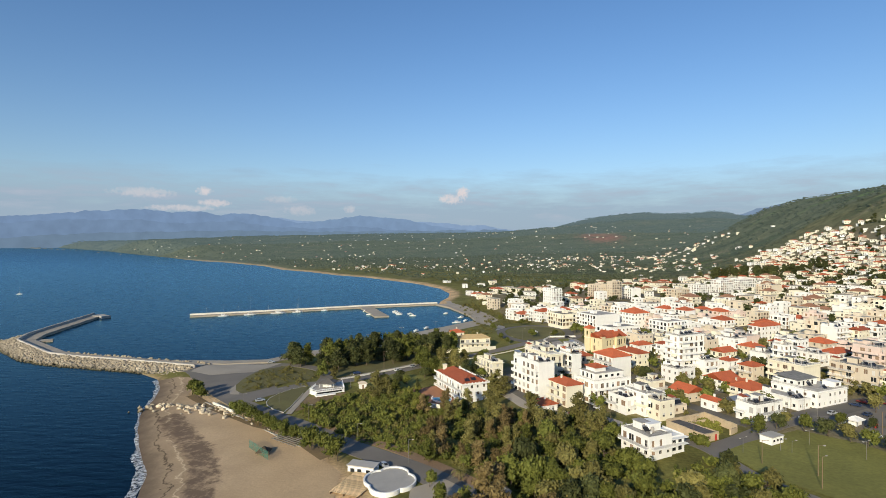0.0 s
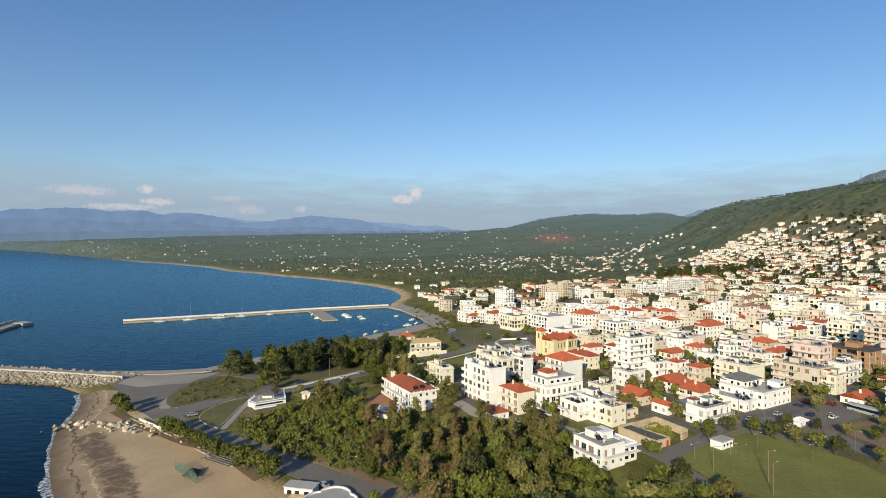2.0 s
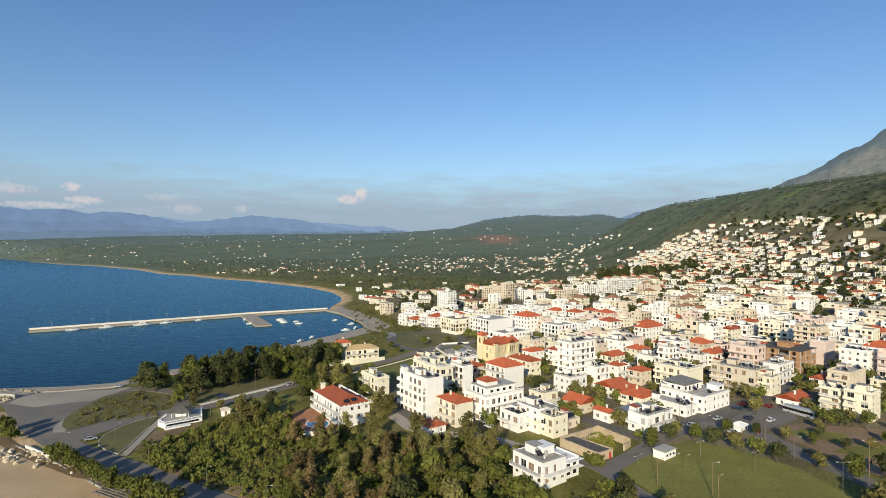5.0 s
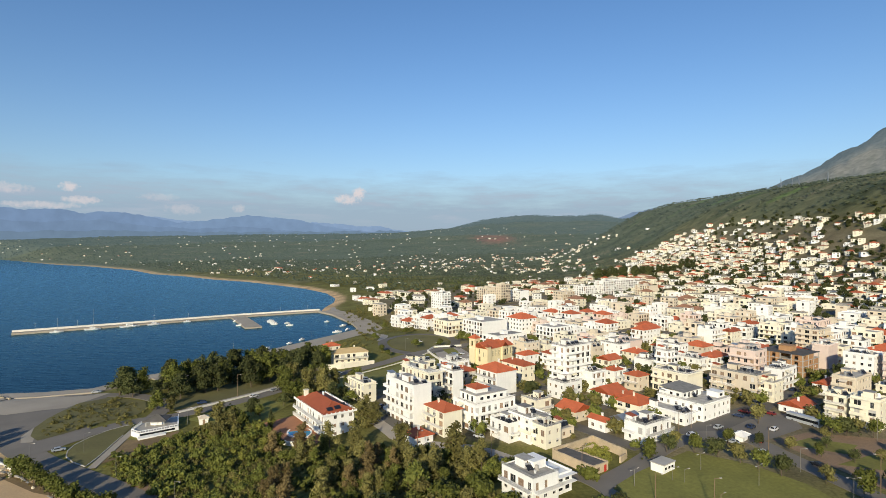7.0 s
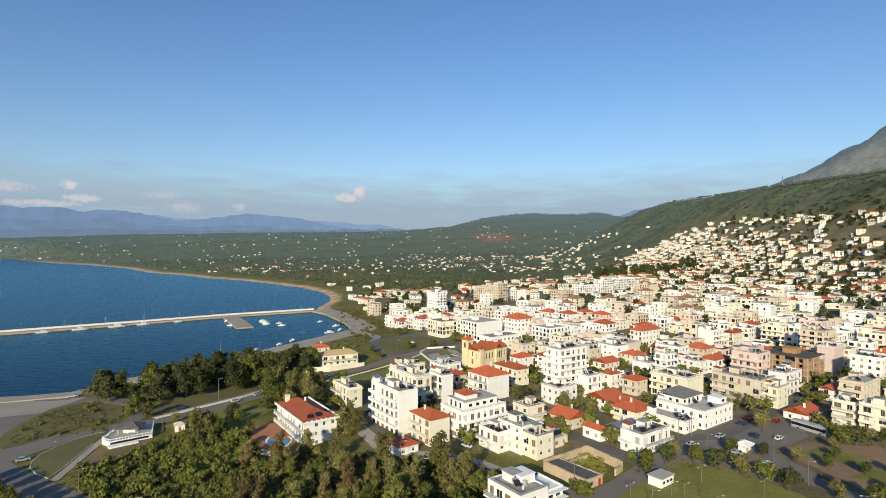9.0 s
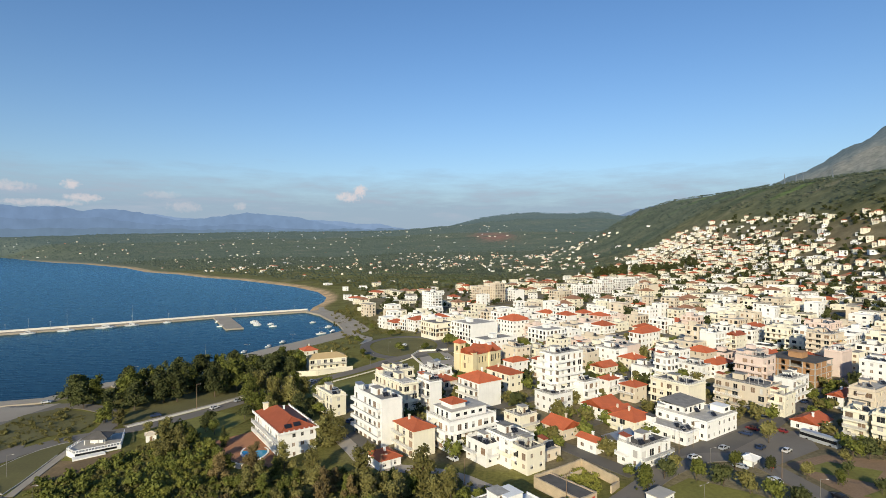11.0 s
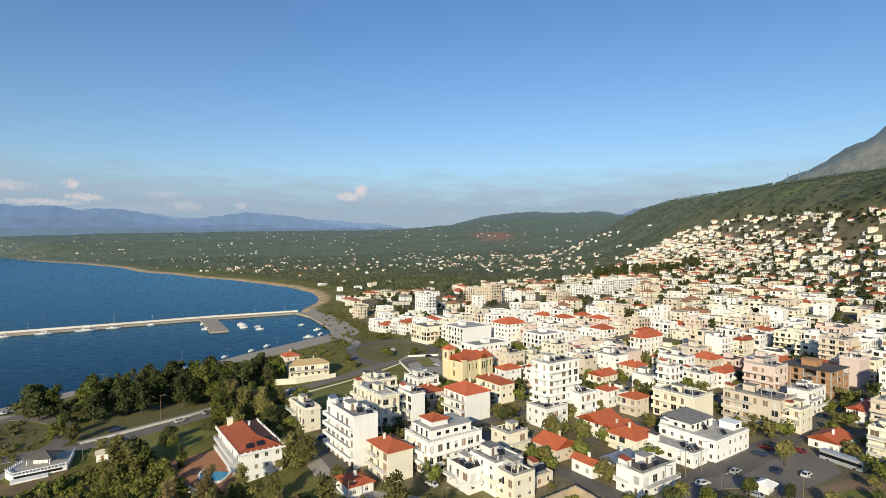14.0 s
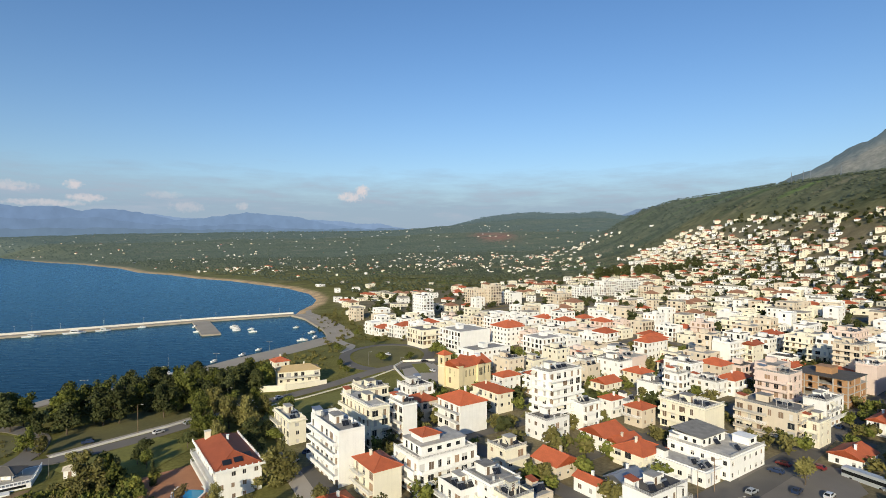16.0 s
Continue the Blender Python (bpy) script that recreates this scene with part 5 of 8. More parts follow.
house(68.2, 289.0, 9.5, 7.7, 9.6, 6.5, 2, "hip", "beige", 8, name="house")
house(80.1, 272.4, 9.5, 12.0, 14.2, 9.5, 3, "hip", "white", 9, west="balcony", south="blank")
house(99.7, 293.6, 10.0, 7.8, 16.5, 6.5, 2, "hip", "cream", 10, name="house")
house(108.7, 318.7, 10.0, 10.5, 7.0, 6.5, 2, "hip", "white", 11, name="house")
house(111.2, 268.4, 9.8, 17.1, 8.6, 20.3, 7, "flat", "white", 12, west="balcony", south="balcony")
house(107.1, 259.6, 9.0, 11.3, 10.2, 6.7, 2, "dark", "white", 13, west="windows", south="balcony", name="house")
house(123.9, 268.0, 9.0, 9.5, 11.4, 9.1, 3, "flat", "white", 14, west="blank", south="balcony")
house(140.4, 279.0, 9.5, 7.0, 6.0, 6.5, 2, "hip", "white", 15, name="house")
house(150.1, 303.5, 9.5, 10.6, 8.3, 6.0, 2, "gable", "cream", 16, name="house")
house(174.1, 317.1, 10.0, 9.4, 10.0, 5.7, 2, "hip", "cream", 17, name="house")
house(205.5, 365.0, 11.0, 18.1, 9.3, 9.5, 3, "hip", "white", 18, near=False)
house(170.9, 298.2, 10.0, 13.2, 10.1, 5.5, 2, "flat", "white", 19, west="blank", name="house")
house(174.8, 288.9, 10.0, 6.5, 6.7, 12.0, 4, "flat", "white", 20)
house(195.6, 311.0, 10.5, 9.3, 14.1, 10.0, 3, "dark", "white", 21)
house(238.6, 341.6, 11.5, 13.2, 9.8, 11.6, 4, "flat", "white", 22, west="blank")
house(252.5, 342.0, 11.5, 10.8, 6.9, 10.2, 4, "gable", "cream", 23)
house(234.5, 351.6, 12.0, 9.7, 8.7, 14.0, 5, "flat", "beige", 24, near=False)
house(196.8, 294.7, 10.0, 8.4, 12.8, 6.0, 2, "flat", "white", 25, name="house")
house(205.9, 295.8, 10.0, 15.0, 8.8, 6.5, 2, "hip", "white", 26, name="house")
house(146.0, 266.4, 9.5, 7.9, 7.7, 6.4, 2, "hip", "beige", 27, name="house")
house(161.9, 253.3, 9.5, 12.3, 17.4, 9.3, 3, "flat", "cream", 28, west="balcony", south="blank")
blk = house(147.2, 221.5, 9.0, 19.7, 19.5, 6.5, 2, "flat", "white", 29, west="windows", south="windows", name="house")
ub = bmesh.new()
facade(ub, (1.2, 9.2, 6.55), (1, 0, 0), (0, -1, 0), 13.2, 0, 2.7, [(1.0 + 2.9 * i, 2.4 + 2.9 * i, 0.2 if i % 2 else 0.9, 2.1) for i in range(4)])
facade(ub, (1.2, 18.6, 6.55), (0, -1, 0), (-1, 0, 0), 9.4, 0, 2.7, [(1.0 + 2.8 * i, 2.2 + 2.8 * i, 0.9, 2.0) for i in range(3)])
facade(ub, (14.4, 9.2, 6.55), (0, 1, 0), (1, 0, 0), 9.4, 0, 2.7, [])
facade(ub, (14.4, 18.6, 6.55), (-1, 0, 0), (0, 1, 0), 13.2, 0, 2.7, [])
upper = part("upper_floor", ub, M_WHITE, blk)
for i in range(4):
    part("window", boxes((2.2 + 2.9 * i, 9.36, 6.55 + (0.2 if i % 2 else 0.9), 3.6 + 2.9 * i, 9.4, 8.65)), M_GLASS, upper)
for i in range(3):
    part("window", boxes((1.36, 18.6 - 2.2 - 2.8 * i, 7.45, 1.4, 18.6 - 1.0 - 2.8 * i, 8.55)), M_GLASS, upper)
ur = bmesh.new()
v_ = box(ur, 0.8, 8.6, 9.26, 14.8, 19.0, 9.4)
for q_ in (v_[2], v_[3], v_[6], v_[7]):
    q_.co.z += 0.9
part("upper_roof", ur, M_FLATROOF, upper, "grey low-pitched roof")
tw_ = part("corner_block", boxes((14.6, 2.0, 6.55, 19.0, 7.0, 8.7), (14.35, 1.75, 8.7, 19.25, 7.25, 8.86)), M_WHITE, blk)
part("window", boxes((15.6, 1.95, 7.3, 17.4, 2.03, 8.3)), M_GLASS, tw_)
part("terrace_wall", boxes((0.4, 8.9, 6.55, 1.0, 9.1, 7.5), (14.6, 12.0, 6.55, 19.2, 12.2, 7.9)), M_WHITE, blk)
house(138.0, 219.2, 9.0, 7.5, 15.8, 4.2, 1, "flat", "white", 30, name="house")
house(185.6, 240.2, 9.0, 13.0, 20.1, 11.4, 4, "flat", "pinkb", 31, west="balcony", south="balcony")
house(191.0, 237.0, 9.5, 9.0, 6.3, 8.4, 3, "flat", "cream", 32)
house(208.0, 251.7, 10.5, 15.1, 7.5, 9.0, 3, "flat", "white", 33, west="blank", south="balcony")
house(213.1, 274.3, 10.5, 12.0, 12.7, 13.0, 4, "flat", "pink", 34, west="balcony")
house(276.0, 301.6, 12.0, 16.8, 11.6, 16.0, 6, "flat", "beige", 36)
house(264.1, 283.2, 11.0, 12.0, 7.8, 12.1, 4, "flat", "pink", 37, west="blank")
house(189.6, 220.5, 9.0, 12.0, 8.8, 3.5, 1, "gable", "white", 38, name="house")
house(221.3, 241.3, 9.5, 18.7, 5.6, 5.5, 2, "gable", "white", 39, name="house")
house(201.4, 199.5, 9.0, 9.0, 9.0, 11.2, 4, "flat", "cream", 40, west="balcony", south="windows")
house(197.6, 209.2, 9.0, 8.0, 7.0, 10.3, 4, "flat", "cream", 41, west="balcony")
house(225.4, 231.3, 10.0, 18.0, 8.8, 9.5, 3, "flat", "beige", 42)
house(79.4, 208.4, 8.5, 7.4, 13.8, 6.5, 2, "dark", "cream", 44, name="house")
house(69.0, 216.5, 8.0, 6.7, 10.2, 5.9, 2, "dark", "white", 45, name="house")
house(75.8, 213.8, 8.5, 9.8, 11.3, 8.0, 3, "flat", "white", 46)
house(86.9, 239.1, 9.0, 8.4, 8.4, 6.0, 2, "dark", "cream", 47, name="house")
house(99.6, 231.1, 8.7, 9.7, 9.8, 4.0, 1, "gable", "beige", 48, name="house")
house(105.6, 218.4, 8.7, 4.1, 7.7, 3.9, 1, "gable", "white", 49, name="house")
house(112.8, 217.3, 8.7, 9.6, 6.1, 4.2, 1, "zinc", "white", 50, name="house")
house(113.1, 204.2, 8.7, 15.1, 8.4, 6.4, 2, "dark", "white", 51, name="house")
house(122.0, 247.1, 9.0, 11.4, 10.1, 5.0, 2, "gable", "white", 52, name="house")
house(125.3, 244.2, 9.0, 10.9, 5.1, 4.0, 1, "gable", "beige", 53, name="house")
house(126.2, 231.2, 9.0, 11.7, 10.7, 4.8, 2, "hip", "cream", 54, name="house")
house(2.0, 386.0, 6.0, 8.0, 8.0, 6.5, 2, "hip", "cream", 56, near=False, name="house")
house(106.5, 571.9, 12.0, 10.8, 18.5, 16.0, 6, "flat", "white", 57, near=False)
house(164.5, 622.5, 12.0, 16.8, 14.2, 16.0, 6, "flat", "beige", 58, near=False)
house(181.0, 617.7, 12.0, 13.7, 8.7, 20.0, 7, "flat", "beige", 59, near=False)
house(205.5, 625.6, 12.0, 13.4, 21.2, 12.0, 4, "flat", "white", 60, near=False)
house(236.7, 576.9, 12.0, 17.7, 14.7, 15.0, 5, "flat", "beige", 61, near=False)
house(294.5, 654.5, 12.0, 21.0, 15.3, 14.0, 5, "flat", "white", 62, near=False)
house(329.4, 668.1, 13.0, 18.9, 16.0, 18.0, 6, "flat", "white", 63, near=False)
house(359.5, 686.0, 13.0, 29.6, 13.3, 18.0, 6, "flat", "white", 64, near=False)
house(371.1, 638.1, 13.0, 17.3, 20.0, 14.0, 5, "flat", "beige", 65, near=False)
house(316.5, 343.5, 12.0, 20.5, 13.5, 14.0, 5, "flat", "pink", 66)
house(316.4, 375.3, 12.0, 20.5, 7.8, 13.0, 4, "flat", "white", 67, near=False)
house(327.2, 451.1, 13.0, 9.3, 15.3, 10.0, 3, "flat", "white", 68, west="blank", near=False)
house(107.8, 410.0, 10.5, 23.2, 22.3, 11.0, 4, "flat", "white", 69, near=False)
house(138.9, 416.5, 10.5, 14.8, 15.8, 12.0, 4, "hip", "white", 70, near=False)
house(105.0, 360.7, 10.5, 25.0, 14.2, 9.0, 3, "flat", "white", 71, near=False)
house(87.5, 431.2, 10.5, 16.4, 19.0, 9.0, 3, "flat", "cream", 72, near=False)
house(152.0, 387.5, 11.0, 17.5, 16.6, 9.0, 3, "flat", "white", 73, near=False)

# ---- buildings with a shape of their own ----

def hotel():
    t = house(5.0, 243.6, 3.2, 12.6, 29.0, 9.4, 3, "hip", "white", 201, south="windows", west="balcony", bay=2.7, name="hotel", group="landmarks")
    tagged(t, "white three-storey hotel with a red hipped roof and balconies", "hotel")
    # balustrade round the roof edge, stack, solar panels
    bl = bmesh.new()
    for a, b in (((-0.7, -0.7), (13.3, -0.7)), ((13.3, -0.7), (13.3, 29.7)), ((-0.7, 29.7), (-0.7, -0.7))):
        n = int(math.hypot(b[0] - a[0], b[1] - a[1]) / 1.6)
        for i in range(n + 1):
            x, y = a[0] + (b[0] - a[0]) * i / n, a[1] + (b[1] - a[1]) * i / n
            box(bl, x - 0.16, y - 0.16, 9.1, x + 0.16, y + 0.16, 10.1)
        box(bl, min(a[0], b[0]) - 0.1, min(a[1], b[1]) - 0.1, 9.15, max(a[0], b[0]) + 0.1, max(a[1], b[1]) + 0.1, 9.75)
    part("balustrade", bl, M_WHITE, t, "white balustrade round the eaves")
    part("chimney", boxes((2.2, 25, 9.4, 3.8, 26.4, 13.0), (2.0, 24.8, 13.0, 4.0, 26.6, 13.2)), M_CREAM, t)
    for k, (x, y) in enumerate(((3.4, 2.2), (6.6, 2.4), (9.6, 4.4))):
        part("solar_panel", boxes((-1.2, -0.05, 0, 1.2, 0.05, 1.9)), M_PANEL, t, at=pose(x, y - 0.9, 10.3 + 0.15 * k, -62, 0, 0))
    # garden pool under the terrace wall
    p = thing("swimming_pool", pose(-4.5, 252, 3.4, 0, 0, 25), "kidney-shaped hotel pool with clear blue water", "pool")
    ring = [(3.4 * math.cos(a) * (1 + 0.22 * math.cos(2 * a)), 6.2 * math.sin(a)) for a in [i * 6.2832 / 28 for i in range(28)]]
    b = bmesh.new()
    b.faces.new([b.verts.new((x, y, 0.55)) for x, y in ring])
    part("water", b, M_POOL, p)
    kb = bmesh.new()
    inn, out = [kb.verts.new((x, y, 0.72)) for x, y in ring], [kb.verts.new((x * 1.14, y * 1.1, 0.72)) for x, y in ring]
    low = [kb.verts.new((x * 1.14, y * 1.1, -0.6)) for x, y in ring]
    dn = [kb.verts.new((x, y, 0.3)) for x, y in ring]
    for i in range(28):
        j = (i + 1) % 28
        for q in ((inn[i], out[i], out[j], inn[j]), (out[i], low[i], low[j], out[j]), (inn[j], dn[j], dn[i], inn[i])):
            kb.faces.new(q)
    part("coping", kb, M_WHITE, p)
    kerb([(-14, 246), (-8, 240), (0, 237)], 0, 0.4, 1.5, 5.0, M_PIERWHITE, "terrace_wall", "white terrace wall below the pool", "wall")


hotel()


def church():
    t = thing("church", pose(91.6, 333.6, 9.6, 0, 0, 33), "ochre church with red roofs and a square bell tower", "church", "landmarks")
    FOOT.append((96, 346, 15, 12))
    w, d, h = 22.0, 12.0, 8.2
    b = bmesh.new()
    south = [(2 + i * 2.6, 2.9 + i * 2.6, 3.2, 6.4) for i in range(8) if i not in (4, 5)] + [(13.2, 14.6, 0.2, 2.8)]
    west = [(5.2, 6.8, 0.2, 3.0), (2.4, 3.2, 3.4, 6.2), (8.8, 9.6, 3.4, 6.2), (5.6, 6.4, 4.6, 7.2)]
    facade(b, (0, 0, 0), (1, 0, 0), (0, -1, 0), w, -2, h, south, 0.35)
    facade(b, (0, d, 0), (0, -1, 0), (-1, 0, 0), d, -2, h, west, 0.35)
    facade(b, (w, 0, 0), (0, 1, 0), (1, 0, 0), d, -2, h, [])
    facade(b, (w, d, 0), (-1, 0, 0), (0, 1, 0), w, -2, h, [(2 + i * 2.6, 2.9 + i * 2.6, 3.2, 6.4) for i in range(7)], 0.35)
    part("nave_wall", b, M_YELLOW, t)
    for a, e, zb, zt in south:
        part("window", boxes((a, 0.3, zb, e, 0.34, zt)), M_GLASS, t)
    for a, e, zb, zt in west:
        part("window" if zb > 1 else "door", boxes((0.3, d - e, zb, 0.34, d - a, zt)), M_GLASS if zb > 1 else M_SHUT, t)
    part("roof", hip_roof(w, d, 0.5, 2.9, True, "x"), M_TILE, t, "red clay-tiled roof", pose(0, 0, h))
    g = bmesh.new()
    for xx in (0.03, w - 0.03):
        g.faces.new([g.verts.new(v) for v in ((xx, 0, h), (xx, d, h), (xx, d / 2, h + 2.7))])
    part("gable_wall", g, M_YELLOW, t)
    # transept
    part("transept_wall", boxes((12, -1.0, -2, 16.0, 0.02, h + 0.4)), M_YELLOW, t)
    part("transept_wall", boxes((12, d - 0.02, -2, 16, d + 1, h + 0.4)), M_YELLOW, t)
    part("transept_roof", hip_roof(4.0, d + 2.0, 0.4, 2.2, True, "y"), M_TILE, t, at=pose(12, -1, h + 0.4))
    for yy in (-0.98, d + 0.98):
        tg = bmesh.new()
        tg.faces.new([tg.verts.new(v) for v in ((12, yy, h + 0.4), (16, yy, h + 0.4), (14, yy, h + 2.5))])
        part("transept_gable", tg, M_YELLOW, t)
    for x in (13.0, 14.3):
        part("window", boxes((x, -1.04, 3.0, x + 0.7, -0.99, 6.6)), M_GLASS, t)
    part("dome_drum", boxes((17.0, 4.6, h + 1.6, 19.6, 7.4, h + 3.4)), M_WHITE, t)
    # bell tower at the west corner
    tw = bmesh.new()
    S, H = 4.4, 13.2
    for o, u, nv in (((-1.2, d - 3.4, 0), (1, 0, 0), (0, -1, 0)), ((-1.2, d - 3.4 + S, 0), (0, -1, 0), (-1, 0, 0)), ((-1.2 + S, d - 3.4, 0), (0, 1, 0), (1, 0, 0)), ((-1.2 + S, d - 3.4 + S, 0), (-1, 0, 0), (0, 1, 0))):
        facade(tw, o, u, nv, S, -2, H, [(1.4, 3.0, 8.6, 11.6)], 0.5)
    tower = part("bell_tower", tw, M_YELLOW, t)
    part("belfry_floor", boxes((-0.8, d - 3.0, 8.2, 2.8, d + 0.6, 8.5)), M_SHUT, tower)
    part("tower_roof", hip_roof(S, S, 0.5, 1.9), M_TILE, tower, "red pyramid roof", pose(-1.2, d - 3.4, H))
    part("cornice", boxes((-1.4, d - 3.6, 7.4, -1.4 + S + 0.4, d - 3.6 + S + 0.4, 7.7)), M_CREAM, tower)
    s2 = bmesh.new()
    facade(s2, (-0.4, -0.6, 0), (1, 0, 0), (0, -1, 0), 3, -2, h + 1.2, [], 0.2)
    box(s2, -0.4, -0.58, -2, 2.6, 2.4, h + 1.2)
    part("corner_turret", s2, M_YELLOW, t)
    part("turret_roof", hip_roof(3, 3, 0.4, 1.2), M_TILE, t, at=pose(-0.4, -0.6, h + 1.2))


church()

# terraced apartment house with a set-back top floor
t = house(59.9, 229.6, 8.0, 20.0, 13.5, 9.3, 3, "flat", "white", 204, south="balcony", west="balcony", bay=2.8)
pb = bmesh.new()
facade(pb, (2.6, 2.4, 9.3), (1, 0, 0), (0, -1, 0), 15, 0, 2.9, [(2 + 3.2 * i, 3.6 + 3.2 * i, 0.9, 2.0) for i in range(4)])
facade(pb, (2.6, 12.4, 9.3), (0, -1, 0), (-1, 0, 0), 10, 0, 2.9, [(1.2 + 2.8 * i, 2.4 + 2.8 * i, 0.2, 2.3) for i in range(3)])
facade(pb, (17.6, 2.4, 9.3), (0, 1, 0), (1, 0, 0), 10, 0, 2.9, [])
facade(pb, (17.6, 12.4, 9.3), (-1, 0, 0), (0, 1, 0), 15, 0, 2.9, [])
pent = part("penthouse", pb, M_WHITE, t)
for i in range(4):
    part("window", boxes((4.6 + 3.2 * i, 2.58, 10.2, 6.2 + 3.2 * i, 2.62, 11.3)), M_GLASS, pent)
for i in range(3):
    part("window", boxes((2.78, 12.4 - 2.4 - 2.8 * i, 9.5, 2.82, 12.4 - 1.2 - 2.8 * i, 11.6)), M_GLASS, pent)
part("upper_roof", boxes((2.3, 2.1, 12.2, 17.9, 12.7, 12.4)), M_FLATROOF, pent)
part("roof_pavilion", boxes((4.2, 4.4, 12.4, 10.0, 10.6, 14.2)), M_WHITE, pent)
part("pavilion_roof", hip_roof(5.8, 6.2, 0.5, 1.3), M_TILE, pent, "small red-tiled roof", pose(4.2, 4.4, 14.2))

# white villa among the trees
v = house(62.0, 171.5, 8.0, 9.6, 12.5, 6.6, 2, "flat", "white", 211, south="balcony", west="balcony", name="villa", group="landmarks")
tagged(v, "white modern flat-roofed villa among trees", "villa")
part("side_wing", boxes((9.6, 1.0, -2, 16.0, 10.0, 5.0), (9.4, -0.6, 2.7, 16.4, 1.0, 2.9), (9.4, -0.6, 4.8, 16.4, 1.0, 5.0), (9.6, 1.0, 5.0, 16.0, 1.2, 5.5), (15.8, 1.2, 5.0, 16.0, 10, 5.5)), M_WHITE, v)
for i in range(2):
    for zb in (0.6, 3.1):
        part("window", boxes((10.8 + i * 2.6, 0.94, zb, 12.2 + i * 2.6, 0.99, zb + 1.5)), M_GLASS, v)
part("roof_block", boxes((4.6, 4.6, 6.6, 9.4, 9.6, 8.9), (4.4, 4.4, 8.9, 9.6, 9.8, 9.05)), M_WHITE, v)


def shell_block():
    """The unfinished block: concrete frame with bare brick infill."""
    t = thing("unfinished_building", pose(237.2, 270.9, 10.0, 0, 0, 25), "unfinished concrete-framed block with bare brick infill", "building", "landmarks")
    FOOT.append((237 + 0.906 * 9 - 0.42 * 10, 271 + 0.42 * 9 + 0.906 * 10, 9.3, 10.5))
    w, d, fh, n = 18.5, 21.0, 2.9, 4
    for f in range(n + 1):
        part("floor_slab", boxes((-0.3, -0.3, f * fh - 0.22, w + 0.3, d + 0.3, f * fh)), M_CONC if f < n else M_DARKROOF, t)
    for f in range(n):
        for x in (0, w / 3, 2 * w / 3, w - 0.4):
            for y in (0, d / 4, d / 2, 3 * d / 4, d - 0.4):
                if 0 < x < w - 0.5 and 0 < y < d - 0.5:
                    continue
                part("column", boxes((x, y, f * fh - (1.5 if f == 0 else 0), x + 0.4, y + 0.4, f * fh + fh - 0.22)), M_CONC, t)
    rng = random.Random(3)
    for f in range(n):
        for k in range(4):
            y0, y1 = k * d / 4 + 0.42, (k + 1) * d / 4 - (0.02 if k < 3 else 0.42)
            if f == n - 1 and k == 1 or rng.random() < 0.1:
                continue
            b = bmesh.new()
            facade(b, (0.15, y1, f * fh), (0, -1, 0), (-1, 0, 0), y1 - y0, 0, fh - 0.24, [(1.2, 2.8, 0.8 if k % 2 else 0.1, 2.2)], 0.2)
            part("brick_infill", b, M_BRICK, t)
        for k in range(3):
            x0, x1 = k * w / 3 + 0.42, (k + 1) * w / 3 - (0.02 if k < 2 else 0.42)
            if f == n - 1 and k == 2:
                continue
            b = bmesh.new()
            facade(b, (x0, 0.15, f * fh), (1, 0, 0), (0, -1, 0), x1 - x0, 0, fh - 0.24, [(1.5, 3.0, 0.9, 2.2)] if (k + f) % 2 else [], 0.2)
            part("brick_infill", b, M_BRICK, t)
    part("core_wall", boxes((6.5, 4.5, 0, w - 1.2, d - 1.5, n * fh - 0.25)), M_BRICK, t)
    part("stair_head", boxes((6, 8, n * fh, 12, 14, n * fh + 2.6), (5.6, 7.6, n * fh + 2.6, 12.4, 14.4, n * fh + 2.8)), M_BRICK, t)


shell_block()

# guest house by the harbour road
g = house(6.0, 367.0, 5.0, 21.0, 9.0, 6.4, 2, "hip", "cream", 203, south="balcony", west="windows", rot=14, name="guest_house", group="landmarks")
tagged(g, "cream two-storey guest house with a straw-coloured hipped roof", "guest house")
M_STRAWTILE = plain("straw_tiles", (0.55, 0.40, 0.20), 0.8, big=0.15)
for c in g.children:
    if c.name.startswith("roof"):
        c.data.materials[0] = M_STRAWTILE
        c["label"] = "straw-coloured tiled roof"
kerb([(-4, 360), (10, 360), (30, 368)], 0, 0.4, 3.5, 6.6, M_CREAM, "garden_wall", "cream wall before the guest house", "wall")


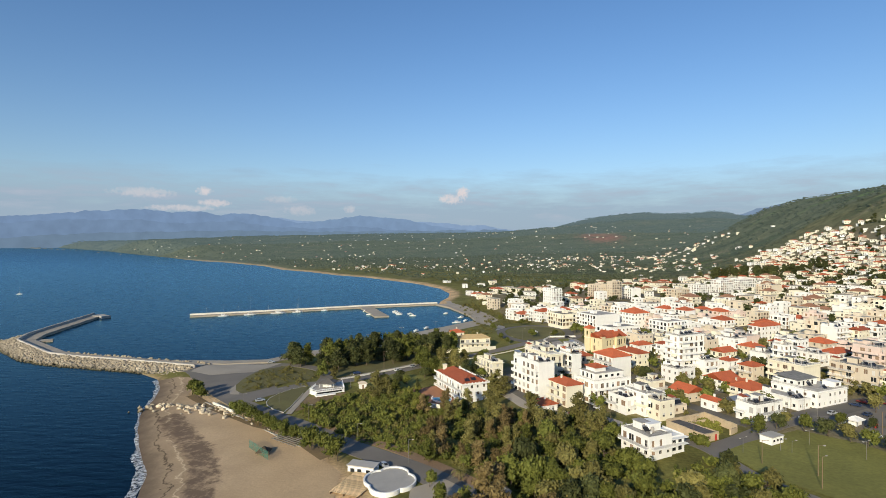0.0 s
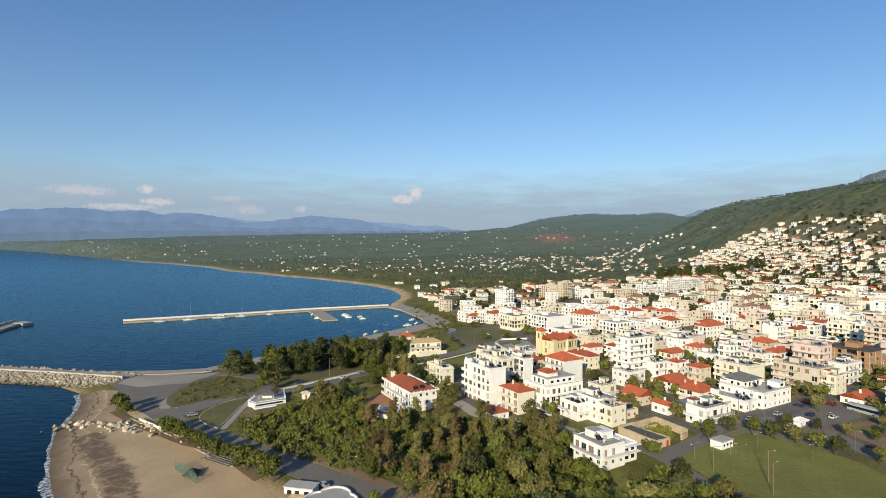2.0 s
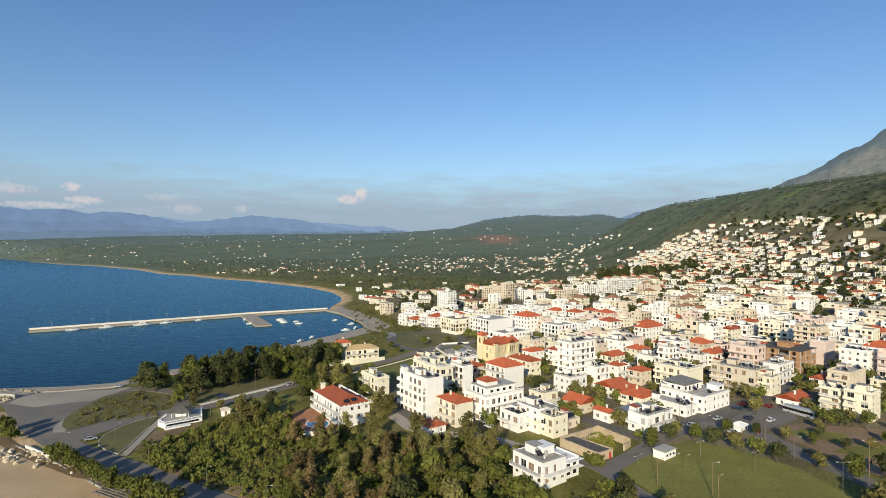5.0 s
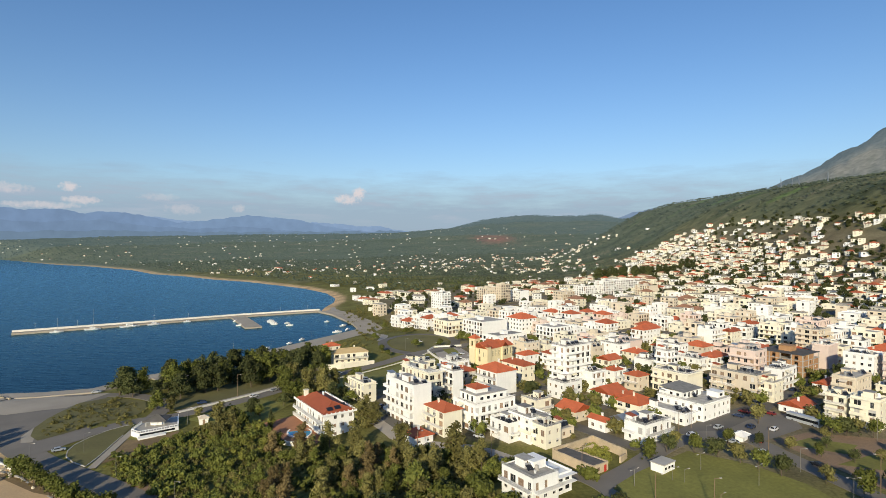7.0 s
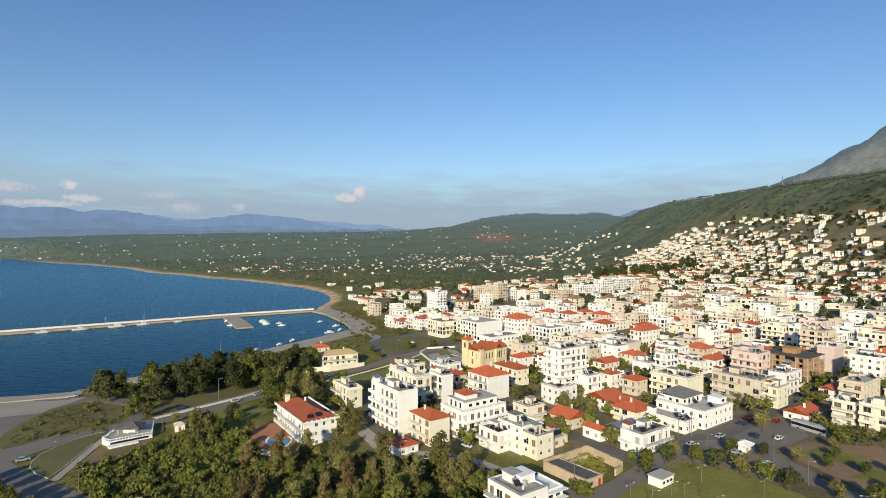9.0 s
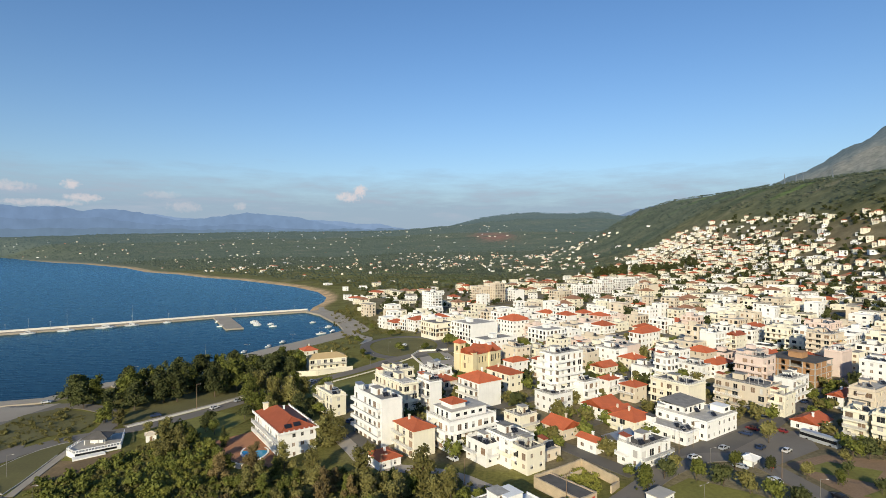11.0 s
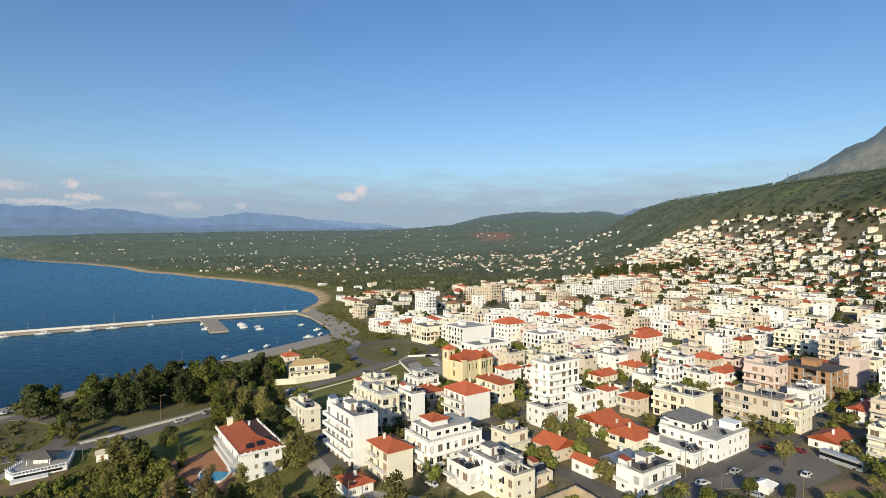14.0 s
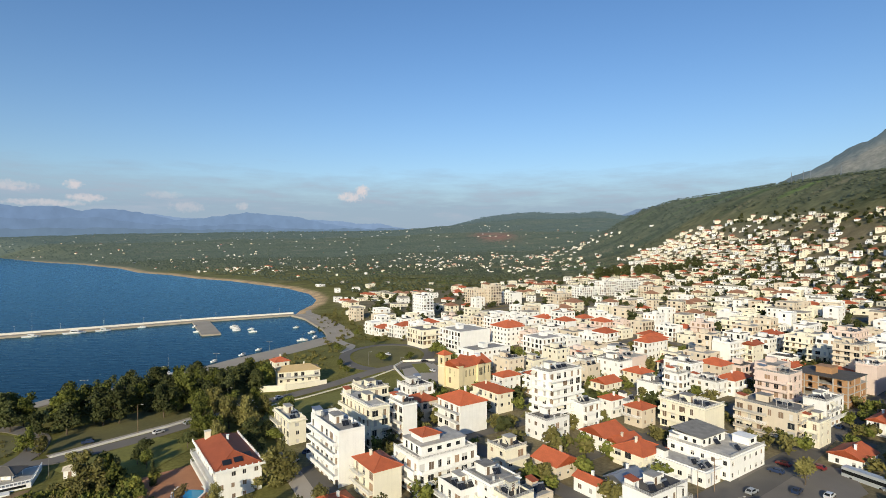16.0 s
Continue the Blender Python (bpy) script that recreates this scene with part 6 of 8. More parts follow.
def terrace_cafe():
    t = thing("terrace_cafe", pose(-68, 257, 3.6), "white raised cafe terrace with a dark-roofed pavilion", "cafe", "landmarks")
    base = [(0, 4), (4, 0.4), (16.2, 7), (12.3, 20.6), (0.7, 13)]
    b = bmesh.new()
    lo, hi = [b.verts.new((x, y, -2)) for x, y in base], [b.verts.new((x, y, 1.6)) for x, y in base]
    for i in range(5):
        b.faces.new((lo[i], lo[(i + 1) % 5], hi[(i + 1) % 5], hi[i]))
    b.faces.new(hi)
    part("platform", b, M_WHITE, t)
    f = bmesh.new()
    f.faces.new([f.verts.new((7 + (x - 7) * 0.94, 9 + (y - 9) * 0.94, 1.62)) for x, y in base])
    part("paving", f, M_CONC, t)
    for i in range(4):
        (ax, ay), (bx, by) = base[i - 1], base[i]
        n = max(3, int(math.hypot(bx - ax, by - ay) / 0.9))
        r = bmesh.new()
        for k in range(n):
            x, y = ax + (bx - ax) * (k + 0.5) / n, ay + (by - ay) * (k + 0.5) / n
            rod(r, (x, y, 1.6), (x, y, 2.35), 0.12, 5)
        rod(r, (ax, ay, 2.4), (bx, by, 2.4), 0.14, 5)
        part("balustrade", r, M_WHITE, t)
    for x in (3.8, 7.1, 10.4):
        for y in (8.5, 13.5):
            p = bmesh.new()
            rod(p, (x, y, 1.6), (x, y, 3.8), 0.14, 6)
            part("post", p, M_WHITE, t)
    part("roof", hip_roof(7.4, 6, 0.7, 1.5), M_DARKROOF, t, "dark hipped shingle roof", pose(3.4, 8, 3.8))
    part("lower_terrace", boxes((5.2, 0.9, -2, 14.6, 4.0, 0.5)), M_WHITE, t, at=pose(0, -1.2, 0, 0, 0, 0) @ pose(4, 0.4, 0, 0, 0, 28) @ pose(-5.2, -2.6, 0))
    part("window_band", boxes((0.3, -0.06, 0.55, 12.6, 0.0, 1.25)), M_GLASS, t, at=pose(4, 0.4, 0, 0, 0, 28.4))
    part("counter", boxes((5, 9.8, 1.6, 9.2, 12.6, 2.8)), M_WHITE, t)


terrace_cafe()
k = thing("garden_kiosk", pose(-45, 268, 4.3, 0, 0, 20), "small white garden kiosk with a pale roof", "kiosk")
part("wall", boxes((0, 0, -0.6, 3.4, 2.8, 2.2)), M_WHITE, k)
part("roof", hip_roof(3.4, 2.8, 0.4, 0.9), M_BEIGE, k, at=pose(0, 0, 2.2))
part("door", boxes((1.2, -0.05, -0.4, 2.1, 0.01, 1.6)), M_SHUT, k)


def beach_bar():
    t = thing("beach_bar", pose(-18.5, 164, 2.4), "white clover-shaped beach bar roof with a low parapet", "bar", "landmarks")
    pts = []
    for i in range(64):
        a = i * 6.2832 / 64
        r = 6.6 + 1.5 * abs(math.cos(2 * a + 0.4)) ** 0.7
        pts.append((r * math.cos(a) * 1.0, r * math.sin(a) * 1.18))
    b = bmesh.new()
    lo, hi = [b.verts.new((x, y, -1.2)) for x, y in pts], [b.verts.new((x, y, 2.3)) for x, y in pts]
    for i in range(64):
        b.faces.new((lo[i], lo[(i + 1) % 64], hi[(i + 1) % 64], hi[i]))
    part("wall", b, M_WHITE, t)
    f = bmesh.new()
    f.faces.new([f.verts.new((x * 0.96, y * 0.96, 1.8)) for x, y in pts])
    part("roof", f, M_CONC, t, "grey screed roof")
    r = bmesh.new()
    o, i_ = [r.verts.new((x, y, 2.3)) for x, y in pts], [r.verts.new((x * 0.94, y * 0.94, 2.3)) for x, y in pts]
    d = [r.verts.new((x * 0.94, y * 0.94, 1.75)) for x, y in pts]
    for i in range(64):
        j = (i + 1) % 64
        r.faces.new((o[i], o[j], i_[j], i_[i])), r.faces.new((i_[i], i_[j], d[j], d[i]))
    part("parapet", r, M_WHITE, t)
    k = thing("bar_kiosk", pose(-33, 173, 2.0, 0, 0, -16), "small white flat-roofed kiosk of the beach bar", "kiosk")
    part("wall", boxes((0, 0, -1, 9, 4.2, 3)), M_WHITE, k)
    part("roof", boxes((-0.3, -0.3, 3, 9.3, 4.5, 3.25)), M_CONC, k)
    for x in (1, 3.4, 6.4):
        part("window", boxes((x, -0.05, 0.9, x + 1.4, 0.01, 2.2)), M_GLASS, k)
    dk = thing("timber_deck", pose(-30.5, 171, hz(-30, 170) - 0.7, 0, 0, -20), "slatted timber deck in front of the bar", "deck")
    for i in range(24):
        part("plank", boxes((0, -i * 0.62, 1.2, 9.5, -i * 0.62 + 0.42, 1.3)), M_DECK, dk)
    part("frame", boxes((0.3, -14.6, 0, 0.5, 0.3, 1.2), (4.6, -14.6, 0, 4.8, 0.3, 1.2), (9, -14.6, 0, 9.2, 0.3, 1.2)), M_WOOD, dk)


beach_bar()


def ruin():
    t = thing("walled_yard", pose(0, 0, 8.2), "roofless stone yard with weathered beige walls", "ruin", "landmarks")
    def wall_run(a, b, top, name="wall"):
        pts = resample([a, b], 1.4)
        l, r = offsets(pts, 0.28), offsets(pts, -0.28)
        m, q = bmesh.new(), []
        rng = random.Random(int(a[0] * 10))
        for i in range(len(pts)):
            z = top + rng.uniform(-0.16, 0.12)
            q.append([m.verts.new(p) for p in ((*r[i], -1.5), (*l[i], -1.5), (*l[i], z), (*r[i], z))])
        for s, e in zip(q, q[1:]):
            for j in range(4):
                m.faces.new((s[j], s[(j + 1) % 4], e[(j + 1) % 4], e[j]))
        m.faces.new(q[0]), m.faces.new(q[-1][::-1])
        bmesh.ops.recalc_face_normals(m, faces=m.faces[:])
        part(name, m, M_OLDWALL, t)
    for a, b, top in (((79, 201), (97, 210), 3.0), ((97, 210), (101.8, 196), 2.9), ((101.8, 196), (98, 193), 2.0), ((79, 201), (86, 186.5), 2.7), ((86, 186.5), (92, 189.4), 2.6), ((92, 189.4), (89.8, 194), 2.6), ((89.8, 194), (84.5, 203.6), 2.4)):
        wall_run(a, b, top)
    rb = bmesh.new()
    hi = [rb.verts.new((*p, 2.3)) for p in ((79.6, 200.8), (86.2, 187.1), (91.5, 189.7), (84.4, 203))]
    lo = [rb.verts.new((v.co.x, v.co.y, 2.1)) for v in hi]
    rb.faces.new(hi), rb.faces.new(lo[::-1])
    for i in range(4):
        rb.faces.new((lo[i], lo[(i + 1) % 4], hi[(i + 1) % 4], hi[i]))
    bmesh.ops.recalc_face_normals(rb, faces=rb.faces[:])
    part("shed_roof", rb, M_DARKROOF, t, "sagging dark roof of the front shed")
    part("door", boxes((0, -0.04, -0.2, 1.0, 0.04, 1.9)), M_RED, t, "red door", pose(90.4, 188.25, 0, 0, 0, 25.8))
    part("window", boxes((0, -0.04, 0.7, 0.9, 0.04, 1.7)), M_SHUT, t, at=pose(87.6, 186.9, 0, 0, 0, 25.8))
    part("inner_wall", boxes((0, 0, -1, 9, 0.4, 1.5)), M_OLDWALL, t, at=pose(87.5, 202, 0, 0, 0, 26))


ruin()
h = thing("pump_house", pose(106.2, 182.2, 8.4, 0, 0, 27), "small white flat-roofed hut by the field", "hut")
part("wall", boxes((0, 0, -1, 6.2, 4.2, 2.7)), M_WHITE, h)
part("roof", boxes((-0.25, -0.25, 2.7, 6.45, 4.45, 2.9)), M_CONC, h)
for x in (0.8, 2.6, 4.4):
    part("window", boxes((x, -0.04, 1.2, x + 0.9, 0.01, 1.9)), M_GLASS, h)

# ---- the rest of the town, lot by lot along its street grid ----
KEEP_FREE = [(92, 345, 14, 16), (118, 172, 24, 30), (93, 199, 11, 15), (160, 208, 24, 22), (66, 420, 30, 32), (250, 282, 12, 13), (190, 176, 30, 24),
             (70, 180, 14, 14), (6, 257, 12, 22), (30, 345, 26, 24), (75, 375, 16, 22), (30, 375, 20, 14), (120, 160, 40, 18)]


NEAR_TOWN = [(15, 205), (15, 305), (60, 306), (130, 292), (176, 306), (222, 300), (262, 290), (262, 190), (100, 190)]


def free_lot(x, y, hw, hd, gap=1.2):
    for fx, fy, fw, fd in FOOT + KEEP_FREE:
        dx, dy = x - fx, y - fy
        a, b = dx * EX[0] + dy * EX[1], dx * EY[0] + dy * EY[1]
        if abs(a) < hw + fw + gap and abs(b) < hd + fd + gap:
            return False
    return True


def far_house(w, d, h, storeys, roof, wall, seed):
    """A small plain house for the slopes: walls with their openings in one mesh, and a roof."""
    rng = random.Random(seed)
    bm = bmesh.new()
    fh = h / storeys
    dark = []
    for o, u, nv, length in (((0, 0, 0), (1, 0, 0), (0, -1, 0), w), ((0, d, 0), (0, -1, 0), (-1, 0, 0), d), ((w, 0, 0), (0, 1, 0), (1, 0, 0), d), ((w, d, 0), (-1, 0, 0), (0, 1, 0), w)):
        holes, k = [], max(1, int(length / 4.6))
        for f in range(storeys if nv[0] < 0 or nv[1] < 0 else 0):
            for i in range(k):
                c, ww = (i + 0.5) * length / k, rng.choice((1.4, 1.8, 2.3))
                holes.append((round(c - ww / 2, 2), round(c + ww / 2, 2), round(f * fh + rng.choice((0.3, 0.9)), 2), round(f * fh + 2.25, 2)))
        facade(bm, o, u, nv, length, -3, h, holes, 0.3)
        o, u, nv = Vector(o), Vector(u), Vector(nv)
        for a, b, c, e in holes:
            q = [bm.verts.new(o + u * p + Vector((0, 0, z)) - nv * 0.3) for p, z in ((a, c), (b, c), (b, e), (a, e))]
            bm.faces.new(q).material_index = rng.choice((1, 1, 2, 3))
        if rng.random() < 0.5 and storeys > 1:
            for f in range(1, storeys):
                p0, p1 = o + u * 0.3, o + u * (length - 0.3)
                vs = [p0, p1, p1 + nv * 1.2, p0 + nv * 1.2]
                lo = [bm.verts.new(v + Vector((0, 0, f * fh - 0.15))) for v in vs]
                hi = [bm.verts.new(v + Vector((0, 0, f * fh + 0.75))) for v in vs]
                for i in range(4):
                    bm.faces.new((lo[i], lo[(i + 1) % 4], hi[(i + 1) % 4], hi[i]))
                bm.faces.new(lo[::-1])
                bm.faces.new([bm.verts.new(v + Vector((0, 0, f * fh))) for v in vs])
    ob = new("house", mesh_of(bm, WALLS[wall], M_GLASS, M_SHUT, M_SHUTW))
    tagged(ob, "small %s plastered house with a %s roof" % (WORDS[wall], "red-tiled" if roof == "hip" else "flat"), "building", "houses on the slope")
    if roof == "hip":
        part("roof", hip_roof(w, d, 0.5), M_OLDTILE if seed % 4 else M_TILE, ob, "red clay-tiled roof", pose(0, 0, h))
    else:
        rb = boxes((0.01, 0.01, h - 0.2, w - 0.01, d - 0.01, h + 0.05), (0, 0, h, w, 0.2, h + 0.6), (0, d - 0.2, h, w, d, h + 0.6), (0, 0.2, h, 0.2, d - 0.2, h + 0.6), (w - 0.2, 0.2, h, w, d - 0.2, h + 0.6))
        part("roof", rb, M_FLATROOF if seed % 2 else WALLS[wall], ob, "flat roof with a low parapet")
    return ob


rng = random.Random(11)
PROTO = []
for k in range(30):
    st = rng.choice((1, 2, 2, 3, 3, 4))
    PROTO.append((far_house(rng.uniform(8, 13), rng.uniform(8, 14), st * 3.0, st, "hip" if k % 5 < 2 and k % 3 and st < 4 else "flat", rng.choice(("white", "white", "white", "cream", "cream", "cream", "beige")), k), st))
FARM = {"v": [], "f": [], "m": [], "n": 0}
MATS = [M_WHITE, M_CREAM, M_BEIGE, M_PINK, M_GLASS, M_TILE, M_FLATROOF, M_OLDTILE, M_SHUT, M_SHUTW]


def bake(ob):
    """Vertices, faces and material numbers of a house and its roof."""
    V, F, K = [], [], []
    for o in (ob, *ob.children):
        base, lift = len(V), o.matrix_basis.translation.z if o.parent else 0
        V += [(v.co.x, v.co.y, v.co.z + lift) for v in o.data.vertices]
        for p in o.data.polygons:
            F.append([base + i for i in p.vertices])
            K.append(MATS.index(o.data.materials[min(p.material_index, len(o.data.materials) - 1)]))
    return np.array(V), F, K


BAKED = [(bake(ob), st) for ob, st in PROTO]
for ob, st in PROTO:
    for c in list(ob.children) + [ob]:
        bpy.data.objects.remove(c)


def place_far(x, y, rot, low=False, z=None, size=1.0):
    """Adds one of the small houses to the mass of the distant town."""
    (V, F, K), st = rng.choice([p for p in BAKED if p[1] <= 2] if low else BAKED)
    z = (hz(x, y) if z is None else z) + 0.1
    c, s, k = math.cos(radians(rot)), math.sin(radians(rot)), size * rng.uniform(0.85, 1.15)
    W = np.column_stack([x + (V[:, 0] * c - V[:, 1] * s) * k, y + (V[:, 0] * s + V[:, 1] * c) * k, z + V[:, 2] * min(1.0, size * 1.1)])
    n = FARM["n"]
    FARM["v"].append(W)
    FARM["f"] += [[n + i for i in q] for q in F]
    FARM["m"] += K
    FARM["n"] += len(W)


count = 0
for i in range(-14, 62):
    for j in range(-12, 78):
        a = i * 15.0 + (i // 3) * 7.0 + rng.uniform(-1.5, 1.5)
        b = j * 15.5 + (j // 2) * 5.5 + rng.uniform(-1.5, 1.5)
        x, y = 100 + a * EX[0] + b * EY[0], 250 + a * EX[1] + b * EY[1]
        if y < 150 or y > 1400 or x < 10 or x > 1000:
            continue
        r = math.hypot(x - 30, y - 60)
        az = math.degrees(math.atan2(x - 42, y - 84))
        if az > 60 or float(in_town(np.array([x]), np.array([y]))[0]) < 0.5:
            continue
        u = (x - 150) * 0.940 - y * 0.342
        lowrise = u > 120 or y > 620
        dens = 0.87 if not lowrise else (0.88 - 0.45 * max(0.0, (u - 240) / 110) if u > 120 else 0.62)
        if y > 560 and u < -60:
            dens = 0.35
        if u > 215:
            dens *= min(1.0, max(0.3, 0.8 + 0.5 * float(bumps(x, y, 130, 61))))
        if rng.random() > dens:
            continue
        w, d = rng.uniform(9, 13.5), rng.uniform(9, 14)
        if inside(x, y, NEAR_TOWN):
            w, d = 7.0, 7.5
            if rng.random() < 0.45:
                continue
        if not free_lot(x, y, w / 2, d / 2):
            continue
        cx, cy = x - EX[0] * w / 2 - EY[0] * d / 2, y - EX[1] * w / 2 - EY[1] * d / 2
        z = min(hz(cx, cy), hz(x, y))
        if r < 470:
            st = rng.choice((1, 2, 2, 3, 3, 4)) if x < 330 else rng.choice((1, 2, 2, 3))
            st = 1 if inside(x, y, NEAR_TOWN) else st
            count += 1
            house(cx, cy, z, w, d, st * 3.0, st, rng.choice(("flat", "dark", "dark", "flat", "hip")) if st < 4 else "flat", rng.choice(("white", "white", "white", "cream", "cream", "beige", "pink")), 100 + count,
                  near=r < 330, name="house" if st < 3 else "apartment_house")
        else:
            if rng.random() < 0.12 and not lowrise:
                continue
            place_far(cx, cy, ROT + (rng.uniform(-30, 30) if u > 120 else rng.choice((0, 0, 0, 8))), lowrise, size=rng.uniform(0.62, 0.86) if u > 120 else 0.95)
            if u > 120 and rng.random() < (0.85 if u < 260 else 0.45):
                place_far(cx + rng.uniform(-10, 10), cy + rng.uniform(6, 10), ROT + rng.uniform(-30, 30), True, size=rng.uniform(0.5, 0.75))

# villages and farms out on the plain and along the far slopes
for k in range(760):
    if k < 300:
        cx, cy = rng.choice(((500, 1270), (400, 1900), (620, 1500), (-150, 1500), (520, 1750), (760, 1750), (250, 1500)))
        x, y = cx + rng.gauss(0, 90), cy + rng.gauss(0, 60)
    else:
        r, a = 900 + 2900 * rng.random() ** 0.8, radians(rng.uniform(-32, 34))
        x, y = r * math.sin(a), r * math.cos(a)
    if float(shore_distance(np.array([x]), np.array([y]))[0]) < 60 or (x - 150) * 0.94 - y * 0.342 > 60 and rng.random() < 0.6:
        continue
    place_far(x, y, rng.uniform(0, 90), True, size=0.6 if math.hypot(x, y) < 1500 else 0.66)
# a few beach houses by the bay
for x, y in ((40, 742), (66, 735), (92, 748), (120, 760), (20, 900), (45, 905), (70, 950), (-10, 1010), (30, 1060)):
    place_far(x, y, rng.uniform(0, 40), True)

me = bpy.data.meshes.new("distant_houses")
me.from_pydata(np.vstack(FARM["v"]).tolist(), [], FARM["f"])
for m in MATS:
    me.materials.append(m)
me.polygons.foreach_set("material_index", FARM["m"])
me.update()
tagged(new("distant_houses", me), "white and cream houses massed up the hillside", "houses", kind="stuff")

# ---- trees and scrub ----
def leaf_cloud(lobes, count, leaf, seed, core=0.7):
    """A crown of many small leaf sprays round a few uneven masses."""
    rng = np.random.RandomState(seed)
    verts, faces = [], []
    vol = np.array([l[3] * l[4] for l in lobes]); vol = vol / vol.sum()
    for l in lobes:
        if core:
            bm = bmesh.new()
            if count > 130:
                bmesh.ops.create_icosphere(bm, subdivisions=1, radius=1)
            else:
                tips = [bm.verts.new(Vector(p) * 1.15) for p in ((1, 0, 0), (0, 1, 0), (-1, 0, 0), (0, -1, 0), (0, 0, 1), (0, 0, -1))]
                for i in range(4):
                    bm.faces.new((tips[i], tips[(i + 1) % 4], tips[4])), bm.faces.new((tips[(i + 1) % 4], tips[i], tips[5]))
                bm.verts.index_update()
            base = len(verts)
            for v in bm.verts:
                k = core * rng.uniform(0.75, 1.1)
                verts.append((l[0] + v.co.x * l[3] * k, l[1] + v.co.y * l[3] * k, l[2] + v.co.z * l[4] * k))
            faces += [tuple(base + v.index for v in f.verts) for f in bm.faces]
            bm.free()
    for i in rng.choice(len(lobes), count, p=vol):
        l = lobes[i]
        n = rng.normal(size=3); n /= np.linalg.norm(n)
        if n[2] < -0.55:
            n[2] *= -1
        k = rng.uniform(0.68, 1.12) if rng.rand() < 0.9 else rng.uniform(1.1, 1.3)
        p = np.array([l[0], l[1], l[2]]) + n * np.array([l[3], l[3], l[4]]) * k
        d = n + rng.normal(size=3) * 0.55; d /= np.linalg.norm(d)
        t = np.cross(d, rng.normal(size=3)); t /= np.linalg.norm(t)
        s = np.cross(d, t)
        a, b = leaf * rng.uniform(0.6, 1.3), leaf * rng.uniform(0.35, 0.8)
        base = len(verts)
        tip = d * leaf * 0.35
        for q in (p - t * a, p - s * b + tip, p + t * a, p + s * b - tip * 0.4):
            verts.append(tuple(q))
        faces.append((base, base + 1, base + 2)), faces.append((base, base + 2, base + 3))
    me = bpy.data.meshes.new("crown")
    me.from_pydata(verts, [], faces)
    return me


def trunk_mesh(h, r, limbs, seed, lean=0.0):
    rng = random.Random(seed)
    bm = bmesh.new()
    p, q = Vector((0, 0, -0.5)), Vector((lean, lean * 0.5, h))
    mid = p.lerp(q, 0.5) + Vector((rng.uniform(-0.3, 0.3), rng.uniform(-0.3, 0.3), 0))
    rod(bm, p, mid, r, 7, r * 0.75)
    rod(bm, mid, q, r * 0.75, 7, r * 0.5)
    for k in range(limbs):
        a = k * 6.28 / limbs + rng.uniform(-0.4, 0.4)
        s = mid.lerp(q, rng.uniform(0.3, 0.95))
        e = s + Vector((math.cos(a), math.sin(a), rng.uniform(0.5, 1.0))) * h * rng.uniform(0.35, 0.6)
        rod(bm, s, e, r * 0.42, 5, r * 0.15)
    return mesh_of(bm, M_BARK)


def lobes_for(kind, rng):
    L = []
    if kind == "pine":
        for k in range(12):
            a, rr = rng.uniform(0, 6.28), rng.uniform(0.5, 3.4)
            L.append((math.cos(a) * rr, math.sin(a) * rr, 2.8 + 8.2 * (k + rng.random()) / 12 - rr * 0.3, rng.uniform(1.5, 2.6), rng.uniform(1.3, 2.2)))
    elif kind == "tall":
        for k in range(11):
            z = 2.0 + 8.8 * k / 10
            a, rr = rng.uniform(0, 6.28), rng.uniform(0.6, 3.0) * (1.2 - k / 16)
            L.append((math.cos(a) * rr, math.sin(a) * rr, z, rng.uniform(1.5, 2.5) * (1.2 - k / 24), rng.uniform(1.2, 1.9)))
    elif kind == "round":
        for k in range(8):
            a, rr = rng.uniform(0, 6.28), rng.uniform(0.3, 2.0)
            L.append((math.cos(a) * rr, math.sin(a) * rr, rng.uniform(2.8, 5.6) - rr * 0.35, rng.uniform(1.2, 1.9), rng.uniform(1.1, 1.6)))
    elif kind == "shrub":
        for k in range(6):
            a, rr = rng.uniform(0, 6.28), rng.uniform(0.2, 1.3)
            L.append((math.cos(a) * rr, math.sin(a) * rr, rng.uniform(0.4, 1.5), rng.uniform(0.6, 1.1), rng.uniform(0.6, 1.1)))
    elif kind == "cypress":
        for k in range(9):
            L.append((rng.uniform(-.15, .15), rng.uniform(-.15, .15), 0.8 + k * 0.85, 0.85 * (1 - (k / 10) ** 2) + 0.1, 0.9))
    return L


TREES = {}
SPEC = {"pine": (5.5, 0.32, 6, 1150, 0.46, "dark-green pine with a broad uneven crown", "tree"),
        "tall": (6.0, 0.22, 5, 900, 0.46, "tall slender eucalyptus with drooping foliage", "tree"),
        "round": (2.6, 0.2, 5, 640, 0.41, "bushy broadleaf tree with a rounded crown", "tree"),
        "shrub": (0.7, 0.08, 3, 330, 0.29, "low wild shrub of the scrubland", "shrub"),
        "cypress": (2.0, 0.14, 0, 700, 0.28, "slim dark green cypress tree", "tree")}


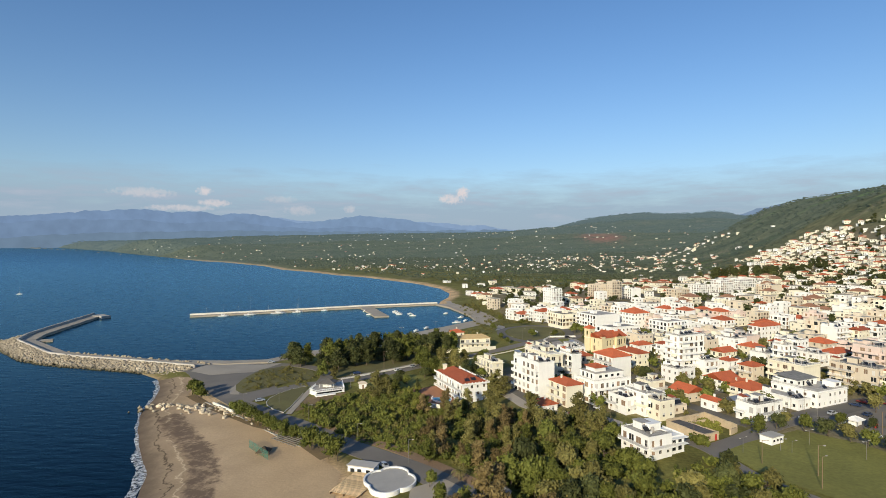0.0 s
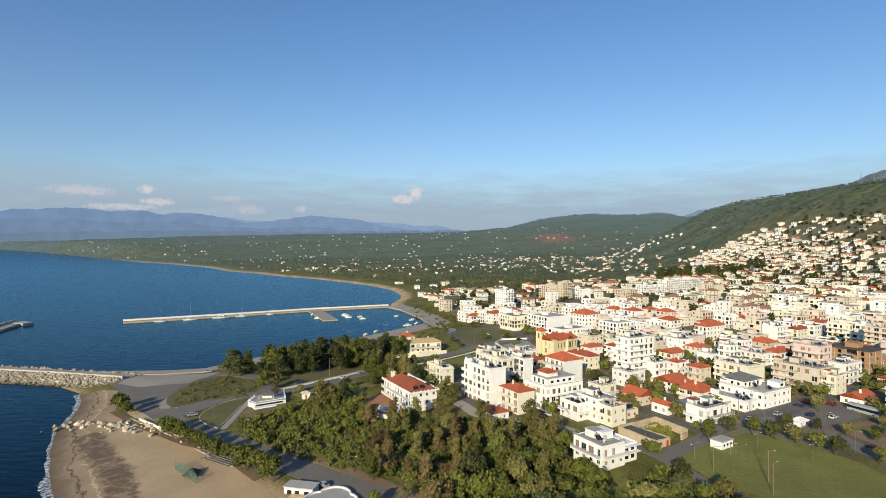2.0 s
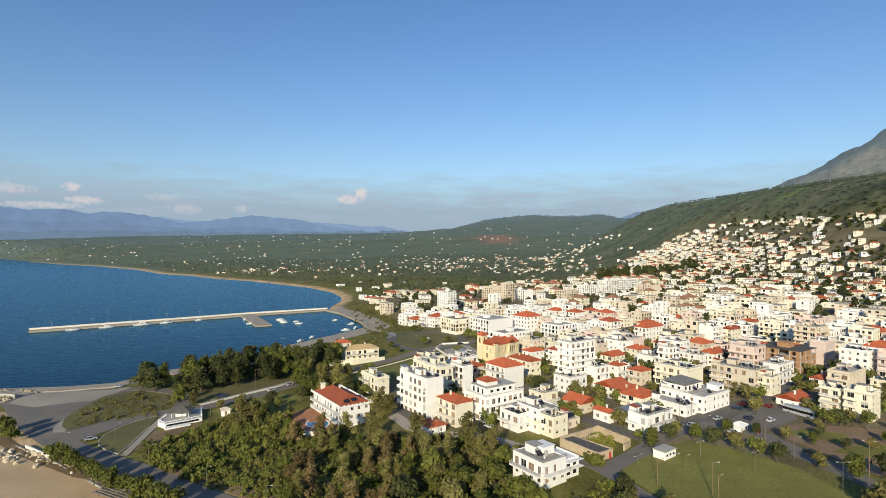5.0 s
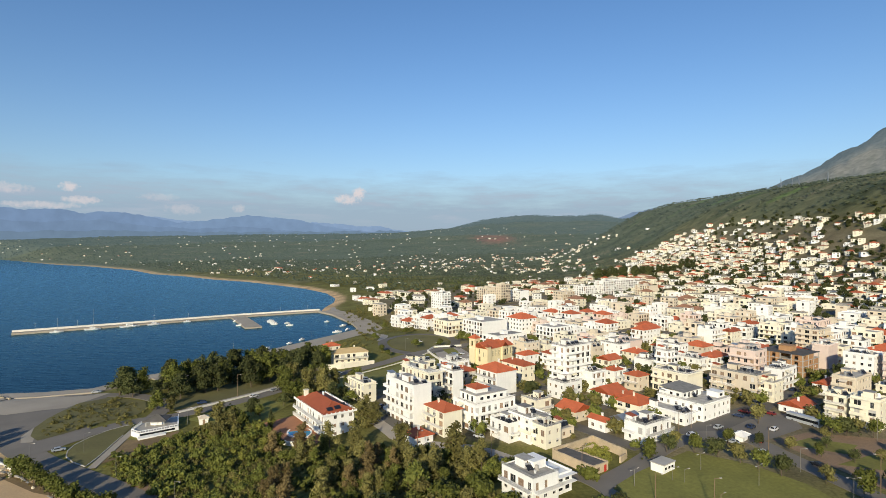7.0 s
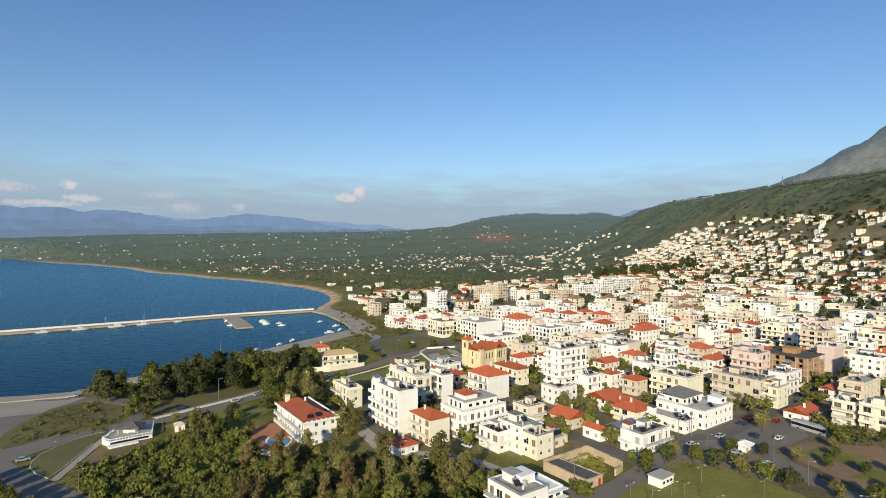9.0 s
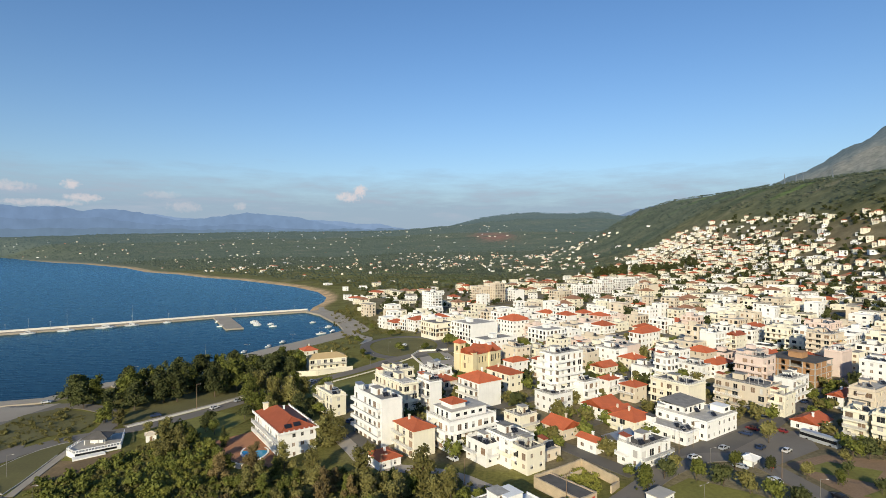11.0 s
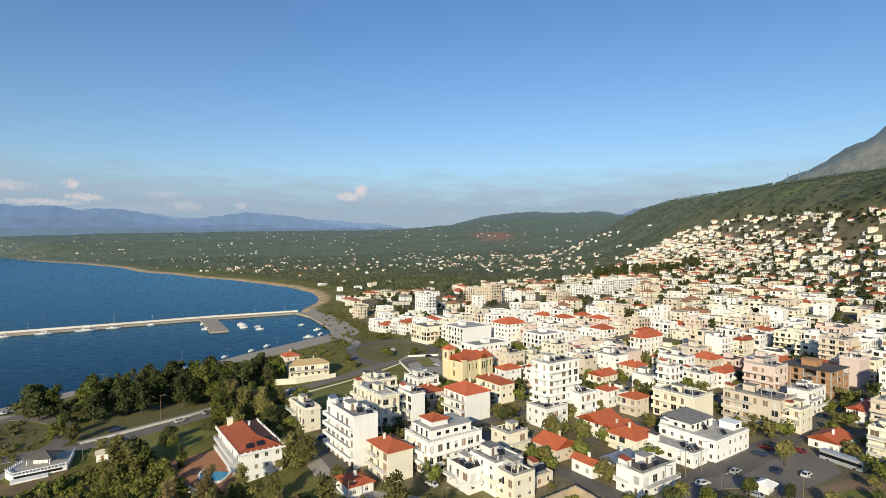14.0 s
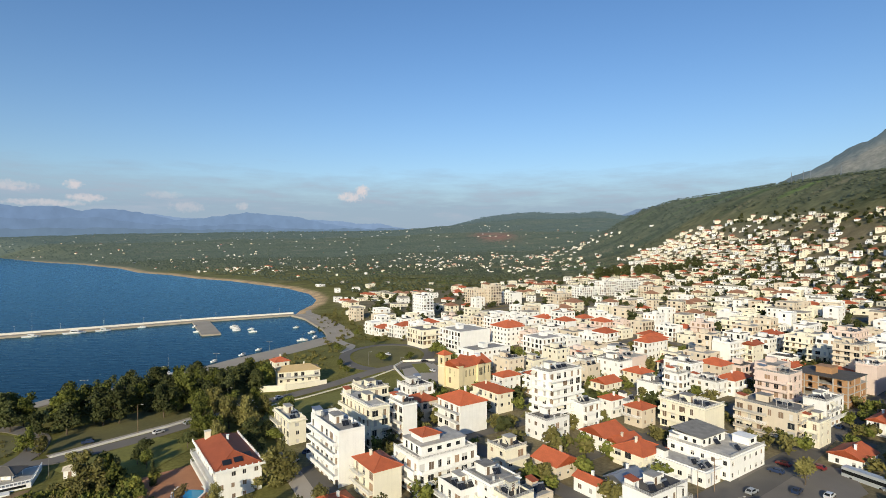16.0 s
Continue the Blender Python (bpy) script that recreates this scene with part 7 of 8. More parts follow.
def tree(kind, x, y, size=1.0, leaf=None, variant=0, squash=1.0, z=None, group=""):
    leaf = leaf or M_LEAF
    key = (kind, leaf.name, variant)
    z = hz(x, y) if z is None else z
    rng = random.Random(hash((round(x * 10), round(y * 10))) % 99991)
    m = pose(x, y, z - 0.1, rng.uniform(-4, 4), rng.uniform(-4, 4), rng.uniform(0, 360)) @ Matrix.Diagonal((size * rng.uniform(0.88, 1.12), size * rng.uniform(0.88, 1.12), size * squash, 1))
    if key not in TREES:
        h, r, limbs, count, ls, words, cat = SPEC[kind]
        t = thing("shrub" if kind == "shrub" else ("cypress" if kind == "cypress" else "tree"), m, words, cat, group or ("scrub" if kind == "shrub" else "trees"))
        pr = random.Random(variant * 31 + len(kind))
        part("trunk", trunk_mesh(h, r, limbs, variant + 5), None, t)
        me = leaf_cloud(lobes_for(kind, pr), count, ls, variant * 13 + 7)
        me.materials.append(leaf)
        part("crown", me, None, t)
        TREES[key] = t
        return t
    first = TREES[key].scale
    return copy_thing(TREES[key], m @ Matrix.Diagonal((1 / first[0], 1 / first[1], 1 / first[2], 1)))


def thicket(poly, n, kinds, sizes, gap, seed, clear=()):
    """Trees strewn over a piece of ground, none nearer to another than the gap."""
    rng = random.Random(seed)
    xs, ys = [p[0] for p in poly], [p[1] for p in poly]
    done = []
    for k in range(n * 30):
        if len(done) >= n:
            break
        x, y = rng.uniform(min(xs), max(xs)), rng.uniform(min(ys), max(ys))
        if not inside(x, y, poly) or any(math.hypot(x - a, y - b) < gap for a, b in done) or any(inside(x, y, c) for c in clear):
            continue
        done.append((x, y))
        kind, leaf = rng.choice(kinds)
        tree(kind, x, y, rng.uniform(*sizes), leaf, rng.randrange(2), rng.uniform(0.85, 1.15))


# pines between the harbour and the walk
thicket([(-100, 324), (-66, 306), (-30, 330), (-8, 340), (2, 372), (-22, 402), (-40, 398), (-56, 372), (-80, 350), (-98, 345)], 50, [("pine", M_LEAF_DARK), ("pine", M_LEAF_DARK), ("pine", M_LEAF)], (0.88, 1.3), 5.2, 1)
thicket([(-30, 322), (-4, 300), (8, 288), (20, 296), (14, 318), (-6, 338)], 14, [("pine", M_LEAF_OLIVE), ("tall", M_LEAF)], (0.7, 1.05), 4.5, 2)
# tamarisks and young trees along the beach road
for k, (x, y, s) in enumerate(((-126, 264, 1.15), (-121, 259, 1.2), (-117, 254, 1.0), (-92, 230, 1.0), (-87, 227, 1.0), (-82, 222, 1.05), (-77, 217, 0.95), (-73, 213, 1.0), (-68, 208, 1.0), (-63, 203, 1.1), (-58, 199, 1.0), (-49, 191, 1.35), (-44, 187, 1.2), (-38, 181, 1.35))):
    tree("round", x, y, s, M_LEAF, k % 2)
# scrubland between the beach road, the hotel and the houses
thicket([(-46, 224), (-41, 234), (-32, 264), (-18, 262), (-14, 236), (-16, 205), (-30, 200)], 34, [("shrub", M_LEAF), ("shrub", M_LEAF_LIGHT), ("shrub", M_LEAF_OLIVE)], (0.6, 1.0), 3.2, 3)
thicket([(-34, 262), (-16, 262), (-14, 236), (-16, 205), (-26, 200), (-24, 236)], 8, [("round", M_LEAF_LIGHT)], (0.4, 0.7), 4, 33)
thicket([(-16, 205), (-14, 238), (4, 240), (26, 218), (34, 190), (14, 168), (-10, 180)], 46, [("tall", M_LEAF_BROWN), ("tall", M_LEAF_BROWN), ("tall", M_LEAF_OLIVE), ("tall", M_LEAF), ("round", M_LEAF)], (0.48, 0.76), 3.4, 4)
thicket([(26, 216), (56, 206), (62, 194), (48, 180), (34, 190)], 34, [("round", M_LEAF), ("shrub", M_LEAF_OLIVE), ("tall", M_LEAF_OLIVE)], (0.5, 0.95), 3.0, 5)
thicket([(14, 166), (34, 188), (52, 172), (60, 166), (78, 168), (84, 160), (92, 140), (70, 118), (30, 128)], 70, [("round", M_LEAF), ("round", M_LEAF), ("round", M_LEAF_DARK), ("round", M_LEAF_OLIVE)], (0.95, 1.45), 4.0, 6, clear=([(50, 150), (50, 176), (66, 172), (76, 166), (66, 146)],))
thicket([(-8, 166), (14, 160), (30, 128), (0, 138)], 12, [("tall", M_LEAF_BROWN), ("round", M_LEAF)], (0.6, 1.0), 4.2, 7)
# round the hotel and its garden
for k, (kind, x, y, s, lf) in enumerate((("tall", -30, 256, 0.8, M_LEAF_OLIVE), ("tall", -34, 254, 0.85, M_LEAF_OLIVE), ("round", -26, 274, 0.8, M_LEAF_DARK), ("cypress", -16, 258, 0.95, M_LEAF_DARK), ("pine", -4, 286, 0.8, M_LEAF_OLIVE), ("pine", -10, 292, 0.85, M_LEAF), ("tall", 8, 282, 0.8, M_LEAF_DARK),
                               ("tall", 21, 252, 0.95, M_LEAF_OLIVE), ("tall", 24, 249, 0.8, M_LEAF_OLIVE), ("round", -12, 240, 0.8, M_LEAF), ("round", -16, 246, 0.8, M_LEAF), ("round", 34, 232, 0.9, M_LEAF_OLIVE), ("round", 13, 272, 0.8, M_LEAF_DARK), ("round", 12, 288, 0.9, M_LEAF_DARK), ("round", 16, 283, 0.8, M_LEAF))):
    tree(kind, x, y, s, lf, k % 2)
for k, (kind, x, y, s, lf) in enumerate((("round", -33, 265, 1.2, M_LEAF), ("tall", -37, 261, 0.9, M_LEAF_OLIVE), ("round", -27, 259, 1.1, M_LEAF), ("round", -48, 281, 0.6, M_LEAF_OLIVE), ("round", -27, 282, 0.9, M_LEAF_DARK), ("tall", 18, 250, 0.85, M_LEAF_OLIVE), ("tall", -13, 300, 1.2, M_LEAF), ("round", -8, 295, 1.3, M_LEAF), ("round", -14, 286, 0.9, M_LEAF_DARK),
                               ("pine", -70, 296, 0.7, M_LEAF), ("pine", -63, 290, 0.6, M_LEAF_OLIVE), ("round", -22, 270, 0.9, M_LEAF), ("round", -30, 268, 0.8, M_LEAF_OLIVE))):
    tree(kind, x, y, s, lf, k % 2)
# trees round the playing field, along the avenue and in the square
for k, (x, y, s) in enumerate(((125, 195, 1.0), (130, 190, 1.0), (134, 185, 0.95), (136, 180, 1.0), (139, 174, 1.0), (166, 216, 1.1), (108, 191.5, 1.1), (117, 198, 0.95), (121, 200, 0.9), (141, 200, 0.8),
                               (150, 196, 0.7), (156, 190, 0.75), (162, 184, 0.7), (170, 190, 0.6), (176, 197, 0.7), (182, 200, 0.95), (186, 198, 1.0), (190, 197, 0.95), (194, 195, 1.0), (168, 178, 0.65), (176, 176, 0.7), (152, 160, 1.1), (160, 156, 1.2), (148, 168, 0.8), (186, 180, 0.7), (200, 188, 0.8), (140, 140, 1.4), (150, 132, 1.5), (132, 128, 1.4), (163, 148, 1.2))):
    tree("round", x, y, s, (M_LEAF, M_LEAF_DARK, M_LEAF_OLIVE)[k % 3], k % 2)
# gardens in the town
rng = random.Random(77)


def strew(name, label, spots, kind, count, leaf_size, leaf, seed, sink=0.9, core=0.7):
    """Many small crowns in one mass: greenery that nobody could count."""
    rs = random.Random(seed)
    clouds = []
    for k in range(5):
        me = leaf_cloud(lobes_for(kind, random.Random(seed + k)), count, leaf_size, seed + k, core)
        clouds.append((np.array([v.co[:] for v in me.vertices]), np.array([q.vertices[:] for q in me.polygons])))
        bpy.data.meshes.remove(me)
    GV, GF, n = [], [], 0
    for x, y, s in spots:
        V, F = rs.choice(clouds)
        a = rs.uniform(0, 6.28)
        GV.append(np.column_stack([x + s * (V[:, 0] * math.cos(a) - V[:, 1] * math.sin(a)), y + s * (V[:, 0] * math.sin(a) + V[:, 1] * math.cos(a)), hz(x, y) - sink + V[:, 2] * s * rs.uniform(0.85, 1.15)]))
        GF.append(F + n)
        n += len(V)
    me = bpy.data.meshes.new(name)
    me.from_pydata(np.vstack(GV).tolist(), [], np.vstack(GF).tolist())
    me.materials.append(leaf)
    return tagged(new(name, me), label, "plants", kind="stuff")


def spots_in(poly, n, sizes, seed):
    rs, out = random.Random(seed), []
    xs, ys = [q[0] for q in poly], [q[1] for q in poly]
    while len(out) < n:
        x, y = rs.uniform(min(xs), max(xs)), rs.uniform(min(ys), max(ys))
        if inside(x, y, poly) and free_lot(x, y, 0.3, 0.3, 0.0):
            out.append((x, y, rs.uniform(*sizes)))
    return out


gardens = []
while len(gardens) < 1180:
    x, y = rng.uniform(40, 600), rng.uniform(260, 900)
    if len(gardens) < 380:
        x, y = rng.uniform(40, 290), rng.uniform(200, 400)
    if float(in_town(np.array([x]), np.array([y]))[0]) < 0.4 or not free_lot(x, y, 0.5, 0.5, 0.2) or inside(x, y, [(78, 200), (86, 184), (106, 194), (98, 212)]):
        continue
    gardens.append((x, y, rng.uniform(0.45, 1.15) if len(gardens) < 380 else rng.uniform(0.7, 1.35)))
strew("garden_trees", "leafy trees in the gardens between the houses", gardens[:380:2], "round", 110, 0.7, M_LEAF, 50)
strew("garden_trees", "dusty green trees in the gardens between the houses", gardens[1:380:2], "round", 110, 0.7, M_LEAF_OLIVE, 57)
strew("garden_trees", "dark leafy trees between the farther houses", gardens[380:], "round", 44, 1.1, M_LEAF_DARK, 59)
slope = []
while len(slope) < 800:
    x, y = rng.uniform(220, 960), rng.uniform(250, 1100)
    if (x - 150) * 0.94 - y * 0.342 > 40 and float(in_town(np.array([x]), np.array([y]))[0]) > 0.3 and free_lot(x, y, 0.5, 0.5, 0.2):
        slope.append((x, y, rng.uniform(0.7, 1.3)))
strew("slope_trees", "dark green trees among the houses on the slope", slope, "round", 44, 1.25, M_LEAF_DARK, 110, 0.9)
SC_LOW = [(-66, 232), (-60, 246), (-50, 258), (-44, 262), (-33, 264), (-20, 262), (-14, 242), (-14, 186), (-30, 195), (-44, 208), (-58, 222)]
SC_HIGH = [(-14, 242), (4, 236), (30, 220), (60, 212), (66, 196), (54, 178), (30, 150), (10, 166), (-14, 186)]
strew("undergrowth", "low wild scrub and tall yellowing grass", spots_in(SC_LOW, 560, (0.2, 0.7), 5), "shrub", 40, 0.41, M_LEAF_LIGHT, 70, 0.3)
strew("undergrowth", "tall dark bushes standing out of the scrub", spots_in(SC_LOW, 46, (1.1, 1.9), 19), "shrub", 120, 0.30, M_LEAF, 190, 0.3)
strew("undergrowth", "bushes round the foot of the villa", spots_in([(52, 172), (60, 166), (66, 168), (82, 176), (86, 184), (80, 188), (78, 178), (62, 169), (56, 176)], 46, (1.0, 1.9), 21), "shrub", 90, 0.34, M_LEAF, 195, 0.3)
strew("undergrowth", "green brambles and low bushes on the bank", spots_in(SC_LOW, 460, (0.3, 0.95), 15), "shrub", 43, 0.41, M_LEAF, 170, 0.3)
strew("undergrowth", "dusty olive scrub on the bank", spots_in(SC_LOW, 260, (0.3, 1.0), 16), "shrub", 43, 0.41, M_LEAF_OLIVE, 175, 0.3)
strew("undergrowth", "dry brown weeds along the bank above the sand", spots_in([(-124, 262), (-104, 240), (-80, 219), (-66, 211.5), (-50, 196), (-46, 198), (-66, 214), (-94, 231), (-118, 256)], 190, (0.12, 0.4), 17), "shrub", 34, 0.46, M_LEAF_BROWN, 180, 0.2)
strew("undergrowth", "weeds and thistles on the rough lawn", spots_in([(-109, 280), (-101, 266), (-90, 278), (-78, 290), (-82, 308), (-100, 320), (-110, 300)], 260, (0.15, 0.5), 18), "shrub", 34, 0.46, M_LEAF_OLIVE, 185, 0.2)
strew("undergrowth", "dense wild scrub below the trees", spots_in(SC_HIGH, 360, (0.5, 1.2), 5), "shrub", 34, 0.52, M_LEAF_OLIVE, 73, 0.4)
strew("undergrowth", "dense green scrub under the trees", spots_in(SC_HIGH, 300, (0.6, 1.4), 6), "shrub", 42, 0.52, M_LEAF, 75, 0.4)
strew("undergrowth", "rank grass and bushes at the wood's edge", spots_in([(10, 164), (54, 178), (84, 172), (100, 142), (110, 100), (60, 100), (20, 128)], 300, (0.8, 1.6), 7), "shrub", 42, 0.48, M_LEAF, 80, 0.4)
strew("undergrowth", "low bushes in the harbour park", spots_in([(-104, 270), (-72, 274), (-70, 300), (-98, 324), (-110, 312)], 70, (0.3, 0.9), 8), "shrub", 42, 0.46, M_LEAF_OLIVE, 85, 0.3)
strew("undergrowth", "reeds and bushes along the harbour road", spots_in([(-8, 380), (4, 372), (40, 386), (36, 410), (30, 470), (10, 470), (-30, 420)], 120, (0.4, 1.1), 9), "shrub", 42, 0.46, M_LEAF_OLIVE, 90, 0.3)
strew("undergrowth", "bushes on the rough green and the waste ground", spots_in([(20, 480), (90, 460), (90, 560), (30, 700), (10, 640)], 170, (0.5, 1.4), 10), "shrub", 42, 0.46, M_LEAF_OLIVE, 95, 0.3)
for x, y, s in ((60, 402, 1.0), (92, 408, 1.3), (96, 404, 1.1), (58, 455, 0.9), (36, 396, 0.8), (2, 380, 0.9), (8, 386, 0.8), (-4, 372, 0.9), (40, 384, 0.7), (34, 440, 0.9), (104, 352, 0.7), (76, 402, 0.8), (110, 560, 1.2), (46, 520, 0.9), (60, 540, 1.0)):
    tree("round", x, y, s, M_LEAF, 0)
thicket([(440, 980), (520, 1000), (600, 960), (640, 900), (560, 900), (470, 930)], 34, [("pine", M_LEAF_DARK)], (1.2, 1.9), 9, 9)


yard = random.Random(12)
strew("yard_greenery", "weeds and bushes inside the ruined yard", [(x_, y_, s_) for x_, y_, s_ in [(yard.uniform(85, 100), yard.uniform(194, 208), yard.uniform(0.4, 1.0)) for k in range(90)] if inside(x_, y_, [(86.5, 203), (96.5, 208), (100, 197), (93, 194)])], "shrub", 62, 0.40, M_LEAF_LIGHT, 99, 0.3)


def groves():
    """The olive groves of the plain and the woods of the slopes: nobody could count them."""
    rs = np.random.RandomState(3)
    n = 82000
    r = 520 + 4250 * rs.rand(n) ** 0.9
    a = np.radians(rs.uniform(-48, 58, n))
    x, y = r * np.sin(a), r * np.cos(a)
    d = shore_distance(x, y)
    u = (x - 150) * 0.940 - y * 0.342
    field = bumps(x, y, 130, 51) + 0.6 * bumps(x, y, 420, 52)
    z = height(x, y)
    bare = (rock_height(x, y) > z - 1.5) & (r > 2260) & (rs.rand(n) < np.clip((r - 2350) / 500, 0.3, 1))
    clay = np.exp(-(((x - 790) / 85) ** 2) - ((y - 2900) / 170) ** 2) > 0.25
    ok = (d > 55) & (in_town(x, y) < 0.25) & (field > -0.75) & ~bare & ~clay
    x, y, z, r = x[ok], y[ok], z[ok], r[ok]
    s = rs.uniform(1.5, 3.2, len(x)) * (1 + r / 4200)
    base = np.array([(1, 0, 0.2), (0.3, 0.95, 0.35), (-0.8, 0.6, 0.15), (-0.8, -0.6, 0.3), (0.3, -0.95, 0.2), (0.1, 0, 1.15), (0, 0, -0.3)])
    tri = np.array([(0, 1, 5), (1, 2, 5), (2, 3, 5), (3, 4, 5), (4, 0, 5)])
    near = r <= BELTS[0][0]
    # far groves carry the same muted colour and haze glow as their belt
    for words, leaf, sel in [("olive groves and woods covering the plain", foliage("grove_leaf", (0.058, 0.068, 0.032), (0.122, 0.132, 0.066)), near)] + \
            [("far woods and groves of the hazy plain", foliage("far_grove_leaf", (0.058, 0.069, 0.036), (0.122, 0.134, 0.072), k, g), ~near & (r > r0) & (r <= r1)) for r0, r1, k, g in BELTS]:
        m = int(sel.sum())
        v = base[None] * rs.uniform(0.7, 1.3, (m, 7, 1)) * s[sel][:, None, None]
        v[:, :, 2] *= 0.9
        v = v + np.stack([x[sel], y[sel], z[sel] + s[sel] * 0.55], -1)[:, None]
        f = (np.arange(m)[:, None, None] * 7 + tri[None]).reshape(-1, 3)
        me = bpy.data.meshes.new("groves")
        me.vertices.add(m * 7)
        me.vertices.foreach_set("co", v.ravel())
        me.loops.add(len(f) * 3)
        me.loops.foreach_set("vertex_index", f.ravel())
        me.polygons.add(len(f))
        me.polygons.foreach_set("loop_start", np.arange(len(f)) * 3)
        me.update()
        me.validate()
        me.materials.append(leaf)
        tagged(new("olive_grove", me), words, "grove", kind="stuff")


groves()

# ---- vehicles, boats, posts ----
CARS = {}
PAINT = [plain("car_paint_%s" % n, c, 0.3, 0.2, big=0.03) for n, c in (("white", (0.7, 0.7, 0.7)), ("silver", (0.4, 0.42, 0.44)), ("black", (0.02, 0.02, 0.025)), ("red", (0.22, 0.03, 0.03)), ("blue", (0.03, 0.05, 0.11)))]
TINTS = ("white", "silver", "black", "red", "blue")
M_TYRE = plain("tyre_rubber", (0.02, 0.02, 0.02), 0.9)


def car(x, y, rot, k):
    m = pose(x, y, hz(x, y) + 0.2, 0, 0, rot)
    if k in CARS:
        return copy_thing(CARS[k], m)
    t = thing("car", m, "parked %s hatchback car on the asphalt" % TINTS[k], "car", "parked cars")
    b = bmesh.new()
    side = [(-2.05, 0.35), (2.05, 0.35), (2.1, 0.75), (1.1, 0.92), (0.55, 1.42), (-1.2, 1.45), (-1.9, 0.95), (-2.1, 0.85)]
    l, r = [b.verts.new((x_, -0.85 if z < 1.2 else -0.65, z)) for x_, z in side], [b.verts.new((x_, 0.85 if z < 1.2 else 0.65, z)) for x_, z in side]
    n = len(side)
    for i in range(n):
        b.faces.new((l[i], l[(i + 1) % n], r[(i + 1) % n], r[i]))
    b.faces.new(l[::-1]), b.faces.new(r)
    bmesh.ops.recalc_face_normals(b, faces=b.faces[:])
    part("body", b, PAINT[k], t)
    for q in (((1.05, -0.6, 0.98), (1.05, 0.6, 0.98), (0.62, 0.55, 1.38), (0.62, -0.55, 1.38)), ((-1.85, 0.6, 1.0), (-1.85, -0.6, 1.0), (-1.28, -0.55, 1.42), (-1.28, 0.55, 1.42))):
        w = bmesh.new()
        w.faces.new([w.verts.new(Vector(p) + Vector((0.04 if p[0] > 0 else -0.04, 0, 0.03))) for p in q])
        part("windscreen", w, M_GLASS, t)
    for s in (-1, 1):
        w = bmesh.new()
        w.faces.new([w.verts.new(p) for p in ((-1.5, s * 0.82, 0.98), (0.85, s * 0.82, 0.98), (0.5, s * 0.69, 1.38), (-1.15, s * 0.69, 1.38))])
        part("side_window", w, M_GLASS, t)
        for xx in (-1.3, 1.3):
            c = bmesh.new()
            rod(c, (xx, s * 0.7, 0.32), (xx, s * 0.88, 0.32), 0.32, 12)
            part("wheel", c, M_TYRE, t)
    CARS[k] = t
    return t


rng = random.Random(8)
for x, y, r in ((-88, 250, 30), (-64, 262, 45), (-52, 300, 200), (-112, 338, 10), (-22, 176, 130), (-30, 306, 48), (9, 346, 40), (-2, 340, 215), (-14, 322, 220), (-22, 316, 50), (14, 250, 20), (60, 224, 120), (49, 219, 20), (152, 226, 25), (158, 228, 25), (164, 224, 120), (170, 228, 115), (148, 214, 25),
                (160, 212, 30), (166, 208, 28), (178, 224, 110), (143, 200, 115), (146, 190, 95), (155, 178, 90), (200, 244, 30), (206, 250, 30), (214, 252, 28), (134, 209, 10), (84, 396, 10), (90, 312, 65), (24, 262, 60), (28, 268, 60)):
    car(x, y, r, rng.choice((0, 0, 1, 1, 2, 2, 4, 3)))
for k in range(14):
    a, b = 52 * rng.randrange(0, 4) - 11 + rng.choice((-1.9, 1.9)), rng.uniform(0, 220)
    car(100 + a * EX[0] + b * EY[0], 250 + a * EX[1] + b * EY[1], ROT + 90, rng.choice((0, 0, 1, 1, 2, 2, 4, 3)))

bus = thing("coach", pose(183.6, 213.5, 9.1, 0, 0, 106), "pale grey long-distance coach parked at the station", "bus")
M_BUS = plain("bus_paint", (0.46, 0.48, 0.49), 0.35, 0.2, big=0.05)
part("body", boxes((-6, -1.25, 0.4, 6, 1.25, 1.5), (-6, -1.25, 2.5, 6, 1.25, 3.3), (-6, -1.2, 1.5, -5.8, 1.2, 2.5)), M_BUS, bus)
part("window_band", boxes((-5.8, -1.22, 1.5, 5.95, 1.22, 2.5)), M_GLASS, bus)
for xx in (-3.8, 3.6):
    for s in (-1.28, 1.08):
        c = bmesh.new()
        rod(c, (xx, s, 0.45), (xx, s + 0.2, 0.45), 0.48, 12)
        part("wheel", c, M_TYRE, bus)

tent = thing("kiosk_tent", pose(147, 199.5, 8.6, 0, 0, 30), "white canvas canopy of a street kiosk", "canopy")
part("canopy", hip_roof(5.0, 4.0, 0.3, 1.2), M_WHITE, tent, at=pose(0, 0, 2.5))
for xx in (0.1, 4.9):
    for yy in (0.1, 3.9):
        part("post", boxes((xx - 0.06, yy - 0.06, 0, xx + 0.06, yy + 0.06, 2.5)), M_METAL, tent)
part("stall", boxes((0.6, 0.6, 0, 4.4, 3.2, 1.9)), M_WHITE, tent)
cs = thing("drinks_cabinet", pose(152.5, 198, 8.8, 0, 0, 20), "red painted street cabinet", "cabinet")
part("case", boxes((0, 0, 0, 1.1, 0.8, 1.9)), M_RED, cs)
part("door", boxes((0.1, -0.05, 0.2, 1.0, 0.0, 1.7)), M_GLASS, cs)
bn = thing("waste_skip", pose(82.6, 167.5, hz(83, 168) + 0.1, 0, 0, -60), "red metal waste bin at the lane", "bin")
part("body", boxes((0, 0, 0.15, 1.6, 1.1, 1.2)), M_RED, bn)
part("lid", boxes((-0.05, -0.05, 1.2, 1.65, 1.15, 1.35)), M_DARK, bn)


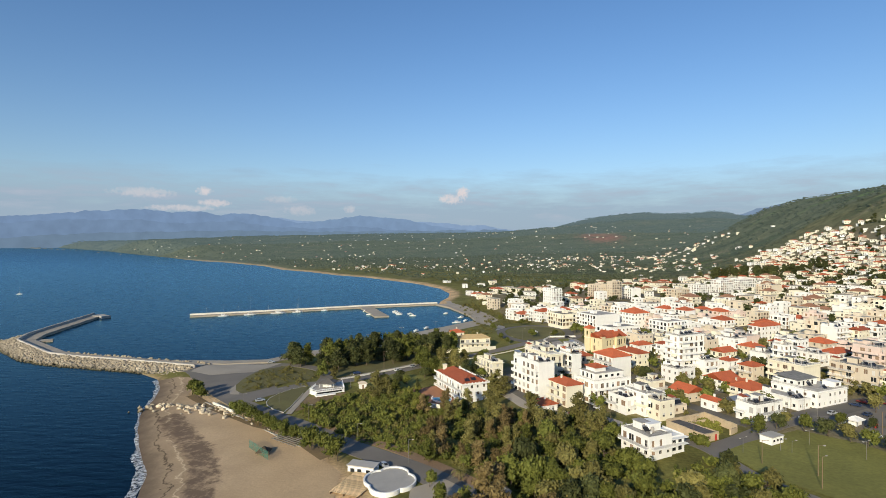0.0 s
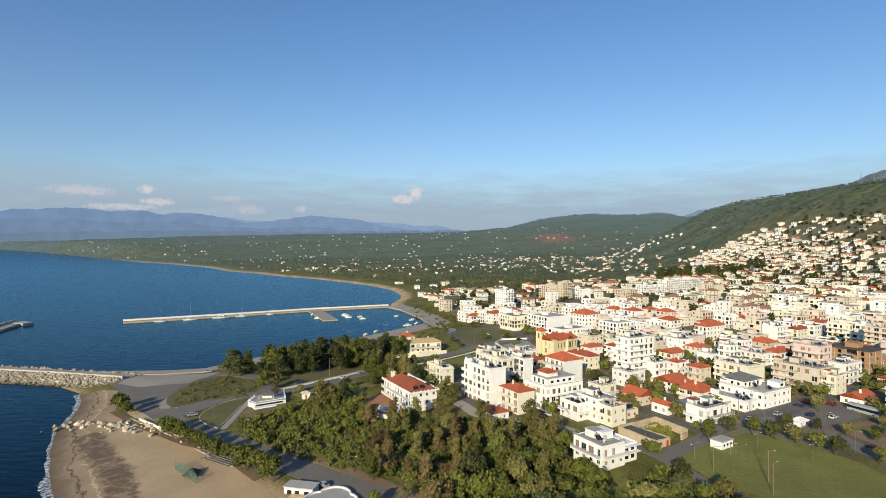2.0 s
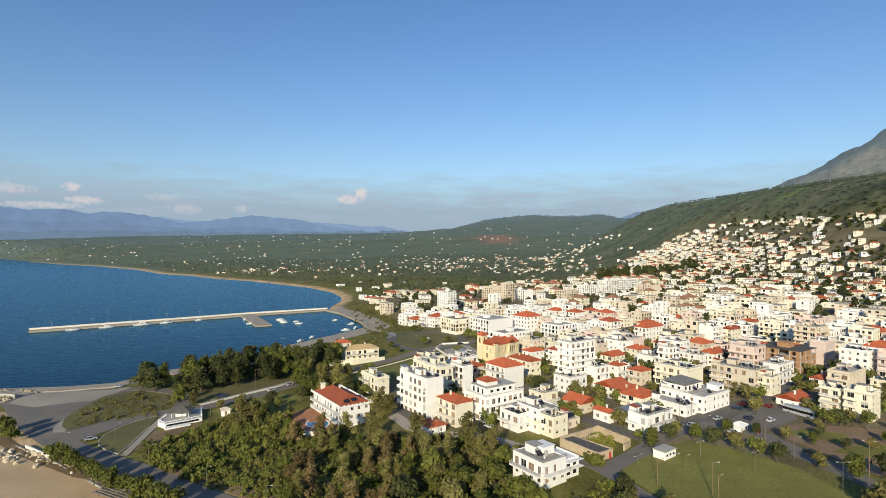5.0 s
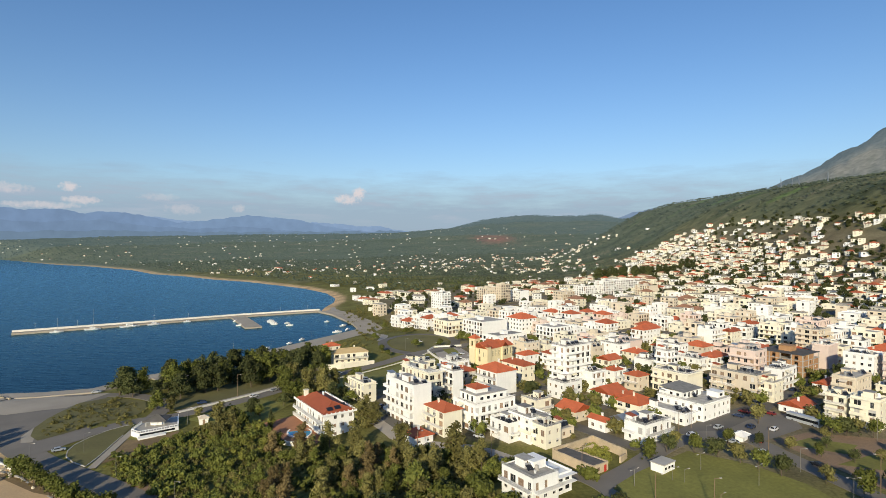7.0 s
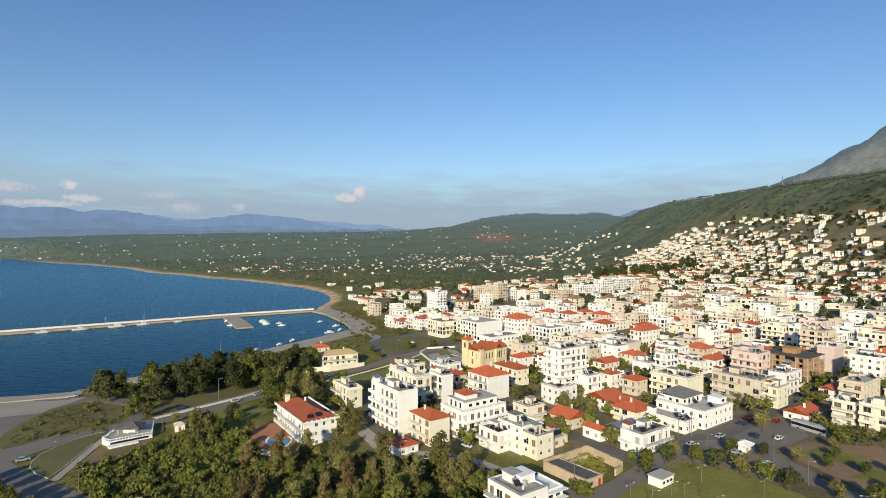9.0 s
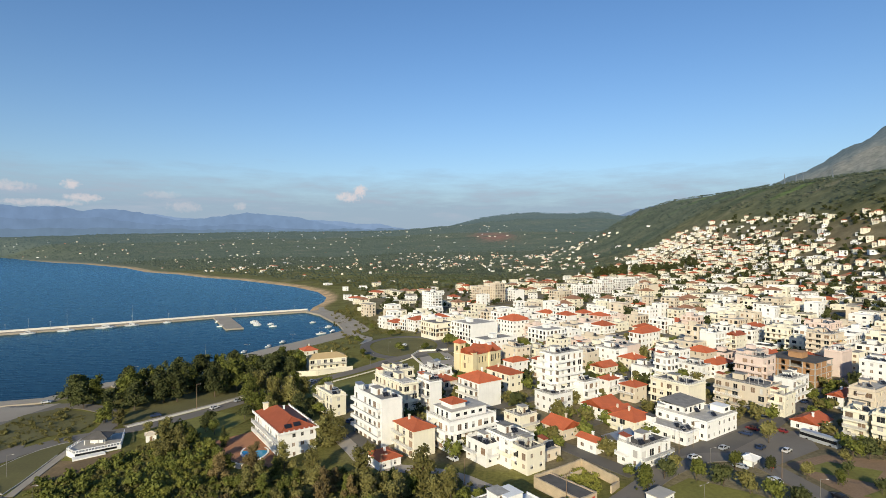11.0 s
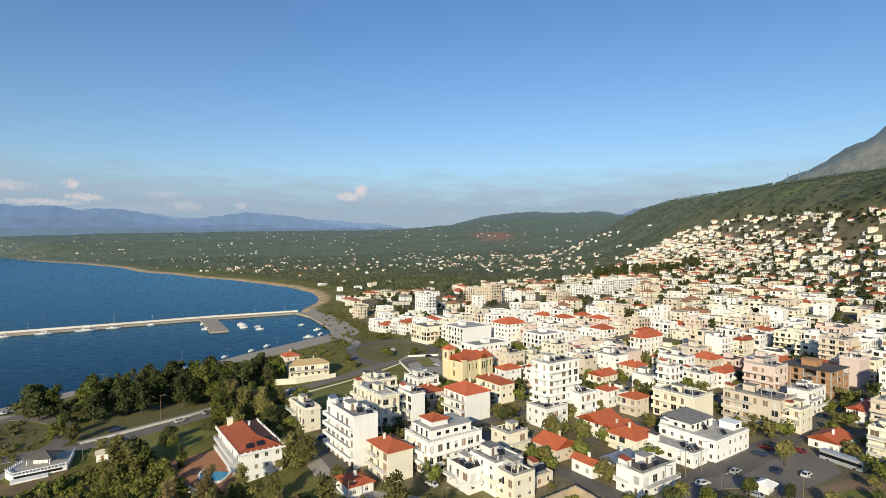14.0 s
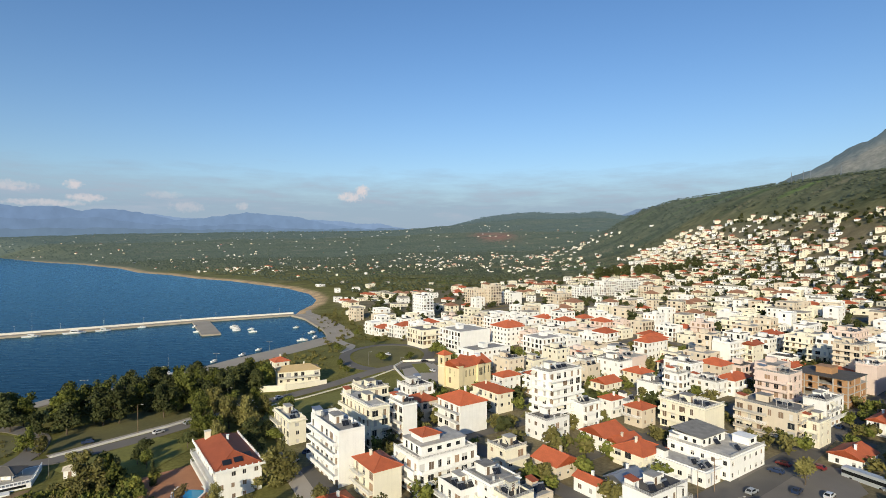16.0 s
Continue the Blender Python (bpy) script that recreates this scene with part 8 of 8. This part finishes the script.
def lamp(x, y, h, arms=1, rot=0, base=None, wood=False):
    z = hz(x, y) if base is None else base
    t = thing("street_lamp" if not wood else "utility_pole", pose(x, y, z, 0, 0, rot), "grey steel lamp post with an outreach arm" if not wood else "weathered utility pole with a cross-arm", "lamp" if not wood else "pole", "lamp posts" if not wood else "utility poles")
    b = bmesh.new()
    rod(b, (0, 0, -0.3), (0, 0, h), 0.12 if wood else 0.07, 7, 0.08 if wood else 0.045)
    part("post", b, M_WOOD if wood else M_POST, t)
    for k in range(arms):
        s = 1 if k == 0 else -1
        c = bmesh.new()
        rod(c, (0, 0, h - 0.1), (s * 1.6, 0, h + (0 if wood else 0.15)), 0.06, 5)
        a = part("arm", c, M_WOOD if wood else M_POST, t)
        part("insulator" if wood else "lantern", boxes((s * 1.6 - 0.3, -0.14, h - 0.02, s * 1.6 + 0.3, 0.14, h + 0.14)), M_CONC, a)
    return t


for x, y, h, a, w in ((101.8, 151, 9, 1, 1), (95, 168, 7.5, 1, 1), (94, 177, 5, 2, 0), (119, 183, 5, 2, 0), (106.5, 178, 4, 1, 0), (106, 159, 9, 1, 1), (128, 170, 6, 2, 0), (109, 176, 4, 1, 0), (156, 159, 11, 2, 1), (140, 152, 9, 2, 0), (147, 176, 7, 1, 0), (150, 192, 8, 1, 1), (133, 200, 7, 1, 0), (122, 208, 7, 2, 0),
                  (-13, 344, 7, 1, 0), (12, 352, 7, 1, 0), (40, 374, 7, 1, 0), (69, 384, 7, 1, 0), (-38, 308, 11, 1, 1), (-50, 270, 7, 1, 0), (-78, 246, 7, 1, 0), (-58, 221, 7, 1, 0), (-34, 198, 7, 1, 0), (-14, 178, 8, 1, 0), (-92, 240, 7, 1, 0), (84, 190, 8, 1, 1), (132, 214, 8, 1, 1), (139, 217, 9, 1, 1), (37, 216, 8, 1, 1), (60, 206, 8, 1, 1),
                  (-40, 440, 8, 2, 0), (-62, 408, 8, 2, 0), (-14, 480, 8, 2, 0), (6, 508, 8, 2, 0), (-90, 384, 8, 2, 0), (20, 545, 8, 1, 0), (52, 398, 8, 1, 0), (192, 192, 8, 2, 0), (200, 176, 8, 1, 0)):
    lamp(x, y, h, a, (x * 7) % 60 - 30, None, bool(w))


def boat(x, y, rot, length, mast=0.0, hull=M_WHITE, words="small white motorboat moored in the harbour"):
    t = thing("sailing_boat" if mast else "motor_boat", pose(x, y, 0.05, 0, 0, rot), words, "boat", "moored boats")
    b = bmesh.new()
    L, B = length / 2, length * 0.16
    ring = [(-L, -B * 0.8), (0, -B), (L * 0.6, -B * 0.7), (L, 0), (L * 0.6, B * 0.7), (0, B), (-L, B * 0.8)]
    hi = [b.verts.new((x_, y_, 0.9 + (0.25 if x_ > L * 0.5 else 0))) for x_, y_ in ring]
    lo = [b.verts.new((x_ * 0.9, y_ * 0.7, -0.4)) for x_, y_ in ring]
    for i in range(7):
        b.faces.new((lo[i], lo[(i + 1) % 7], hi[(i + 1) % 7], hi[i]))
    b.faces.new(hi), b.faces.new(lo[::-1])
    part("hull", b, hull, t)
    part("cabin", boxes((-L * 0.35, -B * 0.6, 0.9, L * 0.3, B * 0.6, 0.9 + length * 0.12)), M_WHITE, t)
    part("cabin_window", boxes((-L * 0.3, -B * 0.62, 1.0 + length * 0.04, L * 0.25, B * 0.62, 1.0 + length * 0.08)), M_GLASS, t)
    if mast:
        c = bmesh.new()
        rod(c, (L * 0.1, 0, 0.9), (L * 0.1, 0, mast), 0.11, 6, 0.07)
        rod(c, (L * 0.1, 0, 2.3), (-L * 0.7, 0, 2.2), 0.08, 5)
        part("mast", c, M_METAL, t)


for x, y, r, l, m in ((-236, 562, 26, 11, 13), (-212, 573, 26, 13, 19), (-186, 586, 26, 17, 0), (-168, 596, 26, 12, 19), (-142, 610, 26, 7, 0), (-96, 606, 70, 7, 0), (-86, 576, 10, 8, 0), (-62, 602, 20, 7, 0), (-60, 594, 20, 8, 0), (-57, 586, 20, 7, 0), (-55, 578, 20, 7, 0), (-44, 583, 30, 6, 0), (-40, 568, 10, 7, 0),
                      (5, 520, 20, 9, 0), (14, 532, 60, 7, 0), (10, 556, 40, 8, 0), (-6, 586, 30, 6, 0), (-22, 486, 50, 6, 0), (-30, 470, 50, 6, 0), (-44, 452, 50, 5, 0), (-62, 420, 40, 8, 12), (-640, 800, 20, 8, 13)):
    boat(x, y, r, l, m, words="white sailing yacht with a bare tall mast" if m else "small white motorboat moored in the harbour")

# beach volleyball nets, driftwood shelter
net = thing("beach_net", pose(-72.6, 194.6, hz(-70, 192) - 0.1, 0, 0, -47), "sagging green net on posts above the sand", "net")
M_NET = plain("green_netting", (0.07, 0.26, 0.20), 0.9)
for k in range(5):
    b = bmesh.new()
    rod(b, (k * 4, 0, -0.5), (k * 4, 0, 3.4), 0.05, 5)
    part("post", b, M_WOOD, net)
for k in range(4):
    b = bmesh.new()
    for z in range(11):
        rod(b, (k * 4, 0, 0.1 + z * 0.3), (k * 4 + 4, 0, 0.1 + z * 0.3), 0.03, 3)
    for x in range(14):
        rod(b, (k * 4 + x * 0.3, 0, 0.1), (k * 4 + x * 0.3, 0, 3.1), 0.03, 3)
    o = part("netting", b, M_NET, net)
    o["kind"] = "stuff"
bl = thing("timber_rack", pose(-65, 205.5, hz(-60, 201) - 0.3, 0, 0, -36), "stepped rack of grey weathered beams on the bank", "rack")
for k in range(6):
    part("beam", boxes((0, -k * 0.75, 1.9 - k * 0.28, 14, -k * 0.75 + 0.3, 2.08 - k * 0.28)), M_POST, bl)
for k in range(5):
    part("post", boxes((k * 3.4, -3.6, -0.6, k * 3.4 + 0.2, -3.4, 0.7)), M_POST, bl)
    part("rafter", boxes((k * 3.4, -4.2, 0.3, k * 3.4 + 0.16, 0.2, 0.48)), M_POST, bl)
sh = thing("straw_shelter", pose(-67, 187, 1.8), "low thatched shelter on the sand", "shelter")
part("thatch", hip_roof(3.6, 3.6, 0.4, 1.6), M_BARK, sh, at=pose(0, 0, 1.6))
for xx in (0.2, 3.4):
    for yy in (0.2, 3.4):
        part("post", boxes((xx - 0.07, yy - 0.07, -0.3, xx + 0.07, yy + 0.07, 1.6)), M_WOOD, sh)
# flatbed trailer beside the lane, white hut and palm by the beach road
tr = thing("farm_trailer", pose(83.5, 151.5, hz(86, 149), 0, 0, -42), "rusty brown farm trailer parked beside the lane", "trailer")
part("bed", boxes((0, 0, 0.8, 8.5, 2.5, 1.0)), M_BARK, tr)
part("side_board", boxes((0, -0.08, 1.0, 8.5, 0, 1.5)), M_CONC, tr, "pale painted side board")
part("side_board", boxes((0, 2.5, 1.0, 8.5, 2.58, 1.9)), M_BARK, tr)
part("tailboard", boxes((8.42, 0, 1.0, 8.5, 2.5, 1.9)), M_YELLOW, tr, "faded yellow tailboard")
for xx in (1.4, 6.6):
    for yy in (0.0, 2.3):
        c = bmesh.new()
        rod(c, (xx, yy, 0.45), (xx, yy + 0.2, 0.45), 0.45, 12)
        part("wheel", c, M_TYRE, tr)
hut = thing("meter_hut", pose(13.5, 151, hz(15, 152) - 0.1, 0, 0, 20), "small white concrete hut among the bushes", "hut")
part("wall", boxes((0, 0, -0.5, 3.4, 3.0, 2.4)), M_WHITE, hut)
part("roof", boxes((-0.2, -0.2, 2.4, 3.6, 3.2, 2.6)), M_CONC, hut)
part("door", boxes((1.2, -0.05, 0, 2.1, 0.01, 1.9)), M_SHUT, hut)
palm = thing("palm_tree", pose(2.5, 165, hz(2.5, 165)), "shaggy palm with drooping fronds", "tree", "trees")
b = bmesh.new()
rod(b, (0, 0, -0.3), (0.2, 0.1, 3.0), 0.38, 9, 0.32)
part("trunk", b, M_BARK, palm)
b = bmesh.new()
pr = random.Random(3)
for k in range(34):
    a, up, ln = k * 2.4, pr.uniform(-0.3, 1.1), pr.uniform(2.4, 3.4)
    c, s = math.cos(a), math.sin(a)
    spine = [Vector((0.2 + c * ln * q, 0.1 + s * ln * q, 3.0 + up * ln * q - 1.5 * ln * q * q * 0.6)) for q in (0, 0.25, 0.5, 0.75, 1.0)]
    for q in range(4):
        for side in (-1, 1):
            for e in range(4):
                p0 = spine[q].lerp(spine[q + 1], e / 4)
                p1 = spine[q].lerp(spine[q + 1], e / 4 + 0.14)
                tip = p0 + Vector((-s * side * 0.6 + c * 0.3, c * side * 0.6 + s * 0.3, -0.25)) * (1.1 - 0.15 * q)
                b.faces.new([b.verts.new(v) for v in (p0, p1, tip)])
part("crown", b, M_LEAF_OLIVE, palm)
# radio masts on the shoulder of the hill
for x, y in ((1117, 1277), (1142, 1268), (1156, 1262), (1205, 1224)):
    b = bmesh.new()
    z = hz(x, y)
    for dx, dy in ((-1.6, -1.6), (1.6, -1.6), (0, 1.8)):
        rod(b, (x + dx, y + dy, z - 1), (x, y, z + 34), 0.45, 4, 0.3)
    for q in range(6):
        box(b, x - 1.4 + q * 0.2, y - 1.4, z + 5 + q * 5, x + 1.4 - q * 0.2, y - 1.0, z + 5.5 + q * 5)
    tagged(new("radio_mast", mesh_of(b, M_METAL)), "grey lattice radio mast on the hill", "mast", "radio masts")
